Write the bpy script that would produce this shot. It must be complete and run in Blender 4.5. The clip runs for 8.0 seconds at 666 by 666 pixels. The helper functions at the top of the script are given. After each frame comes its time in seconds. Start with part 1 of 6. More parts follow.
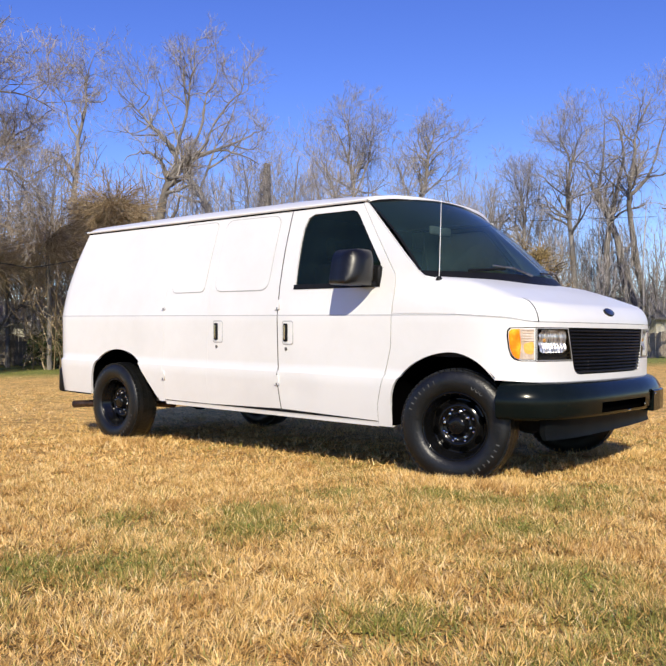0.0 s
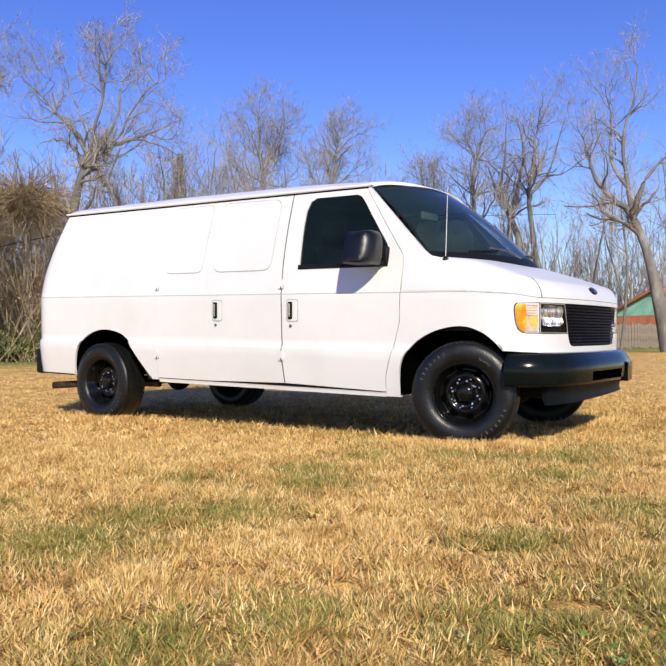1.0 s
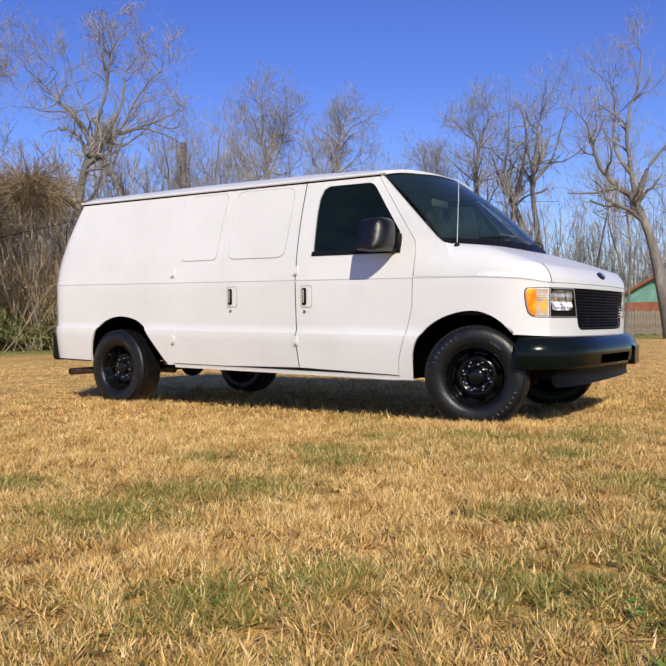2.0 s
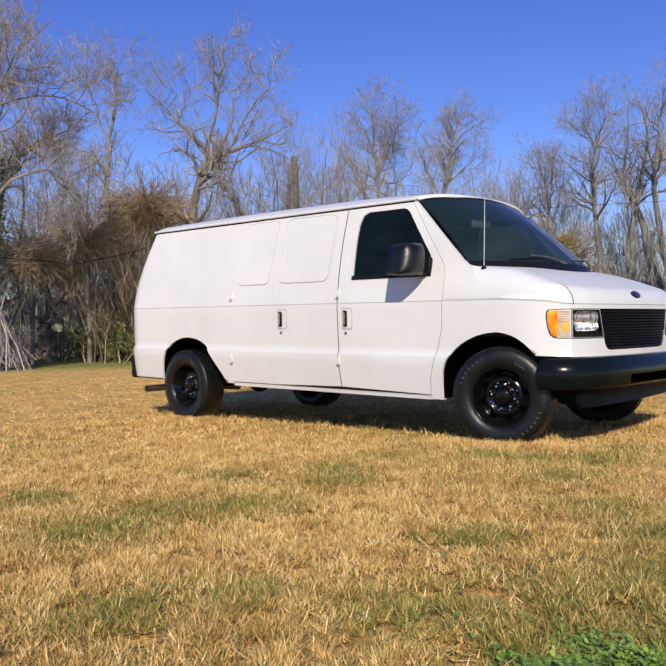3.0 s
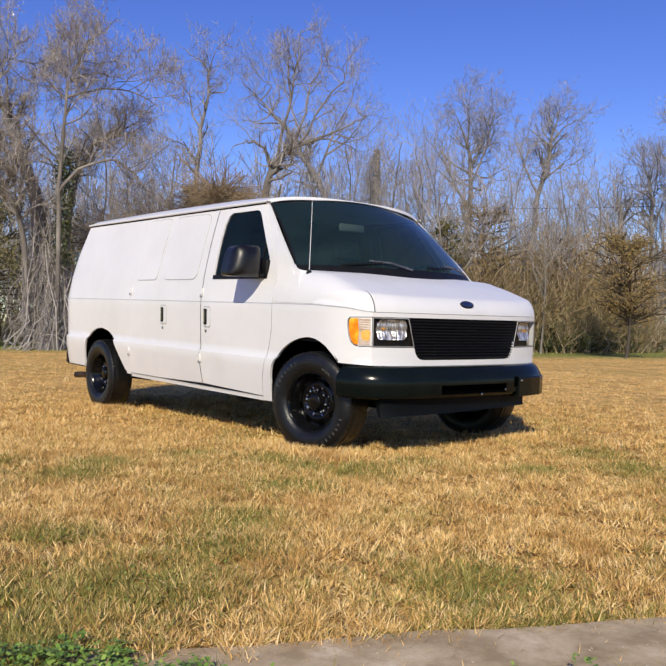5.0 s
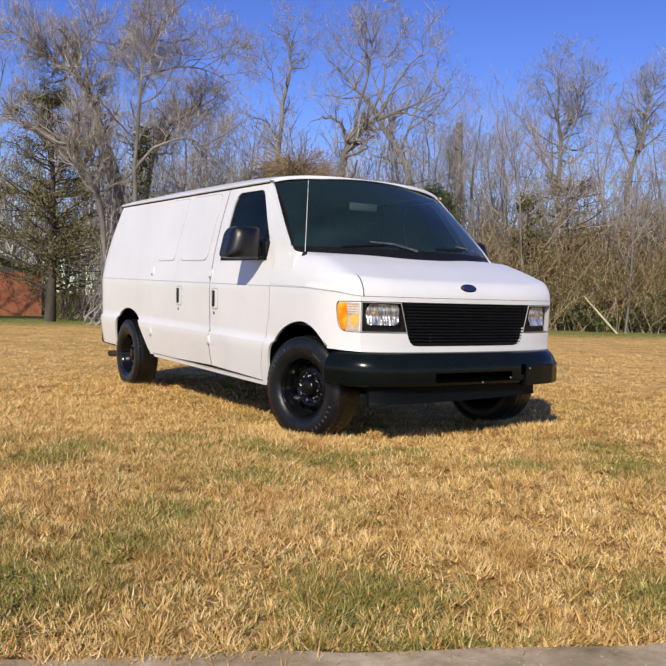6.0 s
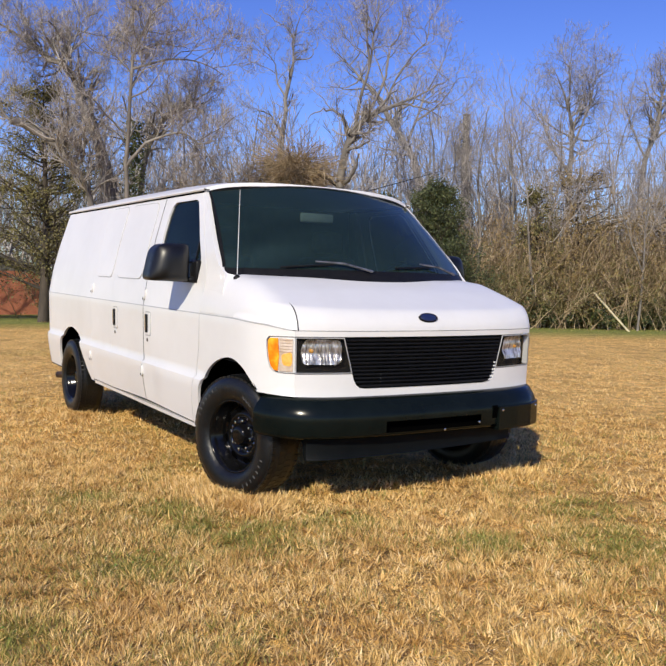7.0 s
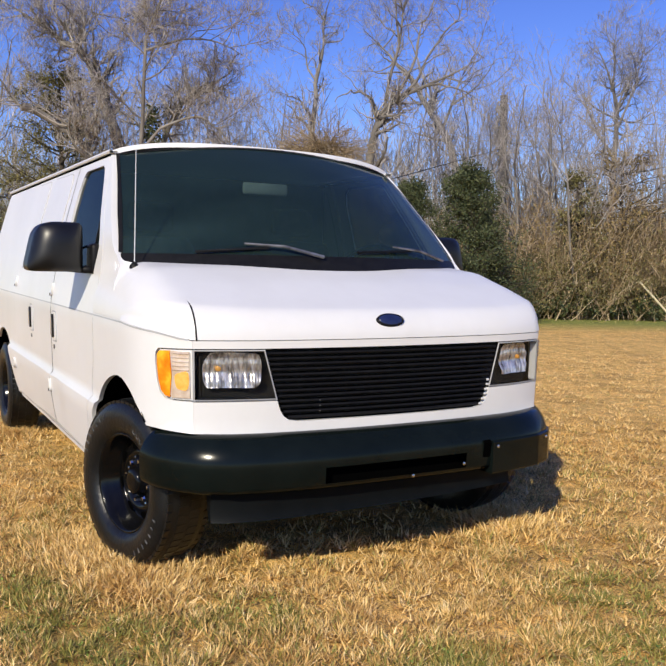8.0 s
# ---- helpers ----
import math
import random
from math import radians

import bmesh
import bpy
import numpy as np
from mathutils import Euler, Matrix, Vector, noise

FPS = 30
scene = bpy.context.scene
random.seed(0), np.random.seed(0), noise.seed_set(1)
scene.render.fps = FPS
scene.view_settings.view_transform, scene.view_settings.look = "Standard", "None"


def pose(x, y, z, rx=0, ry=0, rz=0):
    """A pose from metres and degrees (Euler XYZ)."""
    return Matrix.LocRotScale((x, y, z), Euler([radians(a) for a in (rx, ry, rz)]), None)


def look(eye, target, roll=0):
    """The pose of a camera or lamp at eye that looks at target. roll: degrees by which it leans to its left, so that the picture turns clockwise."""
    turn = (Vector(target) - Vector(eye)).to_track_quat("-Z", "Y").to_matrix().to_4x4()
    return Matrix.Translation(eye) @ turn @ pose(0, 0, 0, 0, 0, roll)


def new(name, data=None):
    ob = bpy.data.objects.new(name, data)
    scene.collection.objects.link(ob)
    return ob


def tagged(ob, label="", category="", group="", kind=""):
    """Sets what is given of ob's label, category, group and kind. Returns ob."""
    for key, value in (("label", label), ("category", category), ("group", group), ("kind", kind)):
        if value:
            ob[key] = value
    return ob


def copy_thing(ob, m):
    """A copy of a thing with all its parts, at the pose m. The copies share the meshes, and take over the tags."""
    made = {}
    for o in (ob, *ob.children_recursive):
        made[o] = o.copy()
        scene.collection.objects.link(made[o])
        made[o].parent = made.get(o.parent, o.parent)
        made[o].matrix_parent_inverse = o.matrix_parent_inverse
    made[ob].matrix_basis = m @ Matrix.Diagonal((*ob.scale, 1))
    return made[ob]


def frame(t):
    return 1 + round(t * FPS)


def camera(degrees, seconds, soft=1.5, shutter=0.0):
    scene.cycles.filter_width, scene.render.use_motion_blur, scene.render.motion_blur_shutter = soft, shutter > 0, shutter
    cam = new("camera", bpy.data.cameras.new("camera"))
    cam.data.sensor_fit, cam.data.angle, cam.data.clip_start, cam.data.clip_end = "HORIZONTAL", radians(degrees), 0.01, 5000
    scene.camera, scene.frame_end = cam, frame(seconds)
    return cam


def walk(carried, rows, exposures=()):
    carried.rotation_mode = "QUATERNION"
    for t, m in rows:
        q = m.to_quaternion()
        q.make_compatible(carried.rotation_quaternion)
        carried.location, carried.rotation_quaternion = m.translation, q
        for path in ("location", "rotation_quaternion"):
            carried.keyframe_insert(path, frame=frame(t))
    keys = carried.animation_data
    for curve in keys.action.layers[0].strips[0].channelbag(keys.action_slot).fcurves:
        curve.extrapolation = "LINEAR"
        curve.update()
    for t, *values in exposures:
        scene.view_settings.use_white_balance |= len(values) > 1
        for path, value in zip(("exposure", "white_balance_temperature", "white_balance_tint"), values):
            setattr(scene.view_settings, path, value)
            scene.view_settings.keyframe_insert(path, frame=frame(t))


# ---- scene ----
cam = camera(43.0, 8.0, 1.8)
PATH = [
    (0, (2.839, -5.243, 0.87), (1.515, -3.745, 0.894), -0.4),
    (0.5, (2.595, -5.549, 0.833), (1.348, -3.986, 0.837), -0.5),
    (1, (2.451, -5.978, 0.745), (1.317, -4.331, 0.755), -0.5),
    (1.2, (2.423, -6.068, 0.688), (1.288, -4.421, 0.697), -0.5),
    (2.3, (2.528, -6.142, 0.756), (1.38, -4.505, 0.726), -0.9),
    (2.5, (2.655, -6.123, 0.784), (1.456, -4.522, 0.759), -1.2),
    (3, (3.143, -5.952, 0.829), (1.776, -4.492, 0.831), -1.5),
    (3.5, (3.704, -5.814, 0.818), (2.299, -4.392, 0.77), -1.4),
    (4, (4.189, -5.427, 0.85), (2.783, -4.009, 0.742), -1.4),
    (4.5, (4.418, -4.965, 0.888), (2.988, -3.569, 0.805), -1.2),
    (5, (4.618, -4.477, 0.891), (3.06, -3.223, 0.874), 1.0),
    (5.2, (4.693, -4.305, 0.896), (3.097, -3.1, 0.876), 1.5),
    (6.3, (4.871, -3.619, 1.003), (3.176, -2.56, 0.915), 1.1),
    (6.5, (4.77, -3.451, 1.044), (3.076, -2.392, 0.953), 1.0),
    (7, (4.355, -2.973, 1.195), (2.653, -1.927, 1.096), 1.0),
    (7.5, (3.941, -2.417, 1.239), (2.227, -1.393, 1.134), 0.8),
    (8, (3.469, -1.87, 1.208), (1.718, -0.912, 1.086), 0.6),
]
walk(cam, [(t, look(eye, target, roll)) for t, eye, target, roll in PATH], [(0, 0.22), (1.2, 0.24), (2.3, -0.1), (3.5, 0.0), (5.0, -0.02), (6.5, 0.04), (8.0, 0.09)])

# ---- light ----
SUN = Vector((1.10, -1.25, 1.0)).normalized()
world = bpy.data.worlds.new("world")
scene.world = world
world.use_nodes = True
wn = world.node_tree.nodes
sky = wn.new("ShaderNodeTexSky")
sky.sky_type = "NISHITA"
sky.sun_disc = False
sky.sun_elevation = math.asin(SUN.z)
sky.sun_rotation = math.atan2(SUN.x, SUN.y)
sky.air_density, sky.dust_density, sky.ozone_density = 1.0, 0.0, 5.0
deep = wn.new("ShaderNodeHueSaturation")
deep.inputs["Hue"].default_value, deep.inputs["Saturation"].default_value = 0.528, 1.18
wn["Background"].inputs["Strength"].default_value = 0.143
world.node_tree.links.new(sky.outputs[0], deep.inputs["Color"])
world.node_tree.links.new(deep.outputs[0], wn["Background"].inputs["Color"])
sun = new("sun", bpy.data.lights.new("sun", "SUN"))
sun.data.energy, sun.data.angle, sun.data.color = 4.6, radians(0.55), (1.0, 0.905, 0.72)
sun.matrix_world = look(SUN * 60, (0, 0, 0))


# ---- materials ----
def material(name, color, rough=0.5, metal=0.0, coat=0.0, spec=0.5):
    m = bpy.data.materials.new(name)
    m.use_nodes = True
    b = m.node_tree.nodes["Principled BSDF"]
    b.inputs["Base Color"].default_value = (*color, 1)
    b.inputs["Roughness"].default_value = rough
    b.inputs["Metallic"].default_value = metal
    b.inputs["Coat Weight"].default_value = coat
    b.inputs["Coat Roughness"].default_value = 0.06
    b.inputs["Specular IOR Level"].default_value = spec
    return m


def mottle(m, stops, scale, detail=6.0, rough=None, bump=0.0, bump_scale=None, stretch=(1, 1, 1), island=None):
    """Two scales of colour change, and relief."""
    t, l = m.node_tree, m.node_tree.links
    b = t.nodes["Principled BSDF"]
    co = t.nodes.new("ShaderNodeTexCoord")
    mp = t.nodes.new("ShaderNodeMapping")
    mp.inputs["Scale"].default_value = stretch
    l.new(co.outputs["Object"], mp.inputs["Vector"])
    n1 = t.nodes.new("ShaderNodeTexNoise")
    n1.inputs["Scale"].default_value, n1.inputs["Detail"].default_value = scale, detail
    n1.inputs["Roughness"].default_value = 0.65
    l.new(mp.outputs[0], n1.inputs["Vector"])
    r = t.nodes.new("ShaderNodeValToRGB")
    while len(r.color_ramp.elements) < len(stops):
        r.color_ramp.elements.new(0.5)
    for e, (p, c) in zip(r.color_ramp.elements, stops):
        e.position, e.color = p, (*c, 1)
    source = n1.outputs["Fac"]
    if island is not None:
        g = t.nodes.new("ShaderNodeNewGeometry")
        mx = t.nodes.new("ShaderNodeMix")
        mx.inputs[0].default_value = island
        l.new(source, mx.inputs[2])
        l.new(g.outputs["Random Per Island"], mx.inputs[3])
        source = mx.outputs[0]
    l.new(source, r.inputs["Fac"])
    l.new(r.outputs["Color"], b.inputs["Base Color"])
    if rough:
        mr = t.nodes.new("ShaderNodeMapRange")
        mr.inputs[3].default_value, mr.inputs[4].default_value = rough
        l.new(n1.outputs["Fac"], mr.inputs[0])
        l.new(mr.outputs[0], b.inputs["Roughness"])
    if bump:
        n2 = t.nodes.new("ShaderNodeTexNoise")
        n2.inputs["Scale"].default_value, n2.inputs["Detail"].default_value = bump_scale or scale * 6, 4
        l.new(mp.outputs[0], n2.inputs["Vector"])
        bp = t.nodes.new("ShaderNodeBump")
        bp.inputs["Strength"].default_value, bp.inputs["Distance"].default_value = bump, 0.02
        l.new(n2.outputs["Fac"], bp.inputs["Height"])
        l.new(bp.outputs[0], b.inputs["Normal"])
    return m


def patchy(m, scale, stops, low, high):
    """Larger patches of wear over a material's colour."""
    t = m.node_tree
    b = t.nodes["Principled BSDF"]
    source = b.inputs["Base Color"].links[0].from_socket
    co, n, r, mx = (t.nodes.new(k) for k in ("ShaderNodeTexCoord", "ShaderNodeTexNoise", "ShaderNodeValToRGB", "ShaderNodeMix"))
    n.inputs["Scale"].default_value, n.inputs["Detail"].default_value, n.inputs["Roughness"].default_value = scale, 6, 0.68
    for e, at, c in zip(r.color_ramp.elements, stops, (low, high)):
        e.position, e.color = at, (*c, 1)
    mx.data_type, mx.blend_type = "RGBA", "MULTIPLY"
    mx.inputs[0].default_value = 1.0
    for a, c in ((co.outputs["Object"], n.inputs["Vector"]), (n.outputs["Fac"], r.inputs[0]), (source, mx.inputs[6]), (r.outputs[0], mx.inputs[7]), (mx.outputs[2], b.inputs["Base Color"])):
        t.links.new(a, c)


def glass(name, tint, rough=0.02, dust_haze=0.0, gloss=1.0):
    m = bpy.data.materials.new(name)
    m.use_nodes = True
    t, l = m.node_tree, m.node_tree.links
    t.nodes.remove(t.nodes["Principled BSDF"])
    tr, gl, mx, fr = (t.nodes.new("ShaderNode" + k) for k in ("BsdfTransparent", "BsdfGlossy", "MixShader", "Fresnel"))
    tr.inputs["Color"].default_value = (*tint, 1)
    gl.inputs["Roughness"].default_value = rough
    fr.inputs["IOR"].default_value = 1.5
    ml = t.nodes.new("ShaderNodeMath")
    ml.operation = "MULTIPLY"
    ml.inputs[1].default_value = gloss
    l.new(fr.outputs[0], ml.inputs[0])
    l.new(ml.outputs[0], mx.inputs[0])
    l.new(tr.outputs[0], mx.inputs[1])
    l.new(gl.outputs[0], mx.inputs[2])
    if dust_haze:
        # teal diffuse film: dust, with haze and reflections painted into its colour
        df, m2, nz, mr = (t.nodes.new("ShaderNode" + k) for k in ("BsdfDiffuse", "MixShader", "TexNoise", "MapRange"))
        df.inputs["Color"].default_value = (0.3, 0.58, 0.55, 1)
        nz.inputs["Scale"].default_value, nz.inputs["Detail"].default_value = 2.5, 6
        mr.inputs[1].default_value, mr.inputs[2].default_value = 0.3, 0.7
        mr.inputs[3].default_value, mr.inputs[4].default_value = dust_haze * 0.7, dust_haze * 1.3
        l.new(nz.outputs["Fac"], mr.inputs[0])
        l.new(mr.outputs[0], m2.inputs[0])
        l.new(mx.outputs[0], m2.inputs[1])
        l.new(df.outputs[0], m2.inputs[2])
        mx = m2
    l.new(mx.outputs[0], t.nodes["Material Output"].inputs["Surface"])
    return m


WHITE = mottle(material("white_van_paint", (0.8, 0.8, 0.8), 0.35, 0, 0.15), [(0.3, (0.685, 0.68, 0.66)), (0.62, (0.745, 0.742, 0.728))], 1.7, 7, (0.3, 0.45), 0.03, 2.5)
BLACK = mottle(material("black_bumper_paint", (0.004, 0.005, 0.005), 0.3, 0, 0.0, 0.17), [(0.35, (0.0034, 0.0055, 0.0049)), (0.7, (0.006, 0.009, 0.008))], 5, 6, (0.12, 0.22), 0.03, 9)
PLASTIC = mottle(material("black_plastic", (0.008, 0.008, 0.008), 0.42, 0, 0, 0.14), [(0.3, (0.006, 0.006, 0.0065)), (0.7, (0.012, 0.012, 0.0125))], 30, 4, (0.35, 0.5), 0.1, 300)
SHELL = mottle(material("black_mirror_shell", (0.006, 0.006, 0.0065), 0.3, 0, 0.0, 0.45), [(0.3, (0.004, 0.004, 0.004)), (0.7, (0.007, 0.007, 0.0075))], 20, 4, (0.34, 0.42))
DARK = mottle(material("underbody_black", (0.012, 0.011, 0.01), 0.85), [(0.3, (0.004, 0.004, 0.004)), (0.7, (0.012, 0.011, 0.01))], 8)
DAM = mottle(material("dull_black_dam", (0.005, 0.005, 0.006), 0.5, 0, 0, 0.12), [(0.3, (0.002, 0.0028, 0.003)), (0.7, (0.004, 0.005, 0.0055))], 12)
DASH = mottle(material("dusty_grey_dash", (0.3, 0.31, 0.31), 0.8), [(0.3, (0.24, 0.25, 0.25)), (0.7, (0.36, 0.37, 0.37))], 12)
VOID = material("deep_black", (0.0015, 0.0015, 0.0015), 1.0, 0, 0, 0.0)
RUBBER = mottle(material("tyre_rubber", (0.018, 0.018, 0.018), 0.6, 0, 0, 0.42), [(0.3, (0.003, 0.0035, 0.0035)), (0.7, (0.009, 0.009, 0.009))], 12, 8, (0.28, 0.5), 0.12, 60)
RIM = mottle(material("black_gloss_steel", (0.01, 0.01, 0.011), 0.15, 0.0, 0.0, 0.26), [(0.3, (0.002, 0.002, 0.002)), (0.7, (0.006, 0.006, 0.0062))], 9, 5, (0.10, 0.2))
CHROME = material("chrome", (0.75, 0.75, 0.76), 0.12, 1.0)
BRIGHT = material("bright_steel", (0.75, 0.75, 0.74), 0.5, 0.4)
STEEL = mottle(material("dull_steel", (0.3, 0.29, 0.28), 0.45, 0.9), [(0.3, (0.12, 0.11, 0.1)), (0.7, (0.4, 0.39, 0.38))], 14)
TAILPIPE = mottle(material("burnt_exhaust_steel", (0.07, 0.045, 0.032), 0.5, 0.6), [(0.3, (0.03, 0.022, 0.018)), (0.55, (0.085, 0.05, 0.034)), (0.75, (0.16, 0.11, 0.08))], 14)
AMBER = mottle(material("amber_lens", (0.85, 0.26, 0.01), 0.12, 0, 0.5), [(0.36, (0.85, 0.15, 0.002)), (0.5, (0.93, 0.27, 0.006)), (0.62, (0.97, 0.5, 0.03))], 9, 3)
CLEAR = mottle(material("clear_ribbed_lens", (0.7, 0.55, 0.45), 0.1, 0.1, 0.6), [(0.3, (0.5, 0.36, 0.25)), (0.65, (0.7, 0.6, 0.5))], 16, 4, None, 0.25, 60)
# pale and dark streaks paint the bowl's reflections into its colour
REFLECTOR = mottle(material("streaked_reflector", (0.8, 0.78, 0.75), 0.3, 0.75), [(0.38, (0.34, 0.32, 0.3)), (0.5, (0.72, 0.69, 0.66)), (0.62, (0.97, 0.95, 0.93))], 45, 3, (0.22, 0.38), 0.1, 90, (1, 1, 0.35))
RED = material("red_lens", (0.05, 0.006, 0.005), 0.2, 0, 0.5)
EMBLEM = mottle(material("emblem_blue", (0.012, 0.02, 0.07), 0.3, 0, 0.1), [(0.3, (0.01, 0.016, 0.06)), (0.7, (0.02, 0.03, 0.09))], 40)
CABIN = mottle(material("cabin_grey", (0.05, 0.052, 0.055), 0.8), [(0.3, (0.035, 0.036, 0.04)), (0.7, (0.065, 0.066, 0.07))], 15)
MARK = mottle(material("tyre_lettering", (0.25, 0.25, 0.24), 0.7), [(0.35, (0.012, 0.012, 0.012)), (0.7, (0.14, 0.14, 0.135))], 40)
TINT = glass("tinted_glass", (0.38, 0.47, 0.45), 0.02, 0.034, 0.85)
SIDETINT = glass("dark_tinted_glass", (0.16, 0.18, 0.17), 0.02, 0.015, 0.45)
LENS = glass("lamp_glass", (0.92, 0.92, 0.92), 0.02, 0.0, 0.4)
CREASE = mottle(material("crease_shadow_paint", (0.3, 0.3, 0.3), 0.5), [(0.3, (0.36, 0.36, 0.36)), (0.7, (0.48, 0.48, 0.48))], 9)
BARK = mottle(material("grey_bark", (0.2, 0.17, 0.14), 0.9), [(0.25, (0.068, 0.062, 0.055)), (0.5, (0.175, 0.16, 0.143)), (0.75, (0.35, 0.325, 0.295))], 2.2, 8, None, 0.5, 20, (1, 1, 0.35))
# dark oak and cedar bark; the trunks' shade is in its colour too
SHADED_BARK = mottle(material("shaded_brown_bark", (0.07, 0.055, 0.042), 0.9), [(0.25, (0.025, 0.02, 0.016)), (0.5, (0.06, 0.048, 0.037)), (0.75, (0.12, 0.098, 0.076))], 2.6, 8, None, 0.5, 20, (1, 1, 0.35))
TWIG = mottle(material("bare_twigs", (0.2, 0.16, 0.13), 0.9), [(0.15, (0.145, 0.132, 0.122)), (0.5, (0.35, 0.32, 0.297)), (0.85, (0.57, 0.53, 0.495))], 0.6, 5, None, 0, None, (1, 1, 1), 0.5)
BRUSH = mottle(material("dry_brown_brush", (0.2, 0.13, 0.07), 0.9), [(0.15, (0.168, 0.12, 0.065)), (0.5, (0.37, 0.277, 0.168)), (0.85, (0.57, 0.455, 0.295))], 0.8, 5, None, 0, None, (1, 1, 1), 0.55)
NEEDLE = mottle(material("evergreen_leaf", (0.05, 0.08, 0.025), 0.7), [(0.15, (0.02, 0.032, 0.011)), (0.5, (0.05, 0.07, 0.024)), (0.85, (0.12, 0.125, 0.045))], 1.2, 5, None, 0, None, (1, 1, 1), 0.6)
OLIVE = mottle(material("olive_leaf", (0.12, 0.12, 0.04), 0.7), [(0.15, (0.09, 0.09, 0.028)), (0.5, (0.18, 0.165, 0.06)), (0.85, (0.3, 0.255, 0.1))], 1.2, 5, None, 0, None, (1, 1, 1), 0.45)
HEDGE = mottle(material("hedge_leaf", (0.14, 0.17, 0.05), 0.7), [(0.15, (0.07, 0.095, 0.022)), (0.5, (0.15, 0.185, 0.045)), (0.85, (0.29, 0.3, 0.095))], 1.2, 5, None, 0, None, (1, 1, 1), 0.6)
PEACH = mottle(material("peach_lens", (0.85, 0.45, 0.1), 0.2, 0, 0.4), [(0.3, (0.85, 0.33, 0.04)), (0.7, (0.92, 0.55, 0.14))], 30)
RUSSET = mottle(material("russet_leaf", (0.3, 0.2, 0.08), 0.8), [(0.15, (0.14, 0.11, 0.035)), (0.5, (0.3, 0.215, 0.08)), (0.85, (0.44, 0.325, 0.14))], 0.9, 5, None, 0, None, (1, 1, 1), 0.4)
BEZEL = mottle(material("lamp_bezel", (0.03, 0.027, 0.024), 0.45), [(0.3, (0.022, 0.02, 0.018)), (0.7, (0.04, 0.036, 0.032))], 20)
STRAW = mottle(material("dormant_grass", (0.5, 0.36, 0.17), 0.8), [(0.22, (0.2, 0.117, 0.031)), (0.4, (0.56, 0.348, 0.104)), (0.56, (0.87, 0.595, 0.228)), (0.76, (0.98, 0.805, 0.475))], 18.0, 4, None, 0, None, (1, 1, 0.3), 0.3)
patchy(STRAW, 3.4, (0.34, 0.54), (0.72, 0.61, 0.49), (1.0, 1.0, 1.0))
# brown thatch whose dark colour also carries the shade between tufts
THATCH_SHADE = mottle(material("brown_thatch_shade", (0.2, 0.12, 0.05), 0.9), [(0.25, (0.11, 0.065, 0.023)), (0.5, (0.26, 0.158, 0.056)), (0.8, (0.44, 0.285, 0.108))], 16.0, 4, None, 0, None, (1, 1, 0.3), 0.4)
EDGE_GREY = mottle(material("edge_grey", (0.34, 0.34, 0.34), 0.7), [(0.3, (0.3, 0.3, 0.3)), (0.7, (0.5, 0.5, 0.49))], 9)
CLOVER = mottle(material("clover_leaf", (0.1, 0.2, 0.03), 0.55), [(0.15, (0.06, 0.12, 0.015)), (0.5, (0.165, 0.275, 0.035)), (0.9, (0.35, 0.45, 0.085))], 2.5, 5, None, 0, None, (1, 1, 1), 0.55)
OLDGREEN = mottle(material("olive_grass_blade", (0.2, 0.2, 0.05), 0.7), [(0.15, (0.1, 0.1, 0.016)), (0.5, (0.235, 0.22, 0.038)), (0.85, (0.42, 0.36, 0.1))], 2.5, 5, None, 0, None, (1, 1, 1), 0.6)
CONCRETE = mottle(material("weathered_concrete", (0.4, 0.36, 0.3), 0.9), [(0.32, (0.25, 0.18, 0.095)), (0.44, (0.44, 0.335, 0.19)), (0.56, (0.56, 0.435, 0.26)), (0.68, (0.72, 0.58, 0.38))], 3.2, 12, None, 0.12, 90)
patchy(CONCRETE, 9.0, (0.4, 0.58), (0.74, 0.7, 0.64), (1.0, 1.0, 1.0))
BRICK = mottle(material("red_brick", (0.33, 0.12, 0.07), 0.9), [(0.3, (0.36, 0.12, 0.065)), (0.7, (0.55, 0.21, 0.12))], 3.0, 6)
ROOFING = mottle(material("grey_shingle", (0.14, 0.13, 0.12), 0.95), [(0.3, (0.09, 0.085, 0.08)), (0.7, (0.2, 0.19, 0.18))], 4.0, 6)
CREAM = mottle(material("cream_siding", (0.6, 0.56, 0.45), 0.8), [(0.3, (0.52, 0.48, 0.38)), (0.7, (0.68, 0.64, 0.53))], 2.0, 6)
TEAL = mottle(material("teal_painted_wall", (0.25, 0.52, 0.42), 0.8), [(0.3, (0.2, 0.44, 0.36)), (0.7, (0.3, 0.58, 0.47))], 2.0, 6)
FENCING = mottle(material("weathered_fence_wood", (0.2, 0.165, 0.125), 0.9), [(0.3, (0.12, 0.1, 0.075)), (0.7, (0.29, 0.24, 0.19))], 3.0, 7)
WIRE = material("black_cable", (0.02, 0.02, 0.02), 0.7)
STICK = mottle(material("pale_wood", (0.6, 0.52, 0.33), 0.8), [(0.3, (0.5, 0.42, 0.26)), (0.7, (0.7, 0.62, 0.42))], 3.0, 5)


# ---- helpers for meshes ----
def part(name, bm, mat, parent=None, label="", smooth=False):
    me = bpy.data.meshes.new(name)
    bm.normal_update()
    if smooth:
        for f in bm.faces:
            f.smooth = True
    bm.to_mesh(me)
    bm.free()
    me.materials.append(mat)
    ob = new(name, me)
    if parent is not None:
        ob.parent = parent
    if label:
        ob["label"] = label
    return ob


def thing(name, label, category, group="", kind="", at=(0, 0, 0)):
    ob = new(name)
    ob.matrix_world = Matrix.Translation(at)
    return tagged(ob, label, category, group, kind)


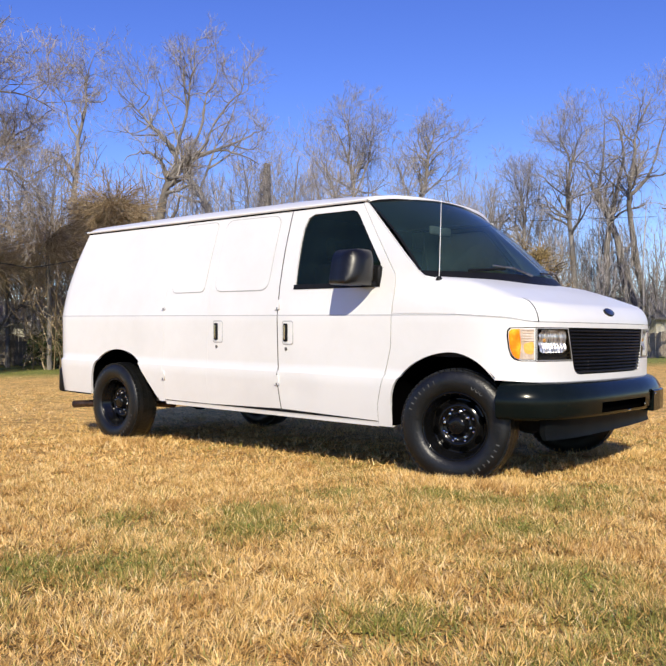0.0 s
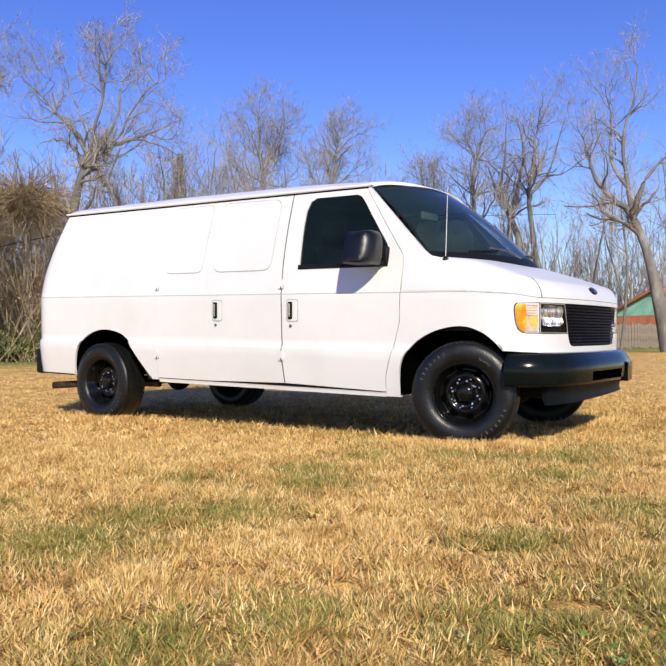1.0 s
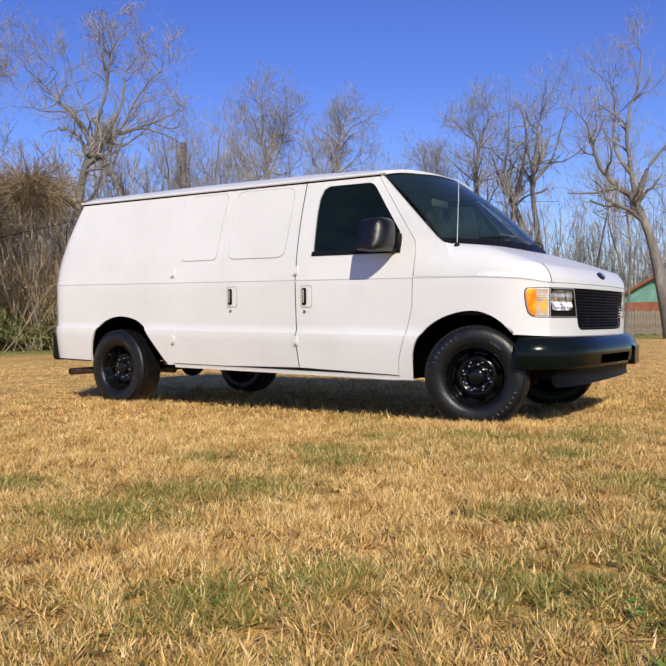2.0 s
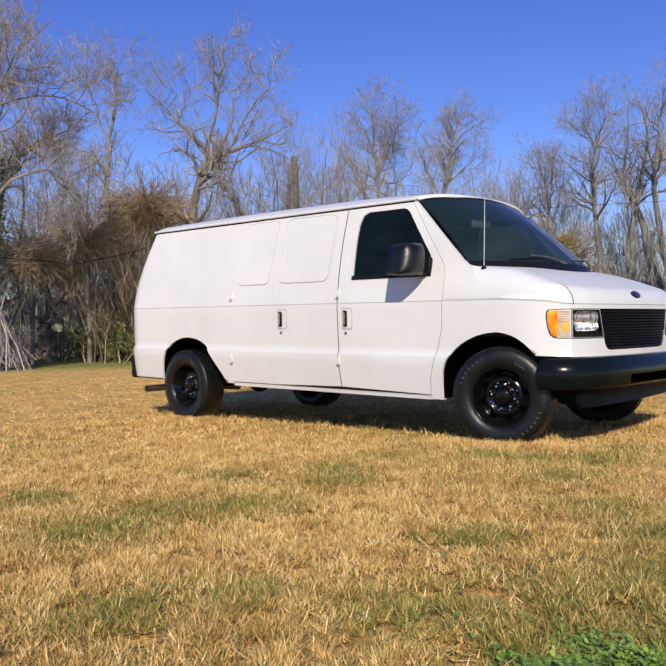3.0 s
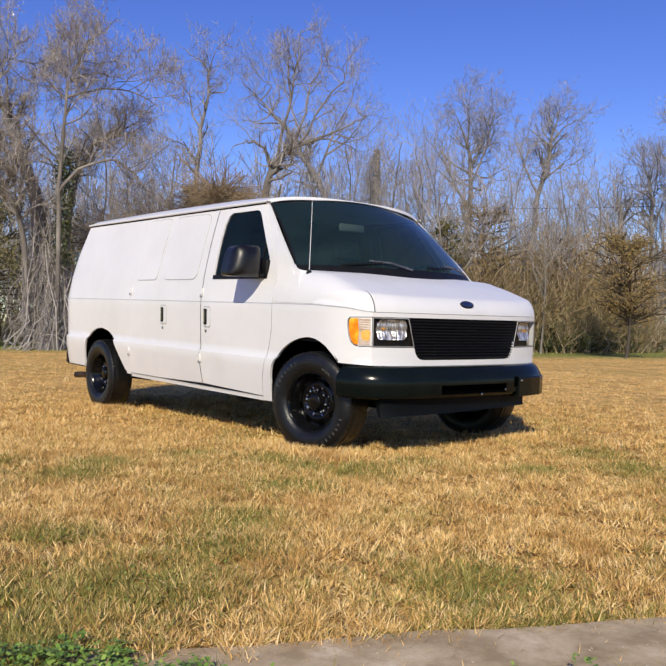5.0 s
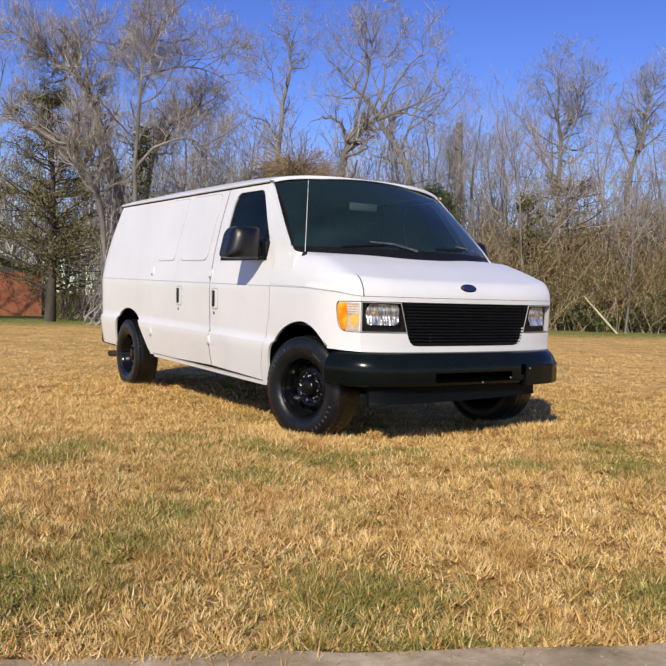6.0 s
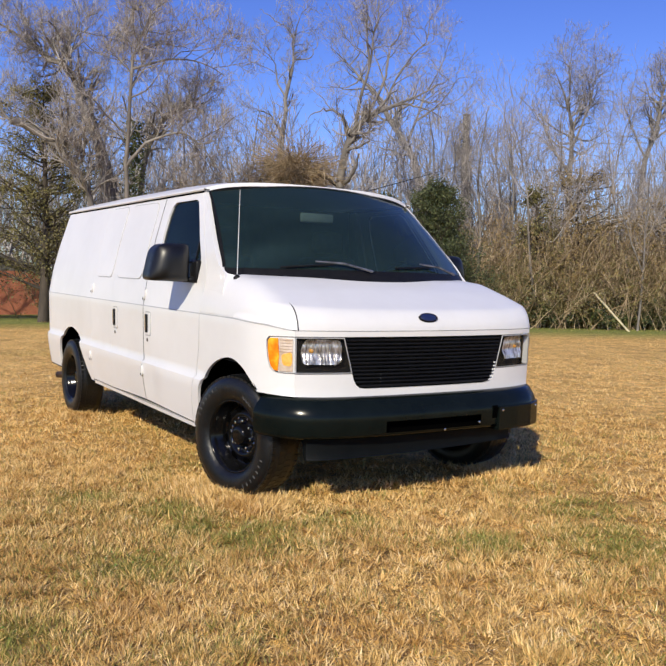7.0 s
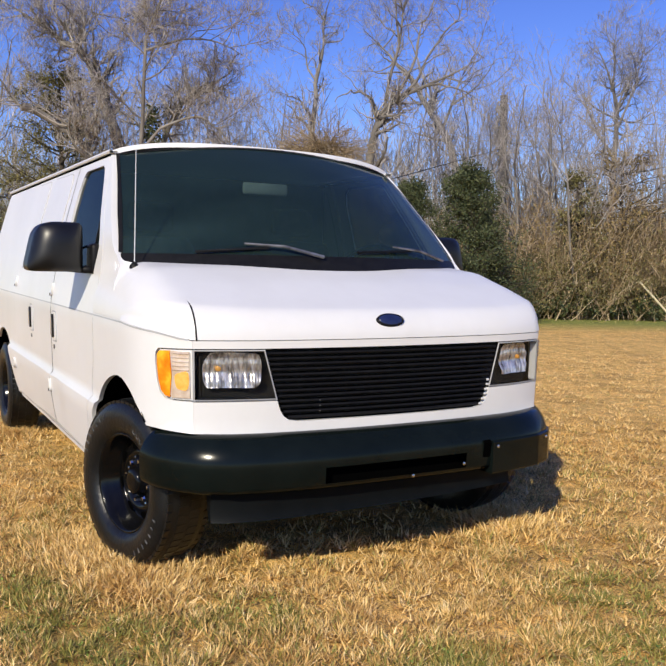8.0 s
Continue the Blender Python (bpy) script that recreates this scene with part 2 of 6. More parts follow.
def arrays(name, verts, faces, mat, parent=None):
    """A mesh straight from arrays: faces is an (n, k) array."""
    me = bpy.data.meshes.new(name)
    n, k = faces.shape
    me.vertices.add(len(verts))
    me.vertices.foreach_set("co", np.ascontiguousarray(verts, np.float32).ravel())
    me.loops.add(n * k)
    me.loops.foreach_set("vertex_index", np.ascontiguousarray(faces, np.int32).ravel())
    me.polygons.add(n)
    me.polygons.foreach_set("loop_start", np.arange(0, n * k, k, dtype=np.int32))
    me.update(calc_edges=True)
    me.materials.append(mat)
    ob = new(name, me)
    if parent is not None:
        ob.parent = parent
    return ob


def box(bm, lo, hi, m=None):
    vs = bmesh.ops.create_cube(bm, size=1)["verts"]
    for v in vs:
        v.co = Vector([lo[i] + (v.co[i] + 0.5) * (hi[i] - lo[i]) for i in range(3)])
        if m:
            v.co = m @ v.co
    return vs


def rounded(lo, hi, r, seg=3, m=None):
    bm = bmesh.new()
    box(bm, lo, hi)
    bmesh.ops.bevel(bm, geom=list(bm.edges), offset=r, segments=seg, profile=0.5, affect="EDGES")
    if m:
        bm.transform(m)
    return bm


def lathe(profile, seg=64, m=None):
    """profile of (radius, along); turned about the y axis."""
    bm = bmesh.new()
    rings = []
    for r, y in profile:
        rings.append([bm.verts.new((r * math.cos(2 * math.pi * i / seg), y, r * math.sin(2 * math.pi * i / seg))) for i in range(seg)])
    for a, b in zip(rings, rings[1:]):
        for i in range(seg):
            j = (i + 1) % seg
            bm.faces.new((a[i], a[j], b[j], b[i]))
    if m:
        bm.transform(m)
    return bm


def tube(points, radii, sides=8, bm=None):
    bm = bm or bmesh.new()
    rings = []
    points = [Vector(p) for p in points]
    for i, p in enumerate(points):
        d = (points[min(i + 1, len(points) - 1)] - points[max(i - 1, 0)]).normalized()
        u = d.cross(Vector((0.3, 0.9, 0.31))).normalized()
        w = d.cross(u)
        r = radii[i] if isinstance(radii, (list, tuple)) else radii
        rings.append([bm.verts.new(p + r * (math.cos(2 * math.pi * k / sides) * u + math.sin(2 * math.pi * k / sides) * w)) for k in range(sides)])
    for a, b in zip(rings, rings[1:]):
        for k in range(sides):
            bm.faces.new((a[k], a[(k + 1) % sides], b[(k + 1) % sides], b[k]))
    bm.faces.new(rings[0][::-1])
    bm.faces.new(rings[-1])
    return bm


def interp(x, table):
    return float(np.interp(x, [a for a, _ in table], [b for _, b in table]))


# ---- the ground ----
def ground_height(x, y):
    return 0.018 + 0.02 * noise.noise((x * 0.35, y * 0.35, 0)) * min(1, max(0, (math.hypot(x + 1.7, y) - 3) / 3)) + 0.15 * noise.noise((x * 0.05, y * 0.05, 3)) * min(1, max(0, (math.hypot(x, y) - 12) / 20))


GREEN = [(-0.07, -3.65, 0.30), (0.12, -3.41, 0.30), (-0.55, -2.89, 0.20), (0.04, -2.64, 0.25), (-0.26, -1.72, 0.18), (1.33, -3.25, 0.22), (0.85, -1.21, 0.30), (1.85, -2.81, 0.25), (0.00, -4.07, 0.35),
         (0.99, -4.59, 0.25), (1.13, -4.28, 0.20), (1.68, -4.07, 0.30), (-0.22, -2.37, 0.25), (-0.86, -3.90, 0.25), (1.76, 0.24, 0.35), (1.50, -2.50, 0.25), (2.74, -2.32, 0.35), (2.10, -3.28, 0.40),
         (0.79, -0.72, 0.20), (0.56, -1.40, 0.20), (3.21, -1.46, 0.25), (0.97, -1.84, 0.25), (1.44, -0.34, 0.20), (1.23, 0.59, 0.30), (0.22, -1.39, 0.25), (2.5, -4.0, 0.4)]
EDGE_A, EDGE_D = Vector((2.6, -3.5)), Vector((0.438, 0.899))
EDGE_N = Vector((EDGE_D.y, -EDGE_D.x))


def ground_material():
    m = material("lawn_soil", (0.3, 0.22, 0.1), 0.95)
    mottle(m, [(0.3, (0.42, 0.265, 0.082)), (0.5, (0.66, 0.44, 0.148)), (0.72, (0.82, 0.58, 0.225))], 1.3, 10, None, 0.5, 160)
    t, l = m.node_tree, m.node_tree.links
    b = t.nodes["Principled BSDF"]
    source = b.inputs["Base Color"].links[0].from_socket
    n = t.nodes.new("ShaderNodeTexNoise")
    n.inputs["Scale"].default_value, n.inputs["Detail"].default_value = 0.22, 7
    r = t.nodes.new("ShaderNodeValToRGB")
    r.color_ramp.elements[0].position, r.color_ramp.elements[1].position = 0.55, 0.72
    mx = t.nodes.new("ShaderNodeMix")
    mx.data_type = "RGBA"
    co = t.nodes.new("ShaderNodeTexCoord")
    l.new(co.outputs["Object"], n.inputs["Vector"])
    l.new(n.outputs["Fac"], r.inputs[0])
    l.new(r.outputs[0], mx.inputs[0])
    l.new(source, mx.inputs[6])
    mx.inputs[7].default_value = (0.42, 0.31, 0.08, 1)
    belts = []
    for nx, ny, c in ((0.94, -0.33, 24.74), (0.88, -0.48, 26.72)):
        d = t.nodes.new("ShaderNodeVectorMath")
        d.operation = "DOT_PRODUCT"
        d.inputs[1].default_value = (nx, ny, 0)
        l.new(co.outputs["Object"], d.inputs[0])
        a = t.nodes.new("ShaderNodeMath")
        a.operation = "ADD"
        a.inputs[1].default_value = c
        l.new(d.outputs["Value"], a.inputs[0])
        belts.append(a)
    far = t.nodes.new("ShaderNodeMath")
    far.operation = "MAXIMUM"
    for k in range(2):
        l.new(belts[k].outputs[0], far.inputs[k])
    edge = t.nodes.new("ShaderNodeMapRange")
    edge.inputs[1].default_value, edge.inputs[2].default_value, edge.inputs[3].default_value, edge.inputs[4].default_value = 4.5, 9.5, 0.92, 0.0
    l.new(far.outputs[0], edge.inputs[0])
    turf = t.nodes.new("ShaderNodeMix")
    turf.data_type = "RGBA"
    turf.inputs[7].default_value = (0.17, 0.24, 0.05, 1)
    l.new(edge.outputs[0], turf.inputs[0])
    l.new(mx.outputs[2], turf.inputs[6])
    mx = turf
    n3 = t.nodes.new("ShaderNodeTexNoise")
    n3.inputs["Scale"].default_value, n3.inputs["Detail"].default_value, n3.inputs["Roughness"].default_value = 75, 4, 0.75
    n3.inputs["Distortion"].default_value = 1.5
    l.new(co.outputs["Object"], n3.inputs["Vector"])
    r3 = t.nodes.new("ShaderNodeValToRGB")
    l.new(n3.outputs["Fac"], r3.inputs[0])
    r3.color_ramp.elements[0].position, r3.color_ramp.elements[0].color = 0.44, (0.52, 0.45, 0.36, 1)
    r3.color_ramp.elements[1].position, r3.color_ramp.elements[1].color = 0.57, (1.5, 1.42, 1.27, 1)
    m3 = t.nodes.new("ShaderNodeMix")
    m3.data_type, m3.blend_type = "RGBA", "MULTIPLY"
    m3.inputs[0].default_value = 1.0
    l.new(mx.outputs[2], m3.inputs[6])
    l.new(r3.outputs[0], m3.inputs[7])
    n4 = t.nodes.new("ShaderNodeTexNoise")
    n4.inputs["Scale"].default_value, n4.inputs["Detail"].default_value, n4.inputs["Roughness"].default_value = 7, 5, 0.65
    l.new(co.outputs["Object"], n4.inputs["Vector"])
    r4 = t.nodes.new("ShaderNodeValToRGB")
    r4.color_ramp.elements[0].position, r4.color_ramp.elements[0].color = 0.38, (0.72, 0.73, 0.66, 1)
    r4.color_ramp.elements[1].position, r4.color_ramp.elements[1].color = 0.58, (1.22, 1.2, 1.16, 1)
    m4 = t.nodes.new("ShaderNodeMix")
    m4.data_type, m4.blend_type = "RGBA", "MULTIPLY"
    m4.inputs[0].default_value = 1.0
    l.new(n4.outputs["Fac"], r4.inputs[0])
    l.new(m3.outputs[2], m4.inputs[6])
    l.new(r4.outputs[0], m4.inputs[7])
    l.new(m4.outputs[2], b.inputs["Base Color"])
    return m


def build_ground():
    steps = np.concatenate([-np.geomspace(700, 12, 22), np.arange(-11.5, 11.6, 0.5), np.geomspace(12, 700, 22)])
    xs, ys = steps - 1.0, steps
    verts = np.array([(x, y, ground_height(x, y)) for y in ys for x in xs])
    n = len(xs)
    i, j = np.meshgrid(np.arange(n - 1), np.arange(n - 1))
    a = (j * n + i).ravel()
    ob = arrays("ground", verts, np.stack([a, a + 1, a + n + 1, a + n], 1), ground_material())
    tagged(ob, "dormant tan lawn soil under short dry grass", "lawn", kind="structure")


build_ground()


def build_kerb():
    bm = bmesh.new()
    rnd = random.Random(4)
    rows = []
    for k in range(171):
        s = -15.0 + k * 0.2
        p = EDGE_A + EDGE_D * s
        e0, e1 = 0.022 * rnd.uniform(-1, 1), 0.022 * rnd.uniform(-1, 1)
        q0, q1 = p + EDGE_N * e0, p + EDGE_N * (0.46 + e1)
        rows.append([bm.verts.new(c) for c in ((*q0, -0.03), (*q0, 0.034), (*(q0 + EDGE_N * 0.02), 0.047), (*(q1 - EDGE_N * 0.02), 0.047), (*q1, 0.034), (*q1, -0.03))])
    for a, b in zip(rows, rows[1:]):
        for i in range(5):
            bm.faces.new((a[i], a[i + 1], b[i + 1], b[i]))
    bmesh.ops.recalc_face_normals(bm, faces=list(bm.faces))
    tagged(part("pavement_strip", bm, CONCRETE), "weathered grey concrete edging strip sunk in the lawn", "concrete strip", kind="structure")


build_kerb()

# ---- the van: body frame, level crease, leans nose down on its springs ----
LEAN = Matrix.Rotation(radians(1.4), 4, "Y")
van = thing("cargo_van", "white full-size cargo van with black bumpers parked on the dry lawn", "van")
SIDE = [(-4.475, 0.0), (-4.47, 0.4), (-4.455, 0.8), (-4.43, 0.91), (-4.38, 0.965), (-4.30, 0.985), (0.10, 0.985), (0.20, 0.978), (0.30, 0.955), (0.372, 0.922), (0.44, 0.875), (0.48, 0.831), (0.515, 0.72), (0.546, 0.583), (0.566, 0.40), (0.58, 0.2), (0.585, 0.0)]
WIDE = [(0.30, 0.945), (0.40, 0.966), (0.52, 0.985), (0.60, 0.995), (0.635, 0.992), (0.652, 0.974), (0.72, 0.978), (1.03, 0.985), (1.045, 0.982), (1.25, 0.949), (1.5, 0.893), (1.79, 0.815), (1.815, 0.803), (1.9, 0.77)]
S_OF = [0.0]
for (ax, ay), (bx, by) in zip(SIDE, SIDE[1:]):
    S_OF.append(S_OF[-1] + math.hypot(bx - ax, by - ay))
S0 = S_OF[5] + 4.30
S_OF = [s - S0 for s in S_OF]


def s_front(y):
    """Place along the outline where the nose stands y off the middle."""
    return float(np.interp(-y, [-b for _, b in SIDE[6:]], S_OF[6:]))


def skin(s, z, out=0.0):
    def at(q):
        x = float(np.interp(q, S_OF, [a for a, _ in SIDE]))
        y = float(np.interp(q, S_OF, [b for _, b in SIDE]))
        return Vector((x, y))
    p = at(s)
    d = (at(s + 0.03) - at(s - 0.03)).normalized()
    k = interp(z, WIDE) / 0.985
    x, y = p.x, p.y * k
    y -= 0.011 * math.exp(-((s + 1.30) ** 2 + (z - 0.54) ** 2) / 0.1 ** 2) + 0.005 * math.exp(-((s + 1.9) ** 2 + (z - 0.5) ** 2) / 0.2 ** 2)
    if x < -4.15:
        x += 0.24 * max(0.0, (z - 1.04) / 0.78) ** 2 * min(1.0, (-4.15 - x) / 0.25)
    return Vector((x - d.y * out, -(y + d.x * out), z))


def corner_round(points, r, n=5):
    out = []
    m = len(points)
    for i in range(m):
        a, b, c = Vector(points[i - 1]), Vector(points[i]), Vector(points[(i + 1) % m])
        u, w = (a - b), (c - b)
        k = min(r, u.length * 0.45, w.length * 0.45)
        p, q = b + u.normalized() * k, b + w.normalized() * k
        for j in range(n + 1):
            t = j / n
            out.append(tuple((1 - t) ** 2 * p + 2 * t * (1 - t) * b + t * t * q))
    return out


def flat_panel(outline, step=0.07, lines_z=()):
    """The outline as a face in (s, z), cut into a fine grid."""
    bm = bmesh.new()
    bm.faces.new([bm.verts.new((s, 0, z)) for s, z in outline])
    ss, zs = [p[0] for p in outline], [p[1] for p in outline]
    for k in range(math.ceil(min(ss) / step), math.floor(max(ss) / step) + 1):
        bmesh.ops.bisect_plane(bm, geom=list(bm.verts) + list(bm.edges) + list(bm.faces), plane_co=(k * step + 0.003, 0, 0), plane_no=(1, 0, 0))
    cuts = [k * step + 0.002 for k in range(math.ceil(min(zs) / step), math.floor(max(zs) / step) + 1)] + list(lines_z)
    for z in cuts:
        bmesh.ops.bisect_plane(bm, geom=list(bm.verts) + list(bm.edges) + list(bm.faces), plane_co=(0, 0, z), plane_no=(0, 0, 1))
    return bm


def wrap(bms, out=0.0, deep=0.018, flip=False, shape=None):
    """Lays flat panels on the van's skin and turns their edges in."""
    bm = bmesh.new()
    for b in bms:
        me = bpy.data.meshes.new("tmp")
        b.to_mesh(me)
        b.free()
        bm.from_mesh(me)
        bpy.data.meshes.remove(me)
    bmesh.ops.remove_doubles(bm, verts=list(bm.verts), dist=0.0008)
    bmesh.ops.dissolve_degenerate(bm, dist=0.0005, edges=list(bm.edges))
    rim = [e for e in bm.edges if len(e.link_faces) == 1]
    for f in bm.faces:
        f.smooth = True
    for e in rim:
        e.smooth = False
    flat = {v: (v.co.x, v.co.z) for v in bm.verts}
    got = bmesh.ops.extrude_edge_only(bm, edges=rim)["geom"]
    inner = {v for v in got if isinstance(v, bmesh.types.BMVert)}
    fn = shape or skin
    for v in list(bm.verts):
        s, z = v.co.x, v.co.z
        v.co = fn(s, z, out - (deep if v in inner else 0.0))
    if flip:
        for v in bm.verts:
            v.co.y = -v.co.y
    bmesh.ops.recalc_face_normals(bm, faces=list(bm.faces))
    c = Vector((-1.8, 0, 1.0))
    f0 = max(bm.faces, key=lambda f: f.calc_area())
    if f0.normal.dot(f0.calc_center_median() - c) < 0:
        bmesh.ops.reverse_faces(bm, faces=list(bm.faces))
    bm.transform(LEAN)
    return bm


CREASES = (0.60, 0.635, 0.652, 1.03, 1.045)


def body_panel(name, outlines, label="", mat=None, parent=None, **kw):
    obs = []
    for flip in (False, True):
        bm = wrap([flat_panel(o, lines_z=CREASES) for o in outlines], flip=flip, **kw)
        obs.append(part(name, bm, mat or WHITE, parent or van, label))
    return obs


G = 0.0005
ARCH_F = [(-0.455, 0.32), (-0.465, 0.48), (-0.44, 0.58), (-0.38, 0.665), (-0.29, 0.735), (-0.17, 0.788), (-0.04, 0.813), (0.06, 0.806), (0.15, 0.772), (0.22, 0.722), (0.28, 0.655)]
ARCH_R = [(-3.875, 0.335), (-3.868, 0.42), (-3.835, 0.54), (-3.78, 0.63), (-3.70, 0.69), (-3.58, 0.735), (-3.46, 0.75), (-3.33, 0.738), (-3.22, 0.705), (-3.14, 0.645), (-3.07, 0.555), (-2.97, 0.44), (-2.88, 0.335)]


def eased(course, n=2):
    """An open course with its corners cut."""
    for _ in range(n):
        q = [course[0]]
        for a, b in zip(course, course[1:]):
            q += [(a[0] * 0.75 + b[0] * 0.25, a[1] * 0.75 + b[1] * 0.25), (a[0] * 0.25 + b[0] * 0.75, a[1] * 0.25 + b[1] * 0.75)]
        course = q + [course[-1]]
    return course


ARCH_F, ARCH_R = eased(ARCH_F), eased(ARCH_R)
SF, SB = s_front(0.835), 0.37
TOP = 1.812
FENDER = [(-0.455 + G, 1.05), (-0.46 + G, 0.83), (-0.51 + G, 0.64), (-0.565 + G, 0.46), (-0.575 + G, 0.32)] + ARCH_F + [(0.30, 0.655), (SF, 0.648), (SF, 0.768),
          (0.43, 0.768), (0.395, 0.775), (0.372, 0.795), (0.357, 0.84), (0.348, 0.91), (0.35, 0.945), (0.365, 0.962), (SF, 0.966), (SF, 0.994), (0.35, 1.022), (0.1, 1.038), (-0.2, 1.045)]
DOOR_LOW = [(-1.479, 1.05), (-1.473, 0.82), (-1.468, 0.61), (-1.45, 0.37), (-0.572, 0.352), (-0.57, 0.46), (-0.515, 0.64), (-0.465, 0.83), (-0.46, 1.05), (-0.455, 1.235), (-0.58, 1.235), (-1.34, 1.235), (-1.488, 1.235)]
DOOR_UP = [(-1.488, 1.235), (-1.34, 1.235), (-1.348, 1.35), (-1.356, 1.55), (-1.352, 1.66), (-1.325, 1.73), (-1.275, 1.757), (-0.915, 1.757), (-0.875, 1.742), (-0.845, 1.71), (-0.60, 1.38), (-0.58, 1.33), (-0.58, 1.235), (-0.455, 1.235), (-0.47, 1.30), (-0.84, 1.80), (-1.494, 1.80), (-1.496, 1.62), (-1.494, 1.40)]
PILLAR = [(-0.45, 1.055), (-0.10, 1.045), (-0.16, 1.15), (-0.24, 1.27), (-0.30, 1.315), (-0.82, 1.812), (-1.494, 1.812), (-1.494, 1.806), (-0.838, 1.806), (-0.464, 1.303), (-0.449, 1.235)]
SIDE_FRONT = [(-1.487, 1.05), (-1.481, 0.82), (-1.476, 0.61), (-1.458, 0.37), (-2.244, 0.352), (-2.246, 0.60), (-2.246, 1.05), (-2.248, 1.25), (-2.25, 1.795), (-1.502, 1.795), (-1.504, 1.62), (-1.502, 1.40), (-1.496, 1.235)]
SIDE_REAR = [(-2.2475, 1.05), (-2.2475, 0.60), (-2.2455, 0.352), (-2.80, 0.352), (-2.80, 1.05), (-2.80, 1.25), (-2.80, 1.795), (-2.2515, 1.795), (-2.2495, 1.25)]
QUARTER = [(-2.802, 1.05), (-2.802, 0.335)] + ARCH_R[::-1] + [(-4.36, 0.335), (S_OF[0] + 0.004, 0.36), (S_OF[0] + 0.004, TOP), (-1.502, TOP), (-1.502, 1.7965), (-2.802, 1.7965), (-2.802, 1.25)]
ROCKER = [(-0.575, 0.345), (-2.80, 0.345), (-2.80, 0.315), (-0.575, 0.315)]
body_panel("fender", [FENDER])
doors = body_panel("front_door", [DOOR_LOW, DOOR_UP])


def pillar_skin(s, z, out=0.0):
    """The skin, drawn in to the hood's rounded shoulder at the pillar's foot."""
    p = skin(s, z, out)
    rise = min(1.0, max(0.0, (z - 1.045) / 0.25))
    shoulder = max(0.918, 0.985 - 0.17 * (1 - math.sqrt(1 - rise * rise))) + out
    w = min(1.0, max(0.0, (p.x + 0.46) / 0.16)) * min(1.0, max(0.0, (1.40 - z) / 0.1))
    return Vector((p.x, -(-p.y + (min(-p.y, shoulder) + p.y) * w), p.z))


body_panel("windshield_pillar", [PILLAR], deep=0.03, shape=pillar_skin)
side_a = body_panel("side_door", [SIDE_FRONT])
side_b = body_panel("side_door", [SIDE_REAR])
body_panel("quarter_panel", [QUARTER])
body_panel("rocker_panel", [ROCKER], out=-0.006)

# window blanks pressed into the side doors
BLANK_A = corner_round([(-2.20, 1.222), (-1.612, 1.222), (-1.60, 1.772), (-2.205, 1.778)], 0.085)
BLANK_B = corner_round([(-2.725, 1.222), (-2.325, 1.222), (-2.30, 1.775), (-2.72, 1.775)], 0.055)
for owners, shape_ in ((side_a, BLANK_A), (side_b, BLANK_B)):
    for flip, own in zip((False, True), owners):
        mx, mz = sum(p[0] for p in shape_) / len(shape_), sum(p[1] for p in shape_) / len(shape_)
        wider = [(mx + (a - mx) * 1.012, mz + (b - mz) * 1.022) for a, b in shape_]
        # slightly wider grey plate that shows as an outline of the blank
        part("seal", wrap([flat_panel(wider)], out=0.002, deep=0.006, flip=flip), EDGE_GREY, own, "thin grey line round the window blank")
        part("window_blank", wrap([flat_panel(shape_)], out=0.0045, deep=0.006, flip=flip), WHITE, own)

# door glass with its black seal
PANE = [(-1.352, 1.22), (-1.366, 1.55), (-1.362, 1.67), (-1.33, 1.745), (-1.275, 1.77), (-0.905, 1.77), (-0.86, 1.75), (-0.585, 1.39), (-0.565, 1.33), (-0.565, 1.22)]
SEAL_LOW = [(-1.35, 1.252), (-1.35, 1.218), (-0.575, 1.218), (-0.575, 1.252)]
for flip, own in zip((False, True), doors):
    glass_ob = part("door_glass", wrap([flat_panel(PANE)], out=-0.012, deep=0.003, flip=flip), SIDETINT, own, "dark tinted side glass")
    part("window_seal", wrap([flat_panel(SEAL_LOW)], out=0.004, deep=0.02, flip=flip), PLASTIC, own, "black rubber seal")
    part("quarter_glass_bar", wrap([flat_panel([(-0.685, 1.24), (-0.70, 1.24), (-0.705, 1.50), (-0.69, 1.49)])], out=-0.004, deep=0.01, flip=flip), PLASTIC, own)


def hood_height(x, y):
    zb = interp(x, [(-0.5, 1.045), (-0.1, 1.042), (0.1, 1.038), (0.35, 1.022), (0.48, 0.997)])
    zt = interp(x, [(-0.5, 1.33), (-0.3, 1.305), (0, 1.275), (0.2, 1.215), (0.4, 1.145), (0.5, 1.11), (0.585, 1.075)]) - 0.02 * (y / 0.9) ** 2
    xn = float(np.interp(-abs(y), [-b for _, b in SIDE[6:]], [a for a, _ in SIDE[6:]]))
    ds, df = max(0.0, 0.985 - abs(y)), max(0.0, xn - x)
    a = 1 - min(1.0, ds / 0.17)
    b = 1 - min(1.0, df / 0.085)
    return zb + (zt - zb) * math.sqrt(max(0.0, 1 - min(1.0, a * a + b * b)))


def wind_base(y):
    return 0.035 - 0.31 * (abs(y) / 0.915) ** 2.2


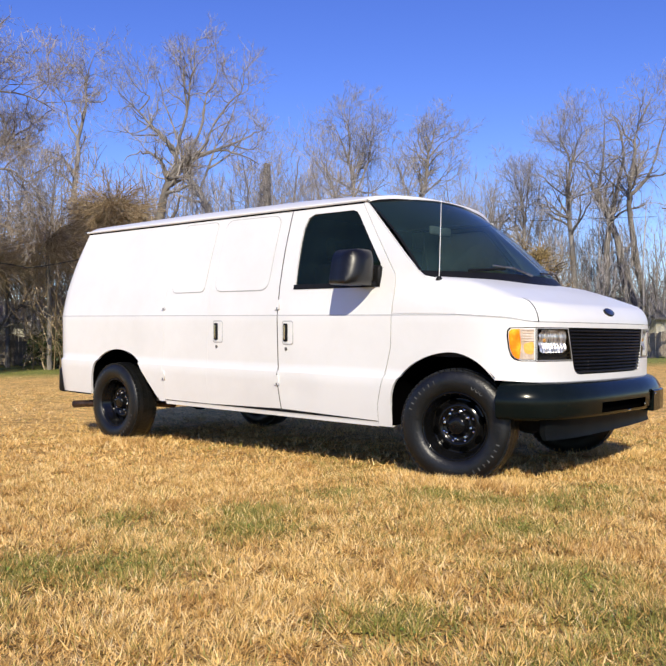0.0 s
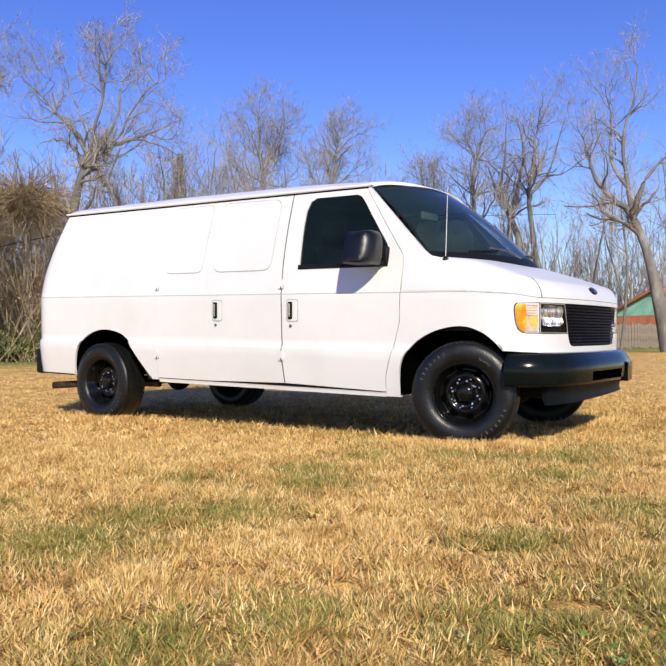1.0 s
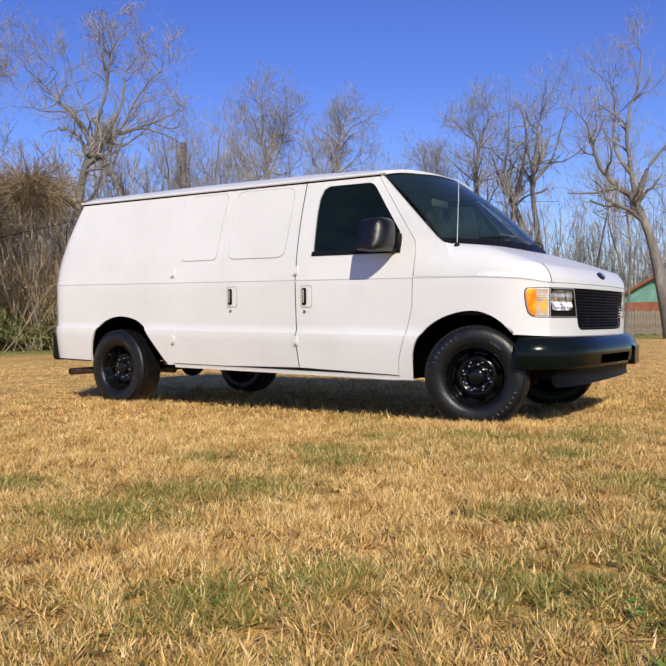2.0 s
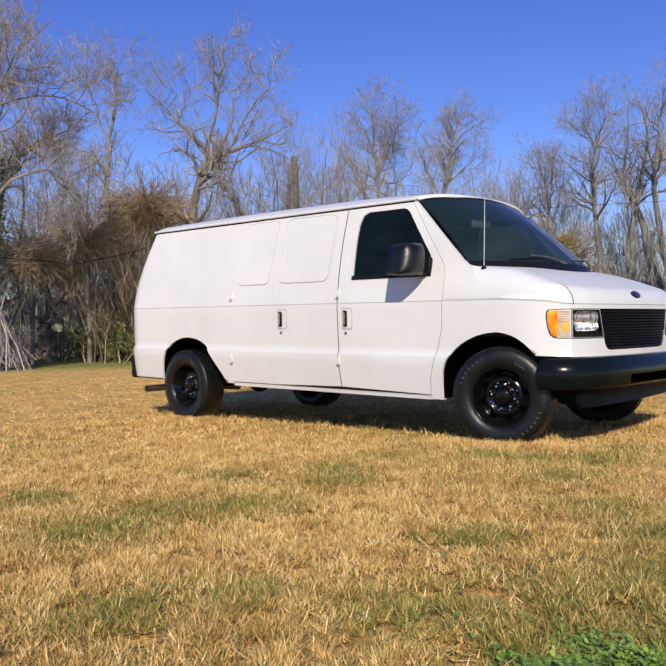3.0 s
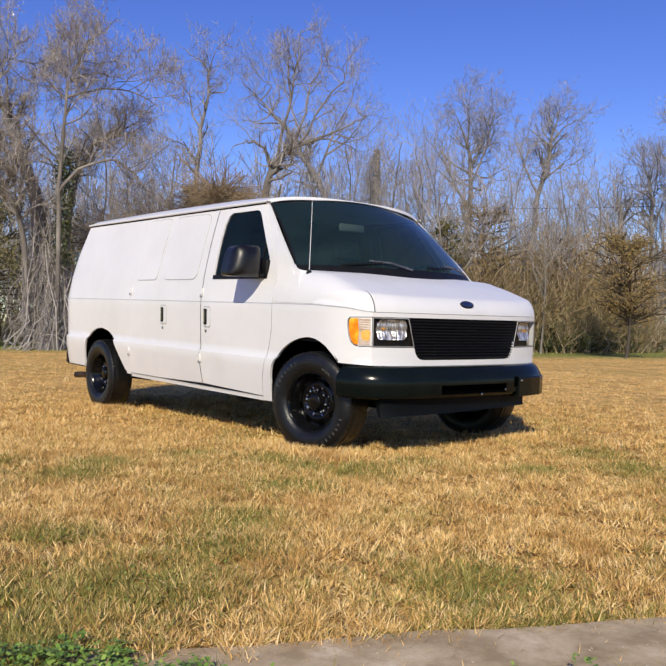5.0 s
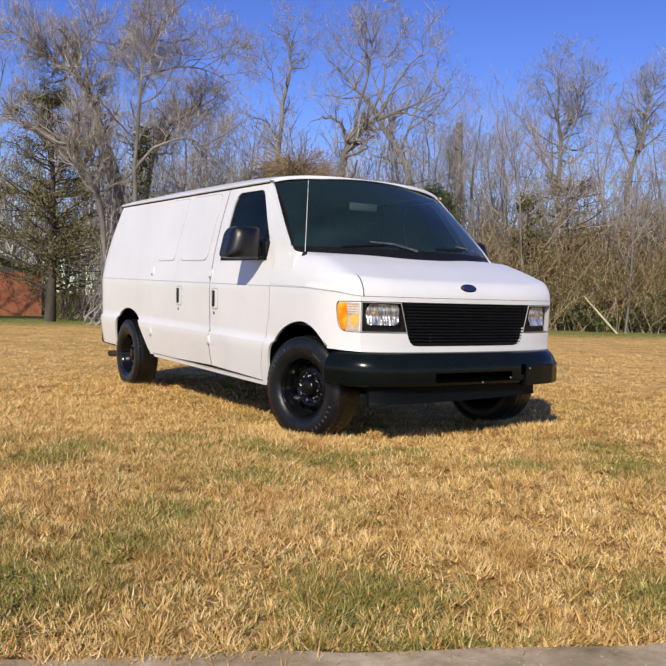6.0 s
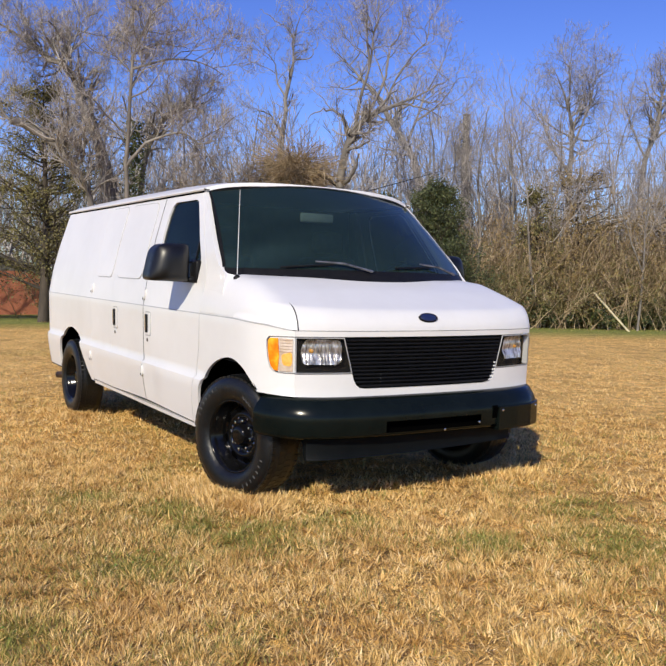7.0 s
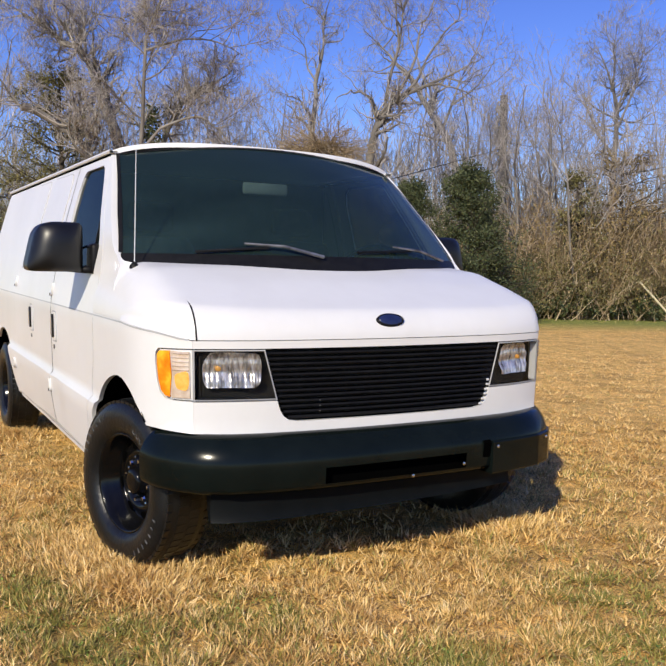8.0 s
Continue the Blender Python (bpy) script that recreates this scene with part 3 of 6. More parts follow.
def build_hood():
    bm = bmesh.new()
    ts = [math.sin(math.pi / 2 * k / 30) * 0.985 for k in range(-30, 31)]
    vsn = [1 - (1 - k / 26) ** 1.8 for k in range(27)]
    rows = []
    for y in ts:
        xn = float(np.interp(-abs(y), [-b for _, b in SIDE[6:]], [a for a, _ in SIDE[6:]]))
        x0 = wind_base(y) - 0.05 if abs(y) < 0.9 else -0.447
        rows.append([bm.verts.new((x0 + (xn - x0) * q, y, hood_height(x0 + (xn - x0) * q, y) + 0.001)) for q in vsn])
    for a, b in zip(rows, rows[1:]):
        for k in range(len(vsn) - 1):
            bm.faces.new((a[k], b[k], b[k + 1], a[k + 1]))
    bmesh.ops.recalc_face_normals(bm, faces=list(bm.faces))
    if sum(f.normal.z for f in bm.faces) < 0:
        bmesh.ops.reverse_faces(bm, faces=list(bm.faces))
    bm.transform(LEAN)
    return part("hood", bm, WHITE, van, "", True)


hood = build_hood()
for sgn in (-1,):
    pts = [LEAN @ Vector((x, sgn * 0.822, hood_height(x, 0.822) + 0.0005)) for x in (0.485, 0.475, 0.46, 0.44, 0.42, 0.40, 0.375)]
    part("hood_gap", tube(pts, [0.0035] * 5 + [0.002, 0.001], 6), DARK, hood)


def on_nose(y, z, out=0.0):
    s = s_front(abs(y))
    p = skin(s, z, out)
    return LEAN @ Vector((p.x, math.copysign(abs(p.y), y) if y else 0.0, p.z))


def nose_patch(name, outline, mat, parent, out=0.0, deep=0.02, label="", step=0.05):
    """A panel on the nose, outlined in (y, z)."""
    def shape(y, z, o):
        s = s_front(abs(y))
        p = skin(s, z, o)
        return Vector((p.x, math.copysign(abs(p.y), y), p.z))
    return part(name, wrap([flat_panel(outline, step)], out=out, deep=deep, shape=shape), mat, parent, label)


header = nose_patch("header_panel", [(-0.835 + G, 0.966), (0.835 - G, 0.966), (0.835 - G, 0.995), (-0.835 + G, 0.995)], WHITE, van)
nose_patch("lower_header", [(-0.8346, 0.648), (-0.42, 0.640), (0.42, 0.640), (0.8346, 0.648), (0.8346, 0.766), (0.495, 0.766), (0.484, 0.73), (0.47, 0.706), (0.448, 0.69), (0.41, 0.684), (-0.44, 0.684), (-0.478, 0.69), (-0.50, 0.706), (-0.514, 0.73), (-0.525, 0.766), (-0.8346, 0.766)], WHITE, header)

grille = nose_patch("grille_backing", [(-0.575, 0.964), (-0.514, 0.73), (-0.50, 0.708), (-0.478, 0.692), (-0.44, 0.686), (0.41, 0.686), (0.448, 0.692), (0.47, 0.708), (0.484, 0.73), (0.545, 0.964)], DARK, van, -0.05, 0.01, "black billet grille")
for k in range(13):
    z = 0.700 + k * 0.0205
    half = interp(z, [(0.686, 0.44), (0.70, 0.485), (0.73, 0.51), (0.964, 0.572)]) - 0.004
    bm = bmesh.new()
    rows = []
    for i in range(17):
        y = -half + (2 * half - 0.03) * i / 16
        rows.append([bm.verts.new(on_nose(y, z + dz, o)) for o, dz in ((-0.045, -0.004), (-0.006, -0.0055), (-0.002, 0.0), (-0.006, 0.0055), (-0.045, 0.004))])
    for a, b in zip(rows, rows[1:]):
        for i in range(5):
            bm.faces.new((a[i], a[(i + 1) % 5], b[(i + 1) % 5], b[i]))
    bmesh.ops.recalc_face_normals(bm, faces=list(bm.faces))
    slat = part("slat", bm, PLASTIC, grille)
    # small pale metal piece near the end of each lower slat
    if k < 6:
        part("slat_end", rounded((-0.004, -0.007, -0.005), (0.004, 0.007, 0.005), 0.003, 2, Matrix.Translation(on_nose(half - 0.036 - 0.004 * (k % 2), z, 0.001))), BRIGHT, slat, "small pale metal piece on the slat end")
    # tiny steel studs added to stand for glints on three slats
    if k in (1, 2, 3):
        part("clip", rounded((-0.002, -0.002, -0.003), (0.002, 0.002, 0.003), 0.001, 2, Matrix.Translation(on_nose(-0.35, z, 0.0))), STEEL, slat, "small steel stud added for a glint on the slat")

for sgn in (-1, 1):
    def m_(pts):
        return [(sgn * a, b) for a, b in pts]
    side = 0.03 if sgn > 0 else 0.0
    corners = [(0.832, 0.962), (0.832, 0.77), (0.527 - side, 0.77), (0.577 - side, 0.962)]
    lamp = nose_patch("headlamp", m_(corners), BEZEL, van, -0.056, 0.01, "black-bezel halogen headlamp with clear lens")
    for a, b in zip(corners, corners[1:] + corners[:1]):
        part("lamp_rim", tube([on_nose(sgn * (a[0] + (b[0] - a[0]) * k / 6), a[1] + (b[1] - a[1]) * k / 6 + (-0.003 if a[1] == b[1] == 0.962 else 0.003 if a[1] == b[1] else 0), -0.001) for k in range(7)], 0.0032, 6), EDGE_GREY, lamp, "thin grey lamp rim")
    bowl = [(a - side * 0.8, b) for a, b in corner_round([(0.775, 0.952), (0.803, 0.905), (0.802, 0.852), (0.79, 0.817), (0.602, 0.817), (0.588, 0.852), (0.585, 0.90), (0.596, 0.948)], 0.018)]
    cy, cz = 0.715 - side * 0.8, 0.888
    bm = flat_panel(m_(bowl), 0.005)
    for v in bm.verts:
        y, z = v.co.x, v.co.z
        q = max(0.0, 1 - ((abs(y) - cy) / 0.135) ** 2 - ((z - cz) / 0.095) ** 2)
        s = s_front(abs(y))
        flute = 0.0034 * math.sin(abs(y) * 2 * math.pi / 0.021) + 0.003 * math.sin(z * 2 * math.pi / 0.06 + 1.2)
        p = skin(s, z, -0.005 - 0.032 * q + flute)
        v.co = LEAN @ Vector((p.x, math.copysign(abs(p.y), sgn), p.z))
    bmesh.ops.recalc_face_normals(bm, faces=list(bm.faces))
    part("reflector", bm, REFLECTOR, lamp, "chrome lamp reflector with painted bright and dark streaks")
    c = on_nose(sgn * (cy + 0.03), cz, -0.036)
    part("bulb", lathe([(0.0005, -0.012), (0.008, -0.010), (0.011, -0.003), (0.011, 0.02)], 16, Matrix.Translation(c) @ Matrix.Rotation(radians(90), 4, "Z")), PEACH, lamp)
    nose_patch("lens", m_([(0.829, 0.959), (0.829, 0.773), (0.531 - side, 0.773), (0.580 - side, 0.959)]), LENS, lamp, 0.004, 0.003, "clear lens")
    # turn signal that wraps the corner
    for flip in ((False,) if sgn < 0 else (True,)):
        rim = wrap([flat_panel([(SF - 0.002, 0.961), (0.372, 0.957), (0.358, 0.94), (0.357, 0.90), (0.366, 0.835), (0.38, 0.80), (0.40, 0.782), (0.43, 0.773), (SF - 0.002, 0.773)], 0.03)], out=-0.004, deep=0.03, flip=flip)
        signal = part("turn_signal", rim, BRIGHT, van, "amber and clear corner turn signal")
        MID = 0.41
        part("amber_lens", wrap([flat_panel([(MID + 0.012, 0.955), (0.375, 0.953), (0.362, 0.939), (0.361, 0.90), (0.369, 0.84), (0.383, 0.803), (0.402, 0.785), (MID + 0.012, 0.781), (MID + 0.02, 0.86)], 0.03)], out=0.004, deep=0.012, flip=flip), AMBER, signal, "amber plastic lens")
        part("clear_lens", wrap([flat_panel([(MID + 0.014, 0.954), (MID + 0.022, 0.86), (MID + 0.014, 0.79), (0.43, 0.78), (SF - 0.012, 0.78), (SF - 0.012, 0.954)], 0.03)], out=0.002, deep=0.012, flip=flip), CLEAR, signal, "clear ribbed lens")
        for k in range(5):
            z = 0.885 + 0.0155 * k
            bm = bmesh.new()
            rows = []
            for i in range(7):
                s = MID + 0.024 + (SF - 0.016 - MID - 0.024) * i / 6
                rows.append([bm.verts.new(LEAN @ Vector((p.x, p.y * (-1 if flip else 1), p.z))) for p in (skin(s, z - 0.005, 0.001), skin(s, z, 0.006), skin(s, z + 0.005, 0.001))])
            for a, b in zip(rows, rows[1:]):
                for i in range(2):
                    bm.faces.new((a[i], a[i + 1], b[i + 1], b[i]))
            bmesh.ops.recalc_face_normals(bm, faces=list(bm.faces))
            part("rib", bm, CLEAR, signal)
        # peach patch paints the bulb's amber reflection onto the lens
        part("amber_glow", wrap([flat_panel(corner_round([(MID + 0.032, 0.868), (SF - 0.018, 0.885), (SF - 0.013, 0.842), (SF - 0.022, 0.806), (MID + 0.04, 0.815)], 0.017), 0.03)], out=0.0035, deep=0.004, flip=flip), PEACH, signal, "peach patch painted for the bulb's amber reflection")

# ---- windshield, roof ----


def wind_top(y):
    q = (y / 0.785) ** 2
    return Vector((-0.70 - 0.125 * q, y, 1.882 - 0.07 * q))


def wind_point(u, v, out=0.0):
    """u across from -1 to 1, v from the cowl up."""
    yb, yt = 0.915 * u, 0.785 * u
    b, t = Vector((wind_base(yb), yb, 1.282)), wind_top(yt)
    p = b.lerp(t, v)
    return p + Vector((0.62, 0, 0.78)) * (0.035 * math.sin(math.pi * v) * (1 - 0.3 * u * u) + out)


def wind_patch(name, u0, u1, v0, v1, mat, parent, out=0.0, label="", nu=24, nv=14):
    bm = bmesh.new()
    g = [[bm.verts.new(LEAN @ wind_point(u0 + (u1 - u0) * i / nu, v0 + (v1 - v0) * j / nv, out)) for j in range(nv + 1)] for i in range(nu + 1)]
    for i in range(nu):
        for j in range(nv):
            bm.faces.new((g[i][j], g[i + 1][j], g[i + 1][j + 1], g[i][j + 1]))
    return part(name, bm, mat, parent, label, True)


shield = wind_patch("windshield", -0.985, 0.985, 0.02, 0.985, TINT, van, 0.0, "dark tinted windshield")
wind_patch("cowl_band", -0.99, 0.99, -0.05, 0.055, PLASTIC, shield, 0.003, "black cowl band", 24, 2)
for u0, u1 in ((-1.0, -0.982), (0.982, 1.0)):
    wind_patch("shield_seal", u0, u1, 0.06, 1.0, PLASTIC, shield, 0.004, "black rubber seal", 2, 14)
wind_patch("shield_seal", -1.0, 1.0, 0.975, 1.0, PLASTIC, shield, 0.004, "black rubber seal", 24, 2)


for sgn in (-1, 1):
    for wide_, lift, cut in ((0.14, 0.006, 0.035), (0.15, -0.02, 0.06)):
        bm = bmesh.new()
        rows = []
        for k in range(13):
            u = 0.86 + wide_ * k / 12
            top = -0.03 + cut * (k / 12) ** 2.2
            rows.append([bm.verts.new(LEAN @ wind_point(sgn * u, v, lift)) for v in (-0.13, (top - 0.13) / 2, top)])
        for a, b in zip(rows, rows[1:]):
            for k in range(2):
                bm.faces.new((a[k], b[k], b[k + 1], a[k + 1]))
        bmesh.ops.recalc_face_normals(bm, faces=list(bm.faces))
        part("cowl_corner", bm, WHITE, van, "", True)


def roof_z(x, y):
    mid = interp(x, [(-4.40, 1.885), (-4.2, 1.925), (-3.0, 1.945), (-1.6, 1.94), (-1.2, 1.925), (-0.9, 1.902), (-0.70, 1.884), (-0.6, 1.875)])
    q = min(1.0, abs(y) / 0.80)
    return 1.82 + (mid - 1.82) * (1 - q ** 3.2) ** 0.75


def build_roof():
    bm = bmesh.new()
    ys = [0.80 * math.sin(math.pi / 2 * k / 16) for k in range(-16, 17)]
    rows = []
    for y in ys:
        x1 = -0.70 - 0.125 * (y / 0.785) ** 2 + 0.006
        x0 = -4.23 + 0.06 * (abs(y) / 0.8) ** 3
        row = []
        for k in range(41):
            x = x0 + (x1 - x0) * k / 40
            row.append(bm.verts.new((x, y, roof_z(x, y) + 0.004)))
        row.append(bm.verts.new((x1 + 0.004, y, roof_z(x1, y) - 0.02)))
        row.insert(0, bm.verts.new((x0 - 0.03, y, 1.80)))
        rows.append(row)
    for a, b in zip(rows, rows[1:]):
        for k in range(len(a) - 1):
            bm.faces.new((a[k], b[k], b[k + 1], a[k + 1]))
    bmesh.ops.recalc_face_normals(bm, faces=list(bm.faces))
    bm.transform(LEAN)
    return part("roof", bm, WHITE, van, "", True)


roof = build_roof()
for sgn in (-1, 1):
    bm = bmesh.new()
    rows = []
    for k in range(40):
        x = -4.19 + (4.19 - 0.80) * k / 39
        y = 0.803
        rows.append([bm.verts.new(LEAN @ Vector((x, sgn * (y + a), 1.814 + b))) for a, b in ((-0.02, -0.004), (0.018, -0.004), (0.022, 0.004), (0.018, 0.013), (0.012, 0.006), (-0.02, 0.008))])
    for a, b in zip(rows, rows[1:]):
        for i in range(6):
            bm.faces.new((a[i], a[(i + 1) % 6], b[(i + 1) % 6], b[i]))
    bmesh.ops.recalc_face_normals(bm, faces=list(bm.faces))
    part("drip_rail", bm, WHITE, roof)
    # thin black tube drawn as the dark line below the rail
    bm = tube([LEAN @ Vector((x, sgn * 0.806, 1.803)) for x in np.linspace(-4.17, -0.83, 30)], 0.0075, 6)
    part("rail_line", bm, VOID, roof)


# ---- inner shell, floor, cabin ----
def build_shell():
    bm = bmesh.new()
    zs = (0.34, 0.45, 0.62, 0.78, 1.02)
    ss = [S_OF[0]] + list(np.linspace(-4.4, 0.0, 34)) + list(np.linspace(0.05, S_OF[-1], 14))
    for flip in (1, -1):
        g = []
        for s in ss:
            row = []
            for z in zs:
                p = skin(s, z, -0.045)
                row.append(bm.verts.new((p.x, p.y * flip, z)))
            g.append(row)
        for i in range(len(ss) - 1):
            for j in range(len(zs) - 1):
                a, b, c, d = g[i][j], g[i + 1][j], g[i + 1][j + 1], g[i][j + 1]
                m = (a.co + c.co) / 2
                if any(abs(m.x - w) < 0.52 and m.z < 0.86 for w in (-0.03, -3.42)):
                    continue
                bm.faces.new((a, b, c, d))
    bm.transform(LEAN)
    return part("inner_shell", bm, DARK, van)


build_shell()
bm = bmesh.new()
for x0, x1 in ((-4.3, -3.95), (-2.95, -0.56), ):
    box(bm, (x0, -0.93, 0.33), (x1, 0.93, 0.37), LEAN)
box(bm, (-4.3, -0.62, 0.34), (0.5, 0.62, 0.44), LEAN)
box(bm, (-0.62, -0.60, 0.44), (-0.52, 0.60, 1.2), LEAN)
part("floor_pan", bm, DARK, van)
bm = bmesh.new()
box(bm, (-1.62, -0.90, 0.5), (-1.60, 0.90, 1.25), LEAN)
box(bm, (-1.62, -0.80, 1.25), (-1.60, 0.80, 1.80), LEAN)
part("bulkhead", bm, CABIN, van, "dark cab partition")
bm = rounded((-0.55, -0.85, 0.95), (-0.08, 0.85, 1.245), 0.05, 3, LEAN)
part("dashboard", bm, DASH, van, "grey dashboard", True)
for y in (-0.45, 0.45):
    seat = part("seat", rounded((-1.30, y - 0.25, 0.75), (-0.80, y + 0.25, 0.92), 0.05, 3, LEAN), CABIN, van, "grey cloth seat", True)
    part("backrest", rounded((-1.42, y - 0.25, 0.85), (-1.28, y + 0.25, 1.42), 0.06, 3, LEAN), CABIN, seat, "", True)
    part("headrest", rounded((-1.41, y - 0.13, 1.45), (-1.31, y + 0.13, 1.62), 0.04, 3, LEAN), CABIN, seat, "", True)
m = LEAN @ pose(-0.42, 0.45, 1.22, 0, -60, 0)
ring = [m @ Vector((0.19 * math.cos(a), 0.19 * math.sin(a), 0)) for a in np.linspace(0, 2 * math.pi, 33)]
part("steering_wheel", tube(ring, 0.014, 8), PLASTIC, van, "", True)
part("rear_view_mirror", rounded((-0.78, -0.13, 1.645), (-0.75, 0.13, 1.71), 0.012, 2, LEAN), DASH, van, "", True)

# ---- wheels ----
TYRE = [(0.203, -0.085), (0.211, -0.102), (0.240, -0.114), (0.276, -0.119), (0.306, -0.113), (0.326, -0.103), (0.334, -0.093), (0.3445, -0.07), (0.3465, -0.035), (0.3465, 0.035), (0.3445, 0.07), (0.334, 0.093), (0.326, 0.103), (0.306, 0.113), (0.276, 0.119), (0.245, 0.114), (0.222, 0.102), (0.213, 0.085)]
RIMP = [(0.205, 0.09), (0.214, 0.09), (0.222, -0.088), (0.216, -0.097), (0.207, -0.092), (0.203, -0.074), (0.198, -0.068), (0.196, -0.052), (0.191, -0.048), (0.189, -0.030), (0.184, -0.026), (0.182, -0.008), (0.177, -0.001), (0.172, 0.002), (0.158, -0.006), (0.135, -0.022), (0.118, -0.026), (0.104, -0.012), (0.088, -0.004), (0.070, -0.006), (0.062, -0.02), (0.058, -0.052), (0.050, -0.060), (0.030, -0.062), (0.0005, -0.062)]
RIMP = [(r * 0.95, y) for r, y in RIMP]


def build_wheel(at, steer, far):
    w = new("wheel")
    w.parent = van
    w.matrix_basis = pose(*at, 0, 0, steer + (180 if far else 0))
    w["label"] = "black steel wheel with a worn all-terrain tyre"
    bm = lathe(TYRE, 96)
    tyre = part("tyre", bm, RUBBER, w, "", True)
    # tread blocks, round the shoulder and the crown
    bm = bmesh.new()
    for k in range(56):
        a = 2 * math.pi * k / 56
        for y0, y1, da in ((-0.098, -0.058, 0), (-0.050, -0.004, 0.5), (0.004, 0.050, 0), (0.058, 0.098, 0.5)):
            mt = Matrix.Rotation(a + da * 2 * math.pi / 56, 4, "Y") @ Matrix.Translation((0.3445 if abs(y0 + y1) < 0.1 else 0.339, 0, 0))
            box(bm, (-0.008, y0, -0.0155), (0.0035, y1, 0.0155), mt)
    part("tread", bm, RUBBER, tyre)
    # raised lettering as plain bars
    for start, count in ((20, 7), (200, 7)):
        for k in range(count):
            mt = Matrix.Rotation(radians(start + k * 7.5), 4, "Y") @ Matrix.Translation((0.288, -0.1185, 0))
            bm = bmesh.new()
            box(bm, (-0.010, -0.0012, -0.003), (0.010, 0.002, 0.003), mt)
            part("letter_bar", bm, MARK, tyre, "worn pale lettering")
    for k in range(3):
        mt = Matrix.Rotation(radians(-62 + k * 6.5), 4, "Y") @ Matrix.Translation((0.262, -0.1165, 0))
        part("letter_ring", lathe([(0.0115, 0.002), (0.0115, -0.0012), (0.0075, -0.0012), (0.0075, 0.002)], 14, mt), MARK, tyre, "worn pale ring-shaped lettering")
    rim = part("rim", lathe(RIMP, 64), RIM, w, "glossy black steel rim", True)
    for k in range(8):
        a = radians(45 * k + 10)
        mt = Matrix.Rotation(a, 4, "Y")
        part("lug_nut", lathe([(0.0125, 0), (0.012, -0.024), (0.007, -0.032), (0.0004, -0.033)], 6, mt @ Matrix.Translation((0.083, -0.004, 0))), CHROME, rim)
        part("stud", lathe([(0.0075, 0), (0.0065, -0.007), (0.0004, -0.009)], 8, Matrix.Rotation(a + 0.2, 4, "Y") @ Matrix.Translation((0.101, -0.010, 0))), CHROME, rim)
        # black disc on the rim paints the dark inside of a vent hole
        mt = Matrix.Rotation(a + 0.39, 4, "Y") @ Matrix.Translation((0.147, -0.0155, 0)) @ Matrix.Rotation(radians(12), 4, "Z") @ Matrix.Diagonal((1, 1, 1.5, 1))
        part("vent_disc", lathe([(0.018, -0.001), (0.015, -0.002), (0.0005, -0.0015)], 16, mt), VOID, rim)
    return w


for x, y, st in ((0.0, -0.875, 15), (-0.085, 0.80, 13), (-3.505, -0.86, 0), (-3.505, 0.86, 0)):
    build_wheel((x, y, 0.366), st, y > 0)
for x in (0.0, -3.505):
    bm = tube([(x, -0.78, 0.36), (x, 0.78, 0.36)], 0.045, 10)
    bmesh.ops.create_uvsphere(bm, u_segments=16, v_segments=10, radius=0.12, matrix=Matrix.Translation((x, 0, 0.36)))
    part("axle", bm, DARK, van)
# wheel-arch liners
for cx, pts in ((0, ARCH_F), (1, ARCH_R)):
    for sgn in (-1, 1):
        bm = bmesh.new()
        rows = [[bm.verts.new(LEAN @ Vector((x, sgn * y, z + 0.012))) for y in (0.96, 0.80, 0.58)] for x, z in pts]
        for a, b in zip(rows, rows[1:]):
            for i in range(2):
                bm.faces.new((a[i], a[i + 1], b[i + 1], b[i]))
        bm.faces.new([r[2] for r in rows])
        part("arch_liner", bm, VOID, van)

# ---- bumpers ----


def dam_line(out):
    return [Vector((x + out, y)) for x, y in [(0.36, 0.86), (0.46, 0.83), (0.53, 0.74), (0.57, 0.60), (0.59, 0.42), (0.6, 0.22), (0.605, 0.0)]]


def bumper_line(out):
    pts = [(0.30, 0.945), (0.37, 0.935), (0.45, 0.893), (0.53, 0.82), (0.585, 0.72), (0.615, 0.58), (0.634, 0.42), (0.637, 0.37), (0.641, 0.29), (0.643, 0.22), (0.645, 0.0)]
    return [Vector((x + out * min(1.0, (x - 0.30) / 0.2), y + out * max(0.0, 1 - (x - 0.30) / 0.3))) for x, y in pts]


def swept(name, section, mat, parent, label="", slot=None):
    """section of (out, z); follows the nose from one end round to the other."""
    rows = []
    bm = bmesh.new()
    n = len(bumper_line(0))
    for sgn in (1, -1):
        order = range(n) if sgn == 1 else range(n - 2, -1, -1)
        for i in order:
            rows.append([bm.verts.new(LEAN @ Vector((*[(c.x, sgn * c.y) for c in [bumper_line(o)[i]]][0], z))) for o, z in section])
    for a, b in zip(rows, rows[1:]):
        for k in range(len(section)):
            j = (k + 1) % len(section)
            if slot == k and -0.375 < (a[k].co.y + b[k].co.y) / 2 < 0.285:
                continue
            bm.faces.new((a[k], a[j], b[j], b[k]))
    bm.faces.new(rows[0])
    bm.faces.new(rows[-1][::-1])
    bmesh.ops.recalc_face_normals(bm, faces=list(bm.faces))
    ob = part(name, bm, mat, parent, label, True)
    ob.data.set_sharp_from_angle(angle=radians(32))
    return ob


bumper = swept("front_bumper", [(-0.09, 0.642), (-0.05, 0.648), (-0.025, 0.640), (-0.006, 0.626), (0.017, 0.598), (0.031, 0.570), (0.037, 0.548), (0.037, 0.520), (0.034, 0.458), (0.026, 0.443), (0.008, 0.432), (-0.05, 0.43)], BLACK, van, "glossy black painted steel front bumper", slot=7)
bm = bmesh.new()
rows = []
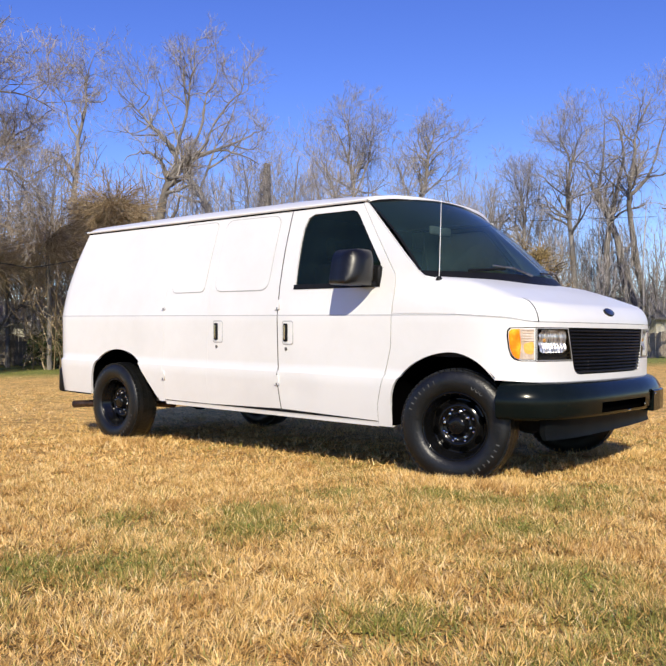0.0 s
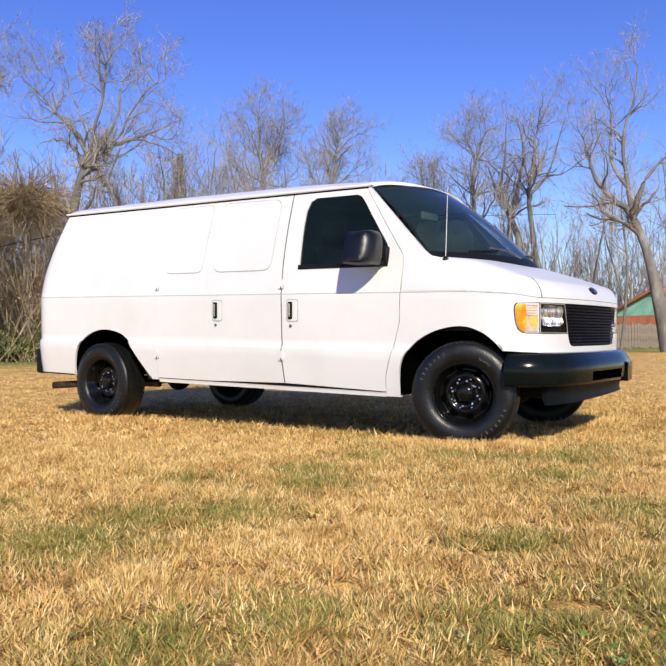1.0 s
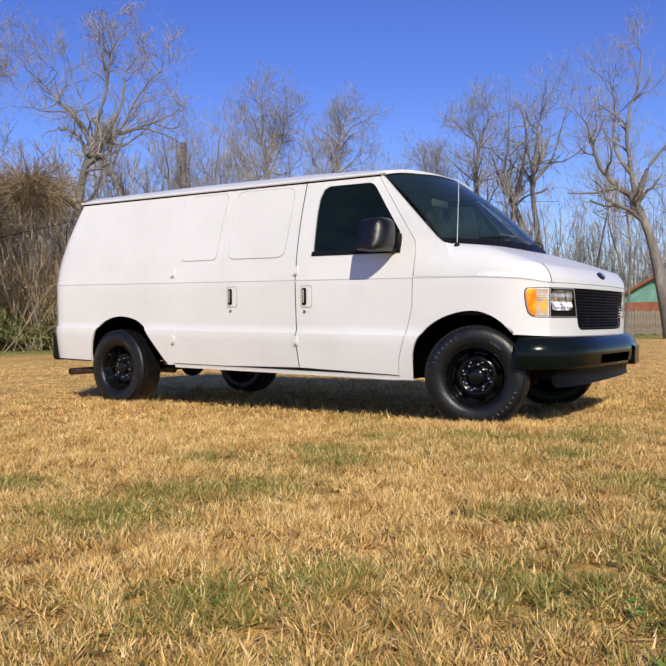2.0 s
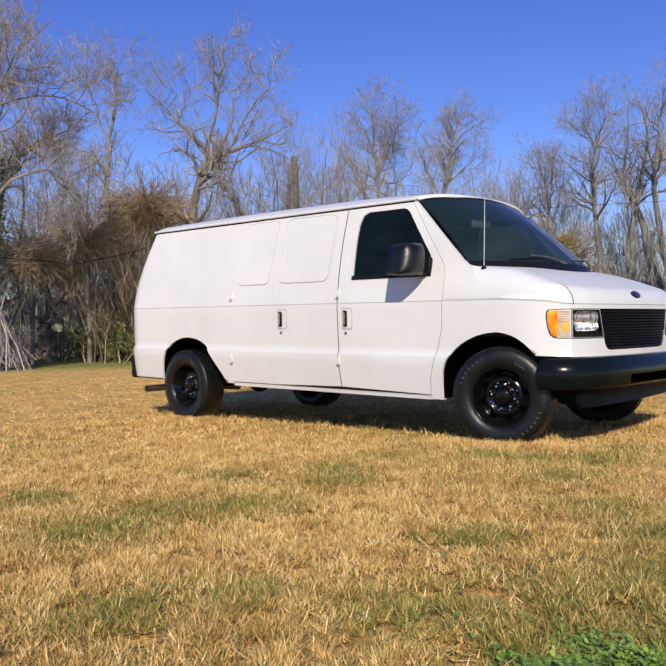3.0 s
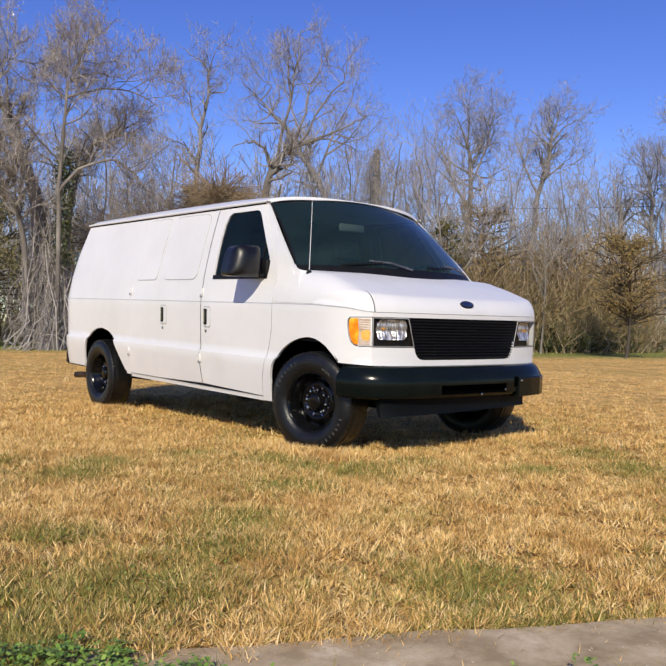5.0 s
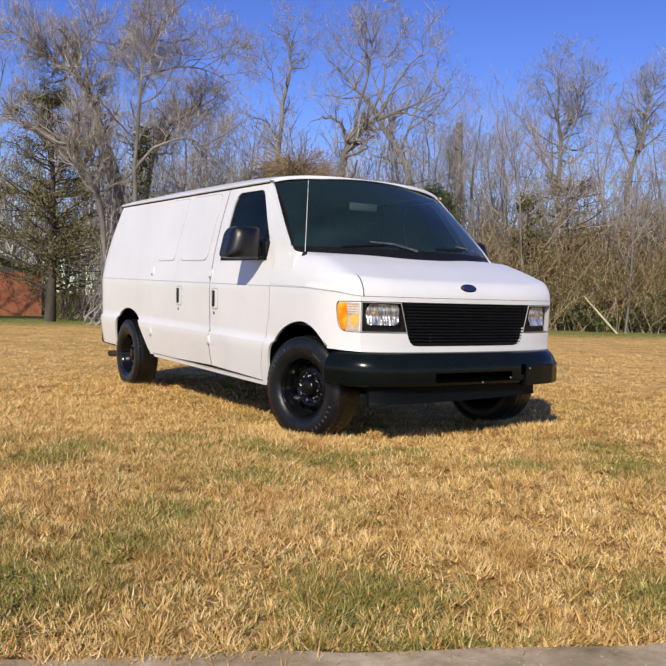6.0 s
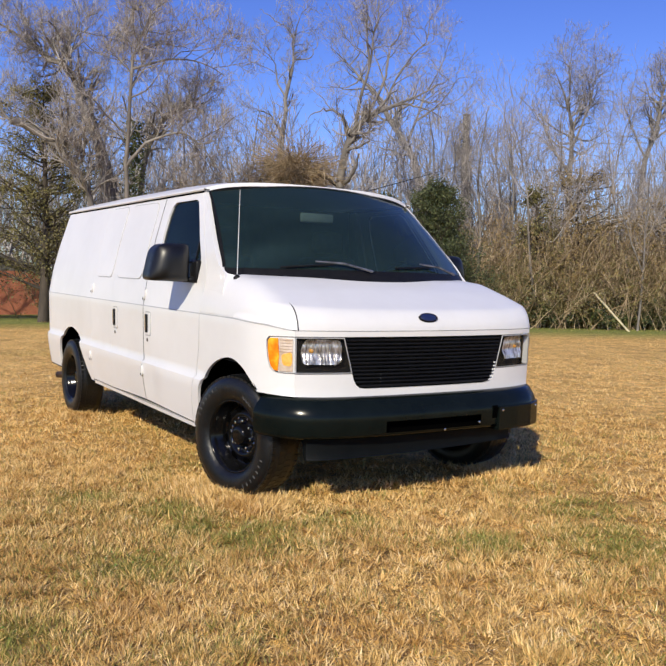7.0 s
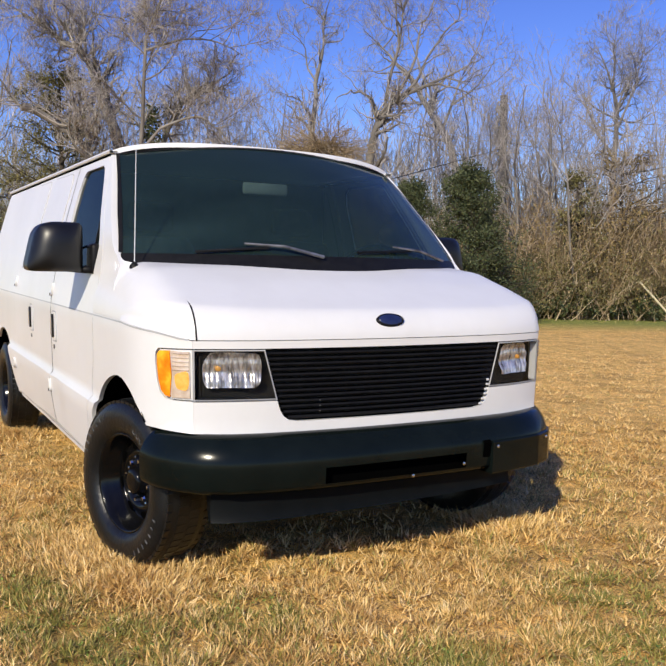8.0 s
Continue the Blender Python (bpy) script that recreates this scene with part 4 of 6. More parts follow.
for k in range(29):
    y = -0.77 + 1.38 * k / 28
    low = 0.312 + 0.03 * k / 28
    line = dam_line(0.0)
    x = float(np.interp(-abs(y), [-p.y for p in line], [p.x for p in line]))
    rows.append([bm.verts.new(LEAN @ Vector((x + o, y, z))) for o, z in ((-0.05, 0.47), (0.005, 0.47), (0.004, 0.40), (0.0, low + 0.03), (0.010, low), (-0.012, low - 0.003), (-0.03, low + 0.03))])
for a, b in zip(rows, rows[1:]):
    for k in range(7):
        bm.faces.new((a[k], a[(k + 1) % 7], b[(k + 1) % 7], b[k]))
bm.faces.new(rows[0])
bm.faces.new(rows[-1][::-1])
bmesh.ops.recalc_face_normals(bm, faces=list(bm.faces))
part("air_dam", bm, DAM, bumper, "dull black lower air dam, hanging a little askew", True).data.set_sharp_from_angle(angle=radians(32))
bm = bmesh.new()
rows = []
for k in range(15):
    y = -0.42 + 0.76 * k / 14
    line = bumper_line(-0.012)
    x = float(np.interp(-abs(y), [-p.y for p in line], [p.x for p in line]))
    rows.append([bm.verts.new(LEAN @ Vector((x + o, y, z))) for o, z in ((0.0, 0.436), (0.0, 0.545), (-0.006, 0.545), (-0.006, 0.436))])
for a, b in zip(rows, rows[1:]):
    for k in range(4):
        bm.faces.new((a[k], a[(k + 1) % 4], b[(k + 1) % 4], b[k]))
bm.faces.new(rows[0])
bm.faces.new(rows[-1][::-1])
bmesh.ops.recalc_face_normals(bm, faces=list(bm.faces))
# black plate added behind the slot so that its inside stays dark
part("slot_blackout", bm, VOID, bumper)
for y0, y1, z0, z1 in ((0.378, 0.42, 0.44, 0.56),):
    bm = bmesh.new()
    rows = []
    for i in range(13):
        y = y0 + (y1 - y0) * i / 12
        row = []
        for z, o in ((z0 - 0.004, 0.002), (z0, 0.006), (z0 + 0.008, 0.006), (z1 - 0.008, 0.006), (z1, 0.006), (z1 + 0.004, 0.002)):
            line = bumper_line(interp(z, [(0.435, 0.012), (0.458, 0.034), (0.52, 0.037), (0.552, 0.037), (0.588, 0.02)]) + o)
            row.append(bm.verts.new(LEAN @ Vector((float(np.interp(-abs(y), [-p.y for p in line], [p.x for p in line])), y, z))))
        rows.append(row)
    for a, b in zip(rows, rows[1:]):
        for k in range(5):
            bm.faces.new((a[k], b[k], b[k + 1], a[k + 1]))
    bmesh.ops.recalc_face_normals(bm, faces=list(bm.faces))
    # black patch on the face stands in for a slot's dark inside
    part("bumper_slot_patch", bm, VOID, bumper)
bm = bmesh.new()
rows = []
for k in range(15):
    y = 0.425 + 0.46 * k / 14
    row = []
    for o, z in ((0.010, 0.562), (0.046, 0.556), (0.050, 0.551), (0.050, 0.48), (0.050, 0.424), (0.046, 0.418), (-0.06, 0.416), (-0.06, 0.556)):
        line = bumper_line(o)
        row.append(bm.verts.new(LEAN @ Vector((float(np.interp(-y, [-p.y for p in line], [p.x for p in line])), y, z))))
    rows.append(row)
for a, b in zip(rows, rows[1:]):
    for k in range(8):
        bm.faces.new((a[k], a[(k + 1) % 8], b[(k + 1) % 8], b[k]))
bm.faces.new(rows[0])
bm.faces.new(rows[-1][::-1])
bmesh.ops.recalc_face_normals(bm, faces=list(bm.faces))
part("bumper_end_block", bm, BLACK, bumper)
for y, z in ((0.02, 0.452), (0.275, 0.476), (0.45, 0.535), (0.79, 0.535)):
    line = bumper_line(0.051 if y > 0.4 else 0.036)
    x = float(np.interp(-abs(y), [-p.y for p in line], [p.x for p in line]))
    part("bumper_bolt", lathe([(0.008, 0.004), (0.007, -0.004), (0.0005, -0.006)], 10, LEAN @ Matrix.Translation((x, y, z)) @ Matrix.Rotation(radians(90), 4, "Z")), CHROME, bumper)
rear = part("rear_bumper", rounded((-4.502, -0.925, 0.318), (-4.40, 0.925, 0.55), 0.03, 3, LEAN), PLASTIC, van, "black rear bumper", True)
for sgn in (-1, 1):
    part("tail_lamp", rounded((-4.482, sgn * 0.80 - 0.06, 0.66), (-4.43, sgn * 0.80 + 0.06, 1.0), 0.015, 2, LEAN), RED, van, "dark red tail lamp", True)
part("exhaust_pipe", tube([(-3.2, -0.55, 0.34), (-3.78, -0.62, 0.345), (-4.0, -0.80, 0.33), (-4.25, -0.90, 0.315)], 0.033, 14), TAILPIPE, van, "blackened exhaust tail pipe", True)

# ---- fittings on the body ----
ex = min(np.linspace(0.45, 0.584, 400), key=lambda q: abs(hood_height(q, 0) - 1.066))
ep = Vector((ex, -0.028, 1.066))
en = Vector((-(hood_height(ex + 0.012, 0) - hood_height(ex - 0.012, 0)) / 0.024, 0, 1)).normalized()
em = LEAN @ Matrix.Translation(ep) @ Matrix.Rotation(radians(90), 4, "Z") @ Matrix.Rotation(-math.asin(en.z), 4, "X")
emb = part("emblem", lathe([(0.0005, -0.012), (0.04, -0.011), (0.046, -0.006), (0.046, 0.01)], 32, em @ Matrix.Diagonal((1.25, 1, 0.58, 1))), EMBLEM, van, "oval dark blue emblem", True)
part("emblem_rim", lathe([(0.045, 0.01), (0.046, -0.010), (0.050, -0.010), (0.053, 0.01)], 32, em @ Matrix.Diagonal((1.25, 1, 0.58, 1))), PLASTIC, emb, "", True)
for flip, own_f, own_s in ((False, doors[0], side_a[0]), (True, doors[1], side_a[1])):
    for own, x in ((own_f, -1.378), (own_s, -2.125)):
        # wider grey plate; its visible edge paints the shade of the handle recess
        part("handle_shade", wrap([flat_panel(corner_round([(x - 0.053, 0.827), (x + 0.056, 0.827), (x + 0.056, 0.998), (x - 0.053, 0.998)], 0.024))], out=0.0025, deep=0.006, flip=flip), EDGE_GREY, own, "grey strip drawn for the shade round the handle recess")
        cup = part("door_handle", wrap([flat_panel(corner_round([(x - 0.045, 0.835), (x + 0.05, 0.835), (x + 0.05, 0.99), (x - 0.045, 0.99)], 0.02))], out=0.0055, deep=0.006, flip=flip), WHITE, own, "recessed door handle with a black pull")
        part("pull", wrap([flat_panel(corner_round([(x - 0.032, 0.85), (x + 0.006, 0.85), (x + 0.006, 0.978), (x - 0.032, 0.978)], 0.012))], out=0.014, deep=0.012, flip=flip), PLASTIC, cup, "black pull")
        part("pull_grip", wrap([flat_panel(corner_round([(x - 0.022, 0.865), (x - 0.008, 0.865), (x - 0.008, 0.965), (x - 0.022, 0.965)], 0.005))], out=0.019, deep=0.006, flip=flip), CHROME, cup, "worn bright grip")
        part("lock", wrap([flat_panel(corner_round([(x - 0.026, 0.786), (x - 0.004, 0.786), (x - 0.004, 0.81), (x - 0.026, 0.81)], 0.01))], out=0.005, deep=0.006, flip=flip), STEEL, own, "key lock")
    for x, z in ((-1.486, 1.112), (-1.470, 0.575), (-2.805, 1.12), (-2.79, 0.55)):
        hinge = part("hinge", wrap([flat_panel([(x - 0.02, z - 0.035), (x + 0.02, z - 0.035), (x + 0.02, z + 0.035), (x - 0.02, z + 0.035)])], out=0.012, deep=0.012, flip=flip), WHITE, own_s)
        part("hinge_pin", wrap([flat_panel([(x + 0.001, z - 0.036), (x + 0.008, z - 0.036), (x + 0.008, z - 0.02), (x + 0.001, z - 0.02)])], out=0.015, deep=0.008, flip=flip), DARK, hinge)
    # a thin grey strip paints the crease's shade line all along the side
    bm = bmesh.new()
    rows = []
    for s in np.linspace(-4.42, SF - 0.02, 120):
        z0 = 1.036 if s < 0.05 else interp(s, [(0.05, 1.036), (0.35, 1.02), (SF, 0.996)])
        rows.append([bm.verts.new(LEAN @ Vector((p.x, p.y * (-1 if flip else 1), p.z))) for p in (skin(s, z0 - 0.0035, 0.0012), skin(s, z0 + 0.0025, 0.0012))])
    for a, b in zip(rows, rows[1:]):
        bm.faces.new((a[0], b[0], b[1], a[1]))
    part("crease_shade", bm, CREASE, van)



def gap(name, course, parent, flip, wide=0.0035):
    """A dark shut line along a course of (s, z)."""
    bm = bmesh.new()
    pts = []
    for a, b in zip(course, course[1:]):
        n = max(2, int(math.hypot(b[0] - a[0], b[1] - a[1]) / 0.05))
        pts += [(a[0] + (b[0] - a[0]) * k / n, a[1] + (b[1] - a[1]) * k / n) for k in range(n)]
    pts.append(course[-1])
    rows = []
    for i, (q, z) in enumerate(pts):
        a, b = pts[max(0, i - 1)], pts[min(len(pts) - 1, i + 1)]
        d = Vector((b[0] - a[0], b[1] - a[1])).normalized()
        row = []
        for k in (-wide, wide):
            p = skin(q - d.y * k, z + d.x * k, 0.001)
            row.append(bm.verts.new(LEAN @ Vector((p.x, p.y * (-1 if flip else 1), p.z))))
        rows.append(row)
    for a, b in zip(rows, rows[1:]):
        bm.faces.new((a[0], b[0], b[1], a[1]))
    part(name, bm, DARK, parent)


for flip, front in ((False, doors[0]), (True, doors[1])):
    gap("shut_line", [(-1.498, 1.80), (-1.50, 1.62), (-1.498, 1.40), (-1.492, 1.235), (-1.483, 1.05), (-1.477, 0.82), (-1.472, 0.61), (-1.454, 0.37)], front, flip, 0.0036)
    gap("shut_line", [(-0.457, 1.04), (-0.4625, 0.83), (-0.512, 0.64), (-0.567, 0.46), (-0.573, 0.335)], front, flip, 0.0007)
    gap("shut_line", [(-2.80, 0.348), (-0.58, 0.348)], front, flip, 0.0013)
    gap("lower_trim", [(-4.47, 0.336), (-3.89, 0.331)], van, flip, 0.006)

# mirrors
for flip in (False, True):
    f = -1 if not flip else 1
    frame4 = [(-0.995, 1.225), (-1.245, 1.225), (-1.195, 1.455), (-0.995, 1.455)]
    outline = []
    for k, r in enumerate((0.02, 0.04, 0.08, 0.035)):
        outline += corner_round([frame4[k - 1], frame4[k], frame4[(k + 1) % 4]], r, 7)[8:16]
    bm = flat_panel(outline, 0.012)
    rim = [e for e in bm.edges if len(e.link_faces) == 1]
    got = bmesh.ops.extrude_edge_only(bm, edges=rim)["geom"]
    back = {v for v in got if isinstance(v, bmesh.types.BMVert)}
    for v in bm.verts:
        y, z = v.co.x, v.co.z
        w = (z - 1.34) / 0.116
        left = -1.245 + 0.05 * (z - 1.225) / 0.23
        u = (y - (left - 0.995) / 2) / ((-0.994 - left) / 2)
        dome = max(0.0, (1 - abs(u) ** 3.4) * (1 - abs(w) ** 3.4)) ** 0.55
        x = -0.765 if v in back else -0.615 + 0.05 * dome - 0.03 * max(0.0, -u) ** 2 - 0.012 * max(0.0, w) ** 2
        v.co = Vector((x, y * (-1 if flip else 1), z))
    bmesh.ops.holes_fill(bm, edges=[e for e in bm.edges if len(e.link_faces) == 1], sides=0)
    bmesh.ops.recalc_face_normals(bm, faces=list(bm.faces))
    bm.transform(LEAN)
    mirror = part("door_mirror", bm, SHELL, van, "large black door mirror", True)
    yy = -1.115 if not flip else 1.115
    part("mirror_glass", rounded((-0.758, yy - 0.06, 1.275), (-0.75, yy + 0.06, 1.41), 0.003, 1, LEAN), CHROME, mirror)
    bm = tube([LEAN @ Vector((-0.60, f * 0.93, 1.238)), LEAN @ Vector((-0.62, f * 0.98, 1.236)), LEAN @ Vector((-0.65, f * 1.05, 1.24))], [0.02, 0.018, 0.016], 10)
    part("mirror_arm", bm, PLASTIC, mirror, "", True)
    bm = tube([LEAN @ Vector((-0.655, f * 0.99, 1.335)), LEAN @ Vector((-0.635, f * 0.972, 1.345)), LEAN @ Vector((-0.615, f * 0.955, 1.335)), LEAN @ Vector((-0.605, f * 0.945, 1.30))], [0.006] * 4, 8)
    part("mirror_rod", bm, SHELL, mirror, "", True)
    part("mirror_base", rounded((-0.69, f * 0.94 - 0.024, 1.222), (-0.572, f * 0.94 + 0.024, 1.36), 0.02, 3, LEAN), PLASTIC, mirror, "", True)
# antenna and wipers
ant = part("antenna", tube([LEAN @ Vector((-0.172, -0.872, 1.255)), LEAN @ Vector((-0.168, -0.870, 1.50)), LEAN @ Vector((-0.165, -0.868, 1.765))], [0.0026, 0.0022, 0.0016], 6), BRIGHT, van, "thin steel whip antenna")
part("antenna_base", lathe([(0.022, 0.0), (0.020, 0.014), (0.008, 0.028), (0.0005, 0.03)], 16, LEAN @ Matrix.Translation((-0.172, -0.872, 1.25)) @ Matrix.Rotation(radians(90), 4, "X")), PLASTIC, ant, "", True)
for u0, v0, u1, v1, u2, v2 in ((-0.06, 0.03, -0.45, 0.105, -0.80, 0.07), (0.82, 0.03, 0.42, 0.115, 0.02, 0.09)):
    arm = part("wiper", tube([LEAN @ wind_point(u0, v0, 0.02), LEAN @ wind_point((u0 + u1) / 2, (v0 + v1) / 2 + 0.015, 0.03), LEAN @ wind_point(u1, v1, 0.024)], [0.009, 0.007, 0.005], 6), STEEL, van, "wiper arm with a black blade")
    part("blade", tube([LEAN @ wind_point(u1 + (u2 - u1) * k / 8 - (u2 - u1) * 0.35, v1 + (v2 - v1) * k / 8 - 0.012, 0.013) for k in range(9)], 0.007, 6), PLASTIC, arm)


# ---- trees ----
def unit(a):
    return a / np.maximum(np.linalg.norm(a, axis=-1, keepdims=True), 1e-9)


def resample(points, k):
    p = np.array(points, float)
    t = np.linspace(0, len(p) - 1, k)
    i = np.minimum(t.astype(int), len(p) - 2)
    f = (t - i)[:, None]
    p0, p1, p2, p3 = p[np.maximum(i - 1, 0)], p[i], p[i + 1], p[np.minimum(i + 2, len(p) - 1)]
    return 0.5 * (2 * p1 + (p2 - p0) * f + (2 * p0 - 5 * p1 + 4 * p2 - p3) * f ** 2 + (3 * p1 - p0 - 3 * p2 + p3) * f ** 3)


def sprout(rng, P, R, count, k, length, thin, t0=0.25, angle=(48, 14), rise=0.25, wander=0.22, floor=0.004, metres=None, even=False):
    """Children of the branches P (n, m, 3): count each, with k points."""
    n, m, _ = P.shape
    idx = np.repeat(np.arange(n), count)
    if even:
        span = np.linalg.norm(np.diff(P, axis=1), axis=2).sum(1)
        idx = np.sort(rng.choice(n, n * count, p=span / span.sum()))
    t = rng.uniform(t0, 1.0, len(idx)) * (m - 1)
    i = np.minimum(t.astype(int), m - 2)
    f = (t - i)[:, None]
    start = P[idx, i] * (1 - f) + P[idx, i + 1] * f
    rad = (R[idx, i] * (1 - f[:, 0]) + R[idx, i + 1] * f[:, 0]) * thin
    d0 = unit(P[idx, i + 1] - P[idx, i])
    side = unit(np.cross(d0, unit(rng.normal(size=(len(idx), 3)))))
    a = np.radians(rng.normal(*angle, len(idx)))[:, None]
    d = unit(d0 * np.cos(a) + side * np.sin(a))
    span = np.linalg.norm(P[idx, -1] - P[idx, 0], axis=1) * length if metres is None else np.full(len(idx), metres)
    L = span * rng.uniform(0.6, 1.3, len(idx)) * (1.2 - 0.6 * t / (m - 1))
    pts = [start]
    for _ in range(k - 1):
        d = unit(d + rng.normal(0, wander, d.shape) + np.array([0, 0, rise * 0.3]))
        pts.append(pts[-1] + d * (L / (k - 1))[:, None])
    C = np.stack(pts, 1)
    Rr = np.maximum(floor, rad)[:, None] * np.linspace(1, 0.35, k)[None, :]
    return C, np.maximum(Rr, floor * 0.6)


def tubes(sets):
    """sets of (P, R, sides): one array mesh of quads."""
    vs, fs, base = [], [], 0
    for P, R, sides in sets:
        n, k, _ = P.shape
        T = unit(np.gradient(P, axis=1))
        ref = np.where(np.abs(T[..., 2:3]) > 0.9, np.array([1.0, 0, 0]), np.array([0, 0, 1.0]))
        U = unit(np.cross(T, ref))
        W = np.cross(T, U)
        ang = 2 * np.pi * np.arange(sides) / sides
        V = P[:, :, None, :] + R[:, :, None, None] * (np.cos(ang)[:, None] * U[:, :, None, :] + np.sin(ang)[:, None] * W[:, :, None, :])
        vs.append(V.reshape(-1, 3))
        b = np.arange(n)[:, None, None] * k * sides
        r = np.arange(k - 1)[None, :, None] * sides
        c = np.arange(sides if sides > 2 else 1)[None, None, :]
        c2 = (c + 1) % sides
        F = np.stack([b + r + c, b + r + c2, b + r + sides + c2, b + r + sides + c], -1).reshape(-1, 4) + base
        fs.append(F)
        base += n * k * sides
    return np.concatenate(vs), np.concatenate(fs)


def leaf_cards(rng, centres, size, tilt=1.0):
    """Small four-cornered leaves round the given points."""
    n = len(centres)
    a, b = unit(rng.normal(size=(n, 3))), unit(rng.normal(size=(n, 3)))
    b = unit(np.cross(a, b))
    s = size * rng.uniform(0.5, 1.4, (n, 1))
    V = np.stack([centres - a * s, centres + b * s * 0.45, centres + a * s, centres - b * s * 0.45], 1).reshape(-1, 3)
    return V, np.arange(4 * n).reshape(n, 4)


def right_of(x, y):
    d = unit(np.array([x - 3.6, y + 4.6]))
    return np.array([d[1], -d[0], 0.0])


def bare_tree(name, label, x, y, stems, seed, radius, dens=(9, 7, 5, 3), size=1.0, twig=0.0048, group="bare winter trees", rise=0.3, minor=0.75):
    """stems: courses of (sideways, up) in metres from the foot, the first the trunk."""
    rng = np.random.default_rng(seed)
    lat = right_of(x, y)
    dep = np.array([-lat[1], lat[0], 0.0])
    tree = thing(name, label, "tree", group, at=(x, y, ground_height(x, y)))
    P0, R0, many = [], [], []
    tall = max(p[1] for c in stems for p in c)
    for i, c in enumerate(stems):
        drift = rng.uniform(-0.25, 0.25)
        root = 0.0
        if P0 and c[0][1] > 0:
            near = np.concatenate(P0)
            k = np.argmin((near @ lat - c[0][0]) ** 2 + (near[:, 2] - c[0][1]) ** 2)
            root = near[k] @ dep
        pts = [lat * a + dep * (root + drift * max(0, h - c[0][1])) + np.array([0, 0, h - (0.15 if h == 0 else 0)]) for a, h in c]
        P0.append(resample(pts, 14) + rng.normal(0, 0.05, (14, 3)) * np.linspace(0, 1, 14)[:, None])
        t = np.linspace(0, 1, 14)
        begin = radius * (0.8 - 0.66 * c[0][1] / tall) * (1.0 if i == 0 else minor)
        tip = 0.01 + (radius * 0.9 * max(0.0, 0.95 - c[-1][1] / tall) if c[0][1] == 0 and c[-1][1] < 0.75 * tall else 0.0)
        r = (begin - tip) * (1 - t) ** 0.9 + tip
        if c[0][1] == 0:
            r[:4] *= np.array([1.3, 1.0, 1.0, 1.0]) if i or radius < 0.27 else np.array([1.95, 1.5, 1.22, 1.08])
        R0.append(r)
    P0, R0 = np.array(P0), np.array(R0)
    P1, R1 = sprout(rng, P0, R0, dens[0], 8, 1, 0.55, 0.3, (50, 15), rise, 0.25, 0.013, size * 3.1, True)
    P2, R2 = sprout(rng, P1, R1, dens[1], 5, 1, 0.55, 0.15, (46, 15), rise, 0.24, 0.0075, size * 1.6)
    P3, R3 = sprout(rng, P2, R2, dens[2], 3, 1, 0.6, 0.12, (44, 16), rise, 0.24, twig, size * 0.85)
    P4, R4 = sprout(rng, P3, R3, dens[3], 2, 1, 0.7, 0.15, (42, 16), rise, 0.2, twig * 0.8, size * 0.45)
    sets = [(P3, R3, 3), (P4, R4 * 1.2, 2)]
    slim = radius < 0.1
    v, f = tubes([(P0, R0, 7)] if slim else [(P0, R0, 9), (P1, R1, 6)])
    arrays("trunk", v, f, BARK, tree)
    v, f = tubes(([(P1, R1, 4)] if slim else []) + [(P2, R2, 3 if slim else 4)] + sets)
    arrays("crown", v, f, TWIG, tree)
    return tree


FORKED = "bare grey tree with forked limbs at the lawn's edge"
bare_tree("bare_tree", "tall pale bare tree with a leaning trunk and wide crown", -22.9, 13.8,
          [[(-0.4, 0), (-0.2, 1.7), (0.1, 4.2), (0.3, 5.8), (0.5, 6.5), (0.8, 7.1), (1.3, 7.5)], [(0.7, 6.9), (0.9, 8.2), (1.2, 9.2), (1.3, 10.1), (1.4, 11.0), (1.5, 12.0)], [(1.2, 9.2), (1.1, 10.1), (1.1, 10.9), (1.0, 11.5)],
           [(1.1, 7.4), (1.6, 8.4), (1.8, 9.0), (1.9, 10.0), (2.3, 10.7), (2.4, 11.6)], [(1.2, 7.4), (1.8, 8.0), (2.2, 8.9), (2.7, 9.6), (3.2, 10.2), (3.3, 11.2)], [(1.2, 7.4), (2.2, 7.8), (2.9, 7.8), (3.7, 7.4)], [(1.6, 7.6), (3.0, 8.2), (4.0, 8.8)], [(0.6, 6.7), (0.2, 7.5), (-0.4, 7.7), (-1.0, 7.4)]], 11, 0.25, (7, 6, 4, 3), 0.5, minor=0.6)
bare_tree("bare_tree", "dark bare tree with a curved trunk and crooked limbs", -31.7, 25.1,
          [[(0.1, 0), (-0.1, 2.0), (-0.4, 5.7), (-0.9, 8.2), (-1.5, 9.3), (-2.3, 10.5), (-2.8, 11.5), (-3.5, 12.5), (-4.1, 13.0), (-4.7, 13.8), (-5.9, 14.9)], [(-4.1, 13.0), (-4.4, 12.7), (-5.0, 12.5), (-6.0, 12.6)], [(-4.7, 13.8), (-4.1, 14.6), (-4.7, 15.0), (-5.4, 16.2)],
           [(-1.4, 9.1), (-0.9, 10.5), (-0.4, 11.9), (0.3, 13.1), (0.9, 15.0)], [(-2.3, 10.5), (-2.4, 11.8), (-2.9, 13.2), (-3.4, 14.8), (-3.7, 16.4)], [(-0.9, 10.5), (0.4, 11.4), (1.4, 12.8)]], 21, 0.34, (8, 6, 4, 2), 0.85, 0.007, minor=0.55)
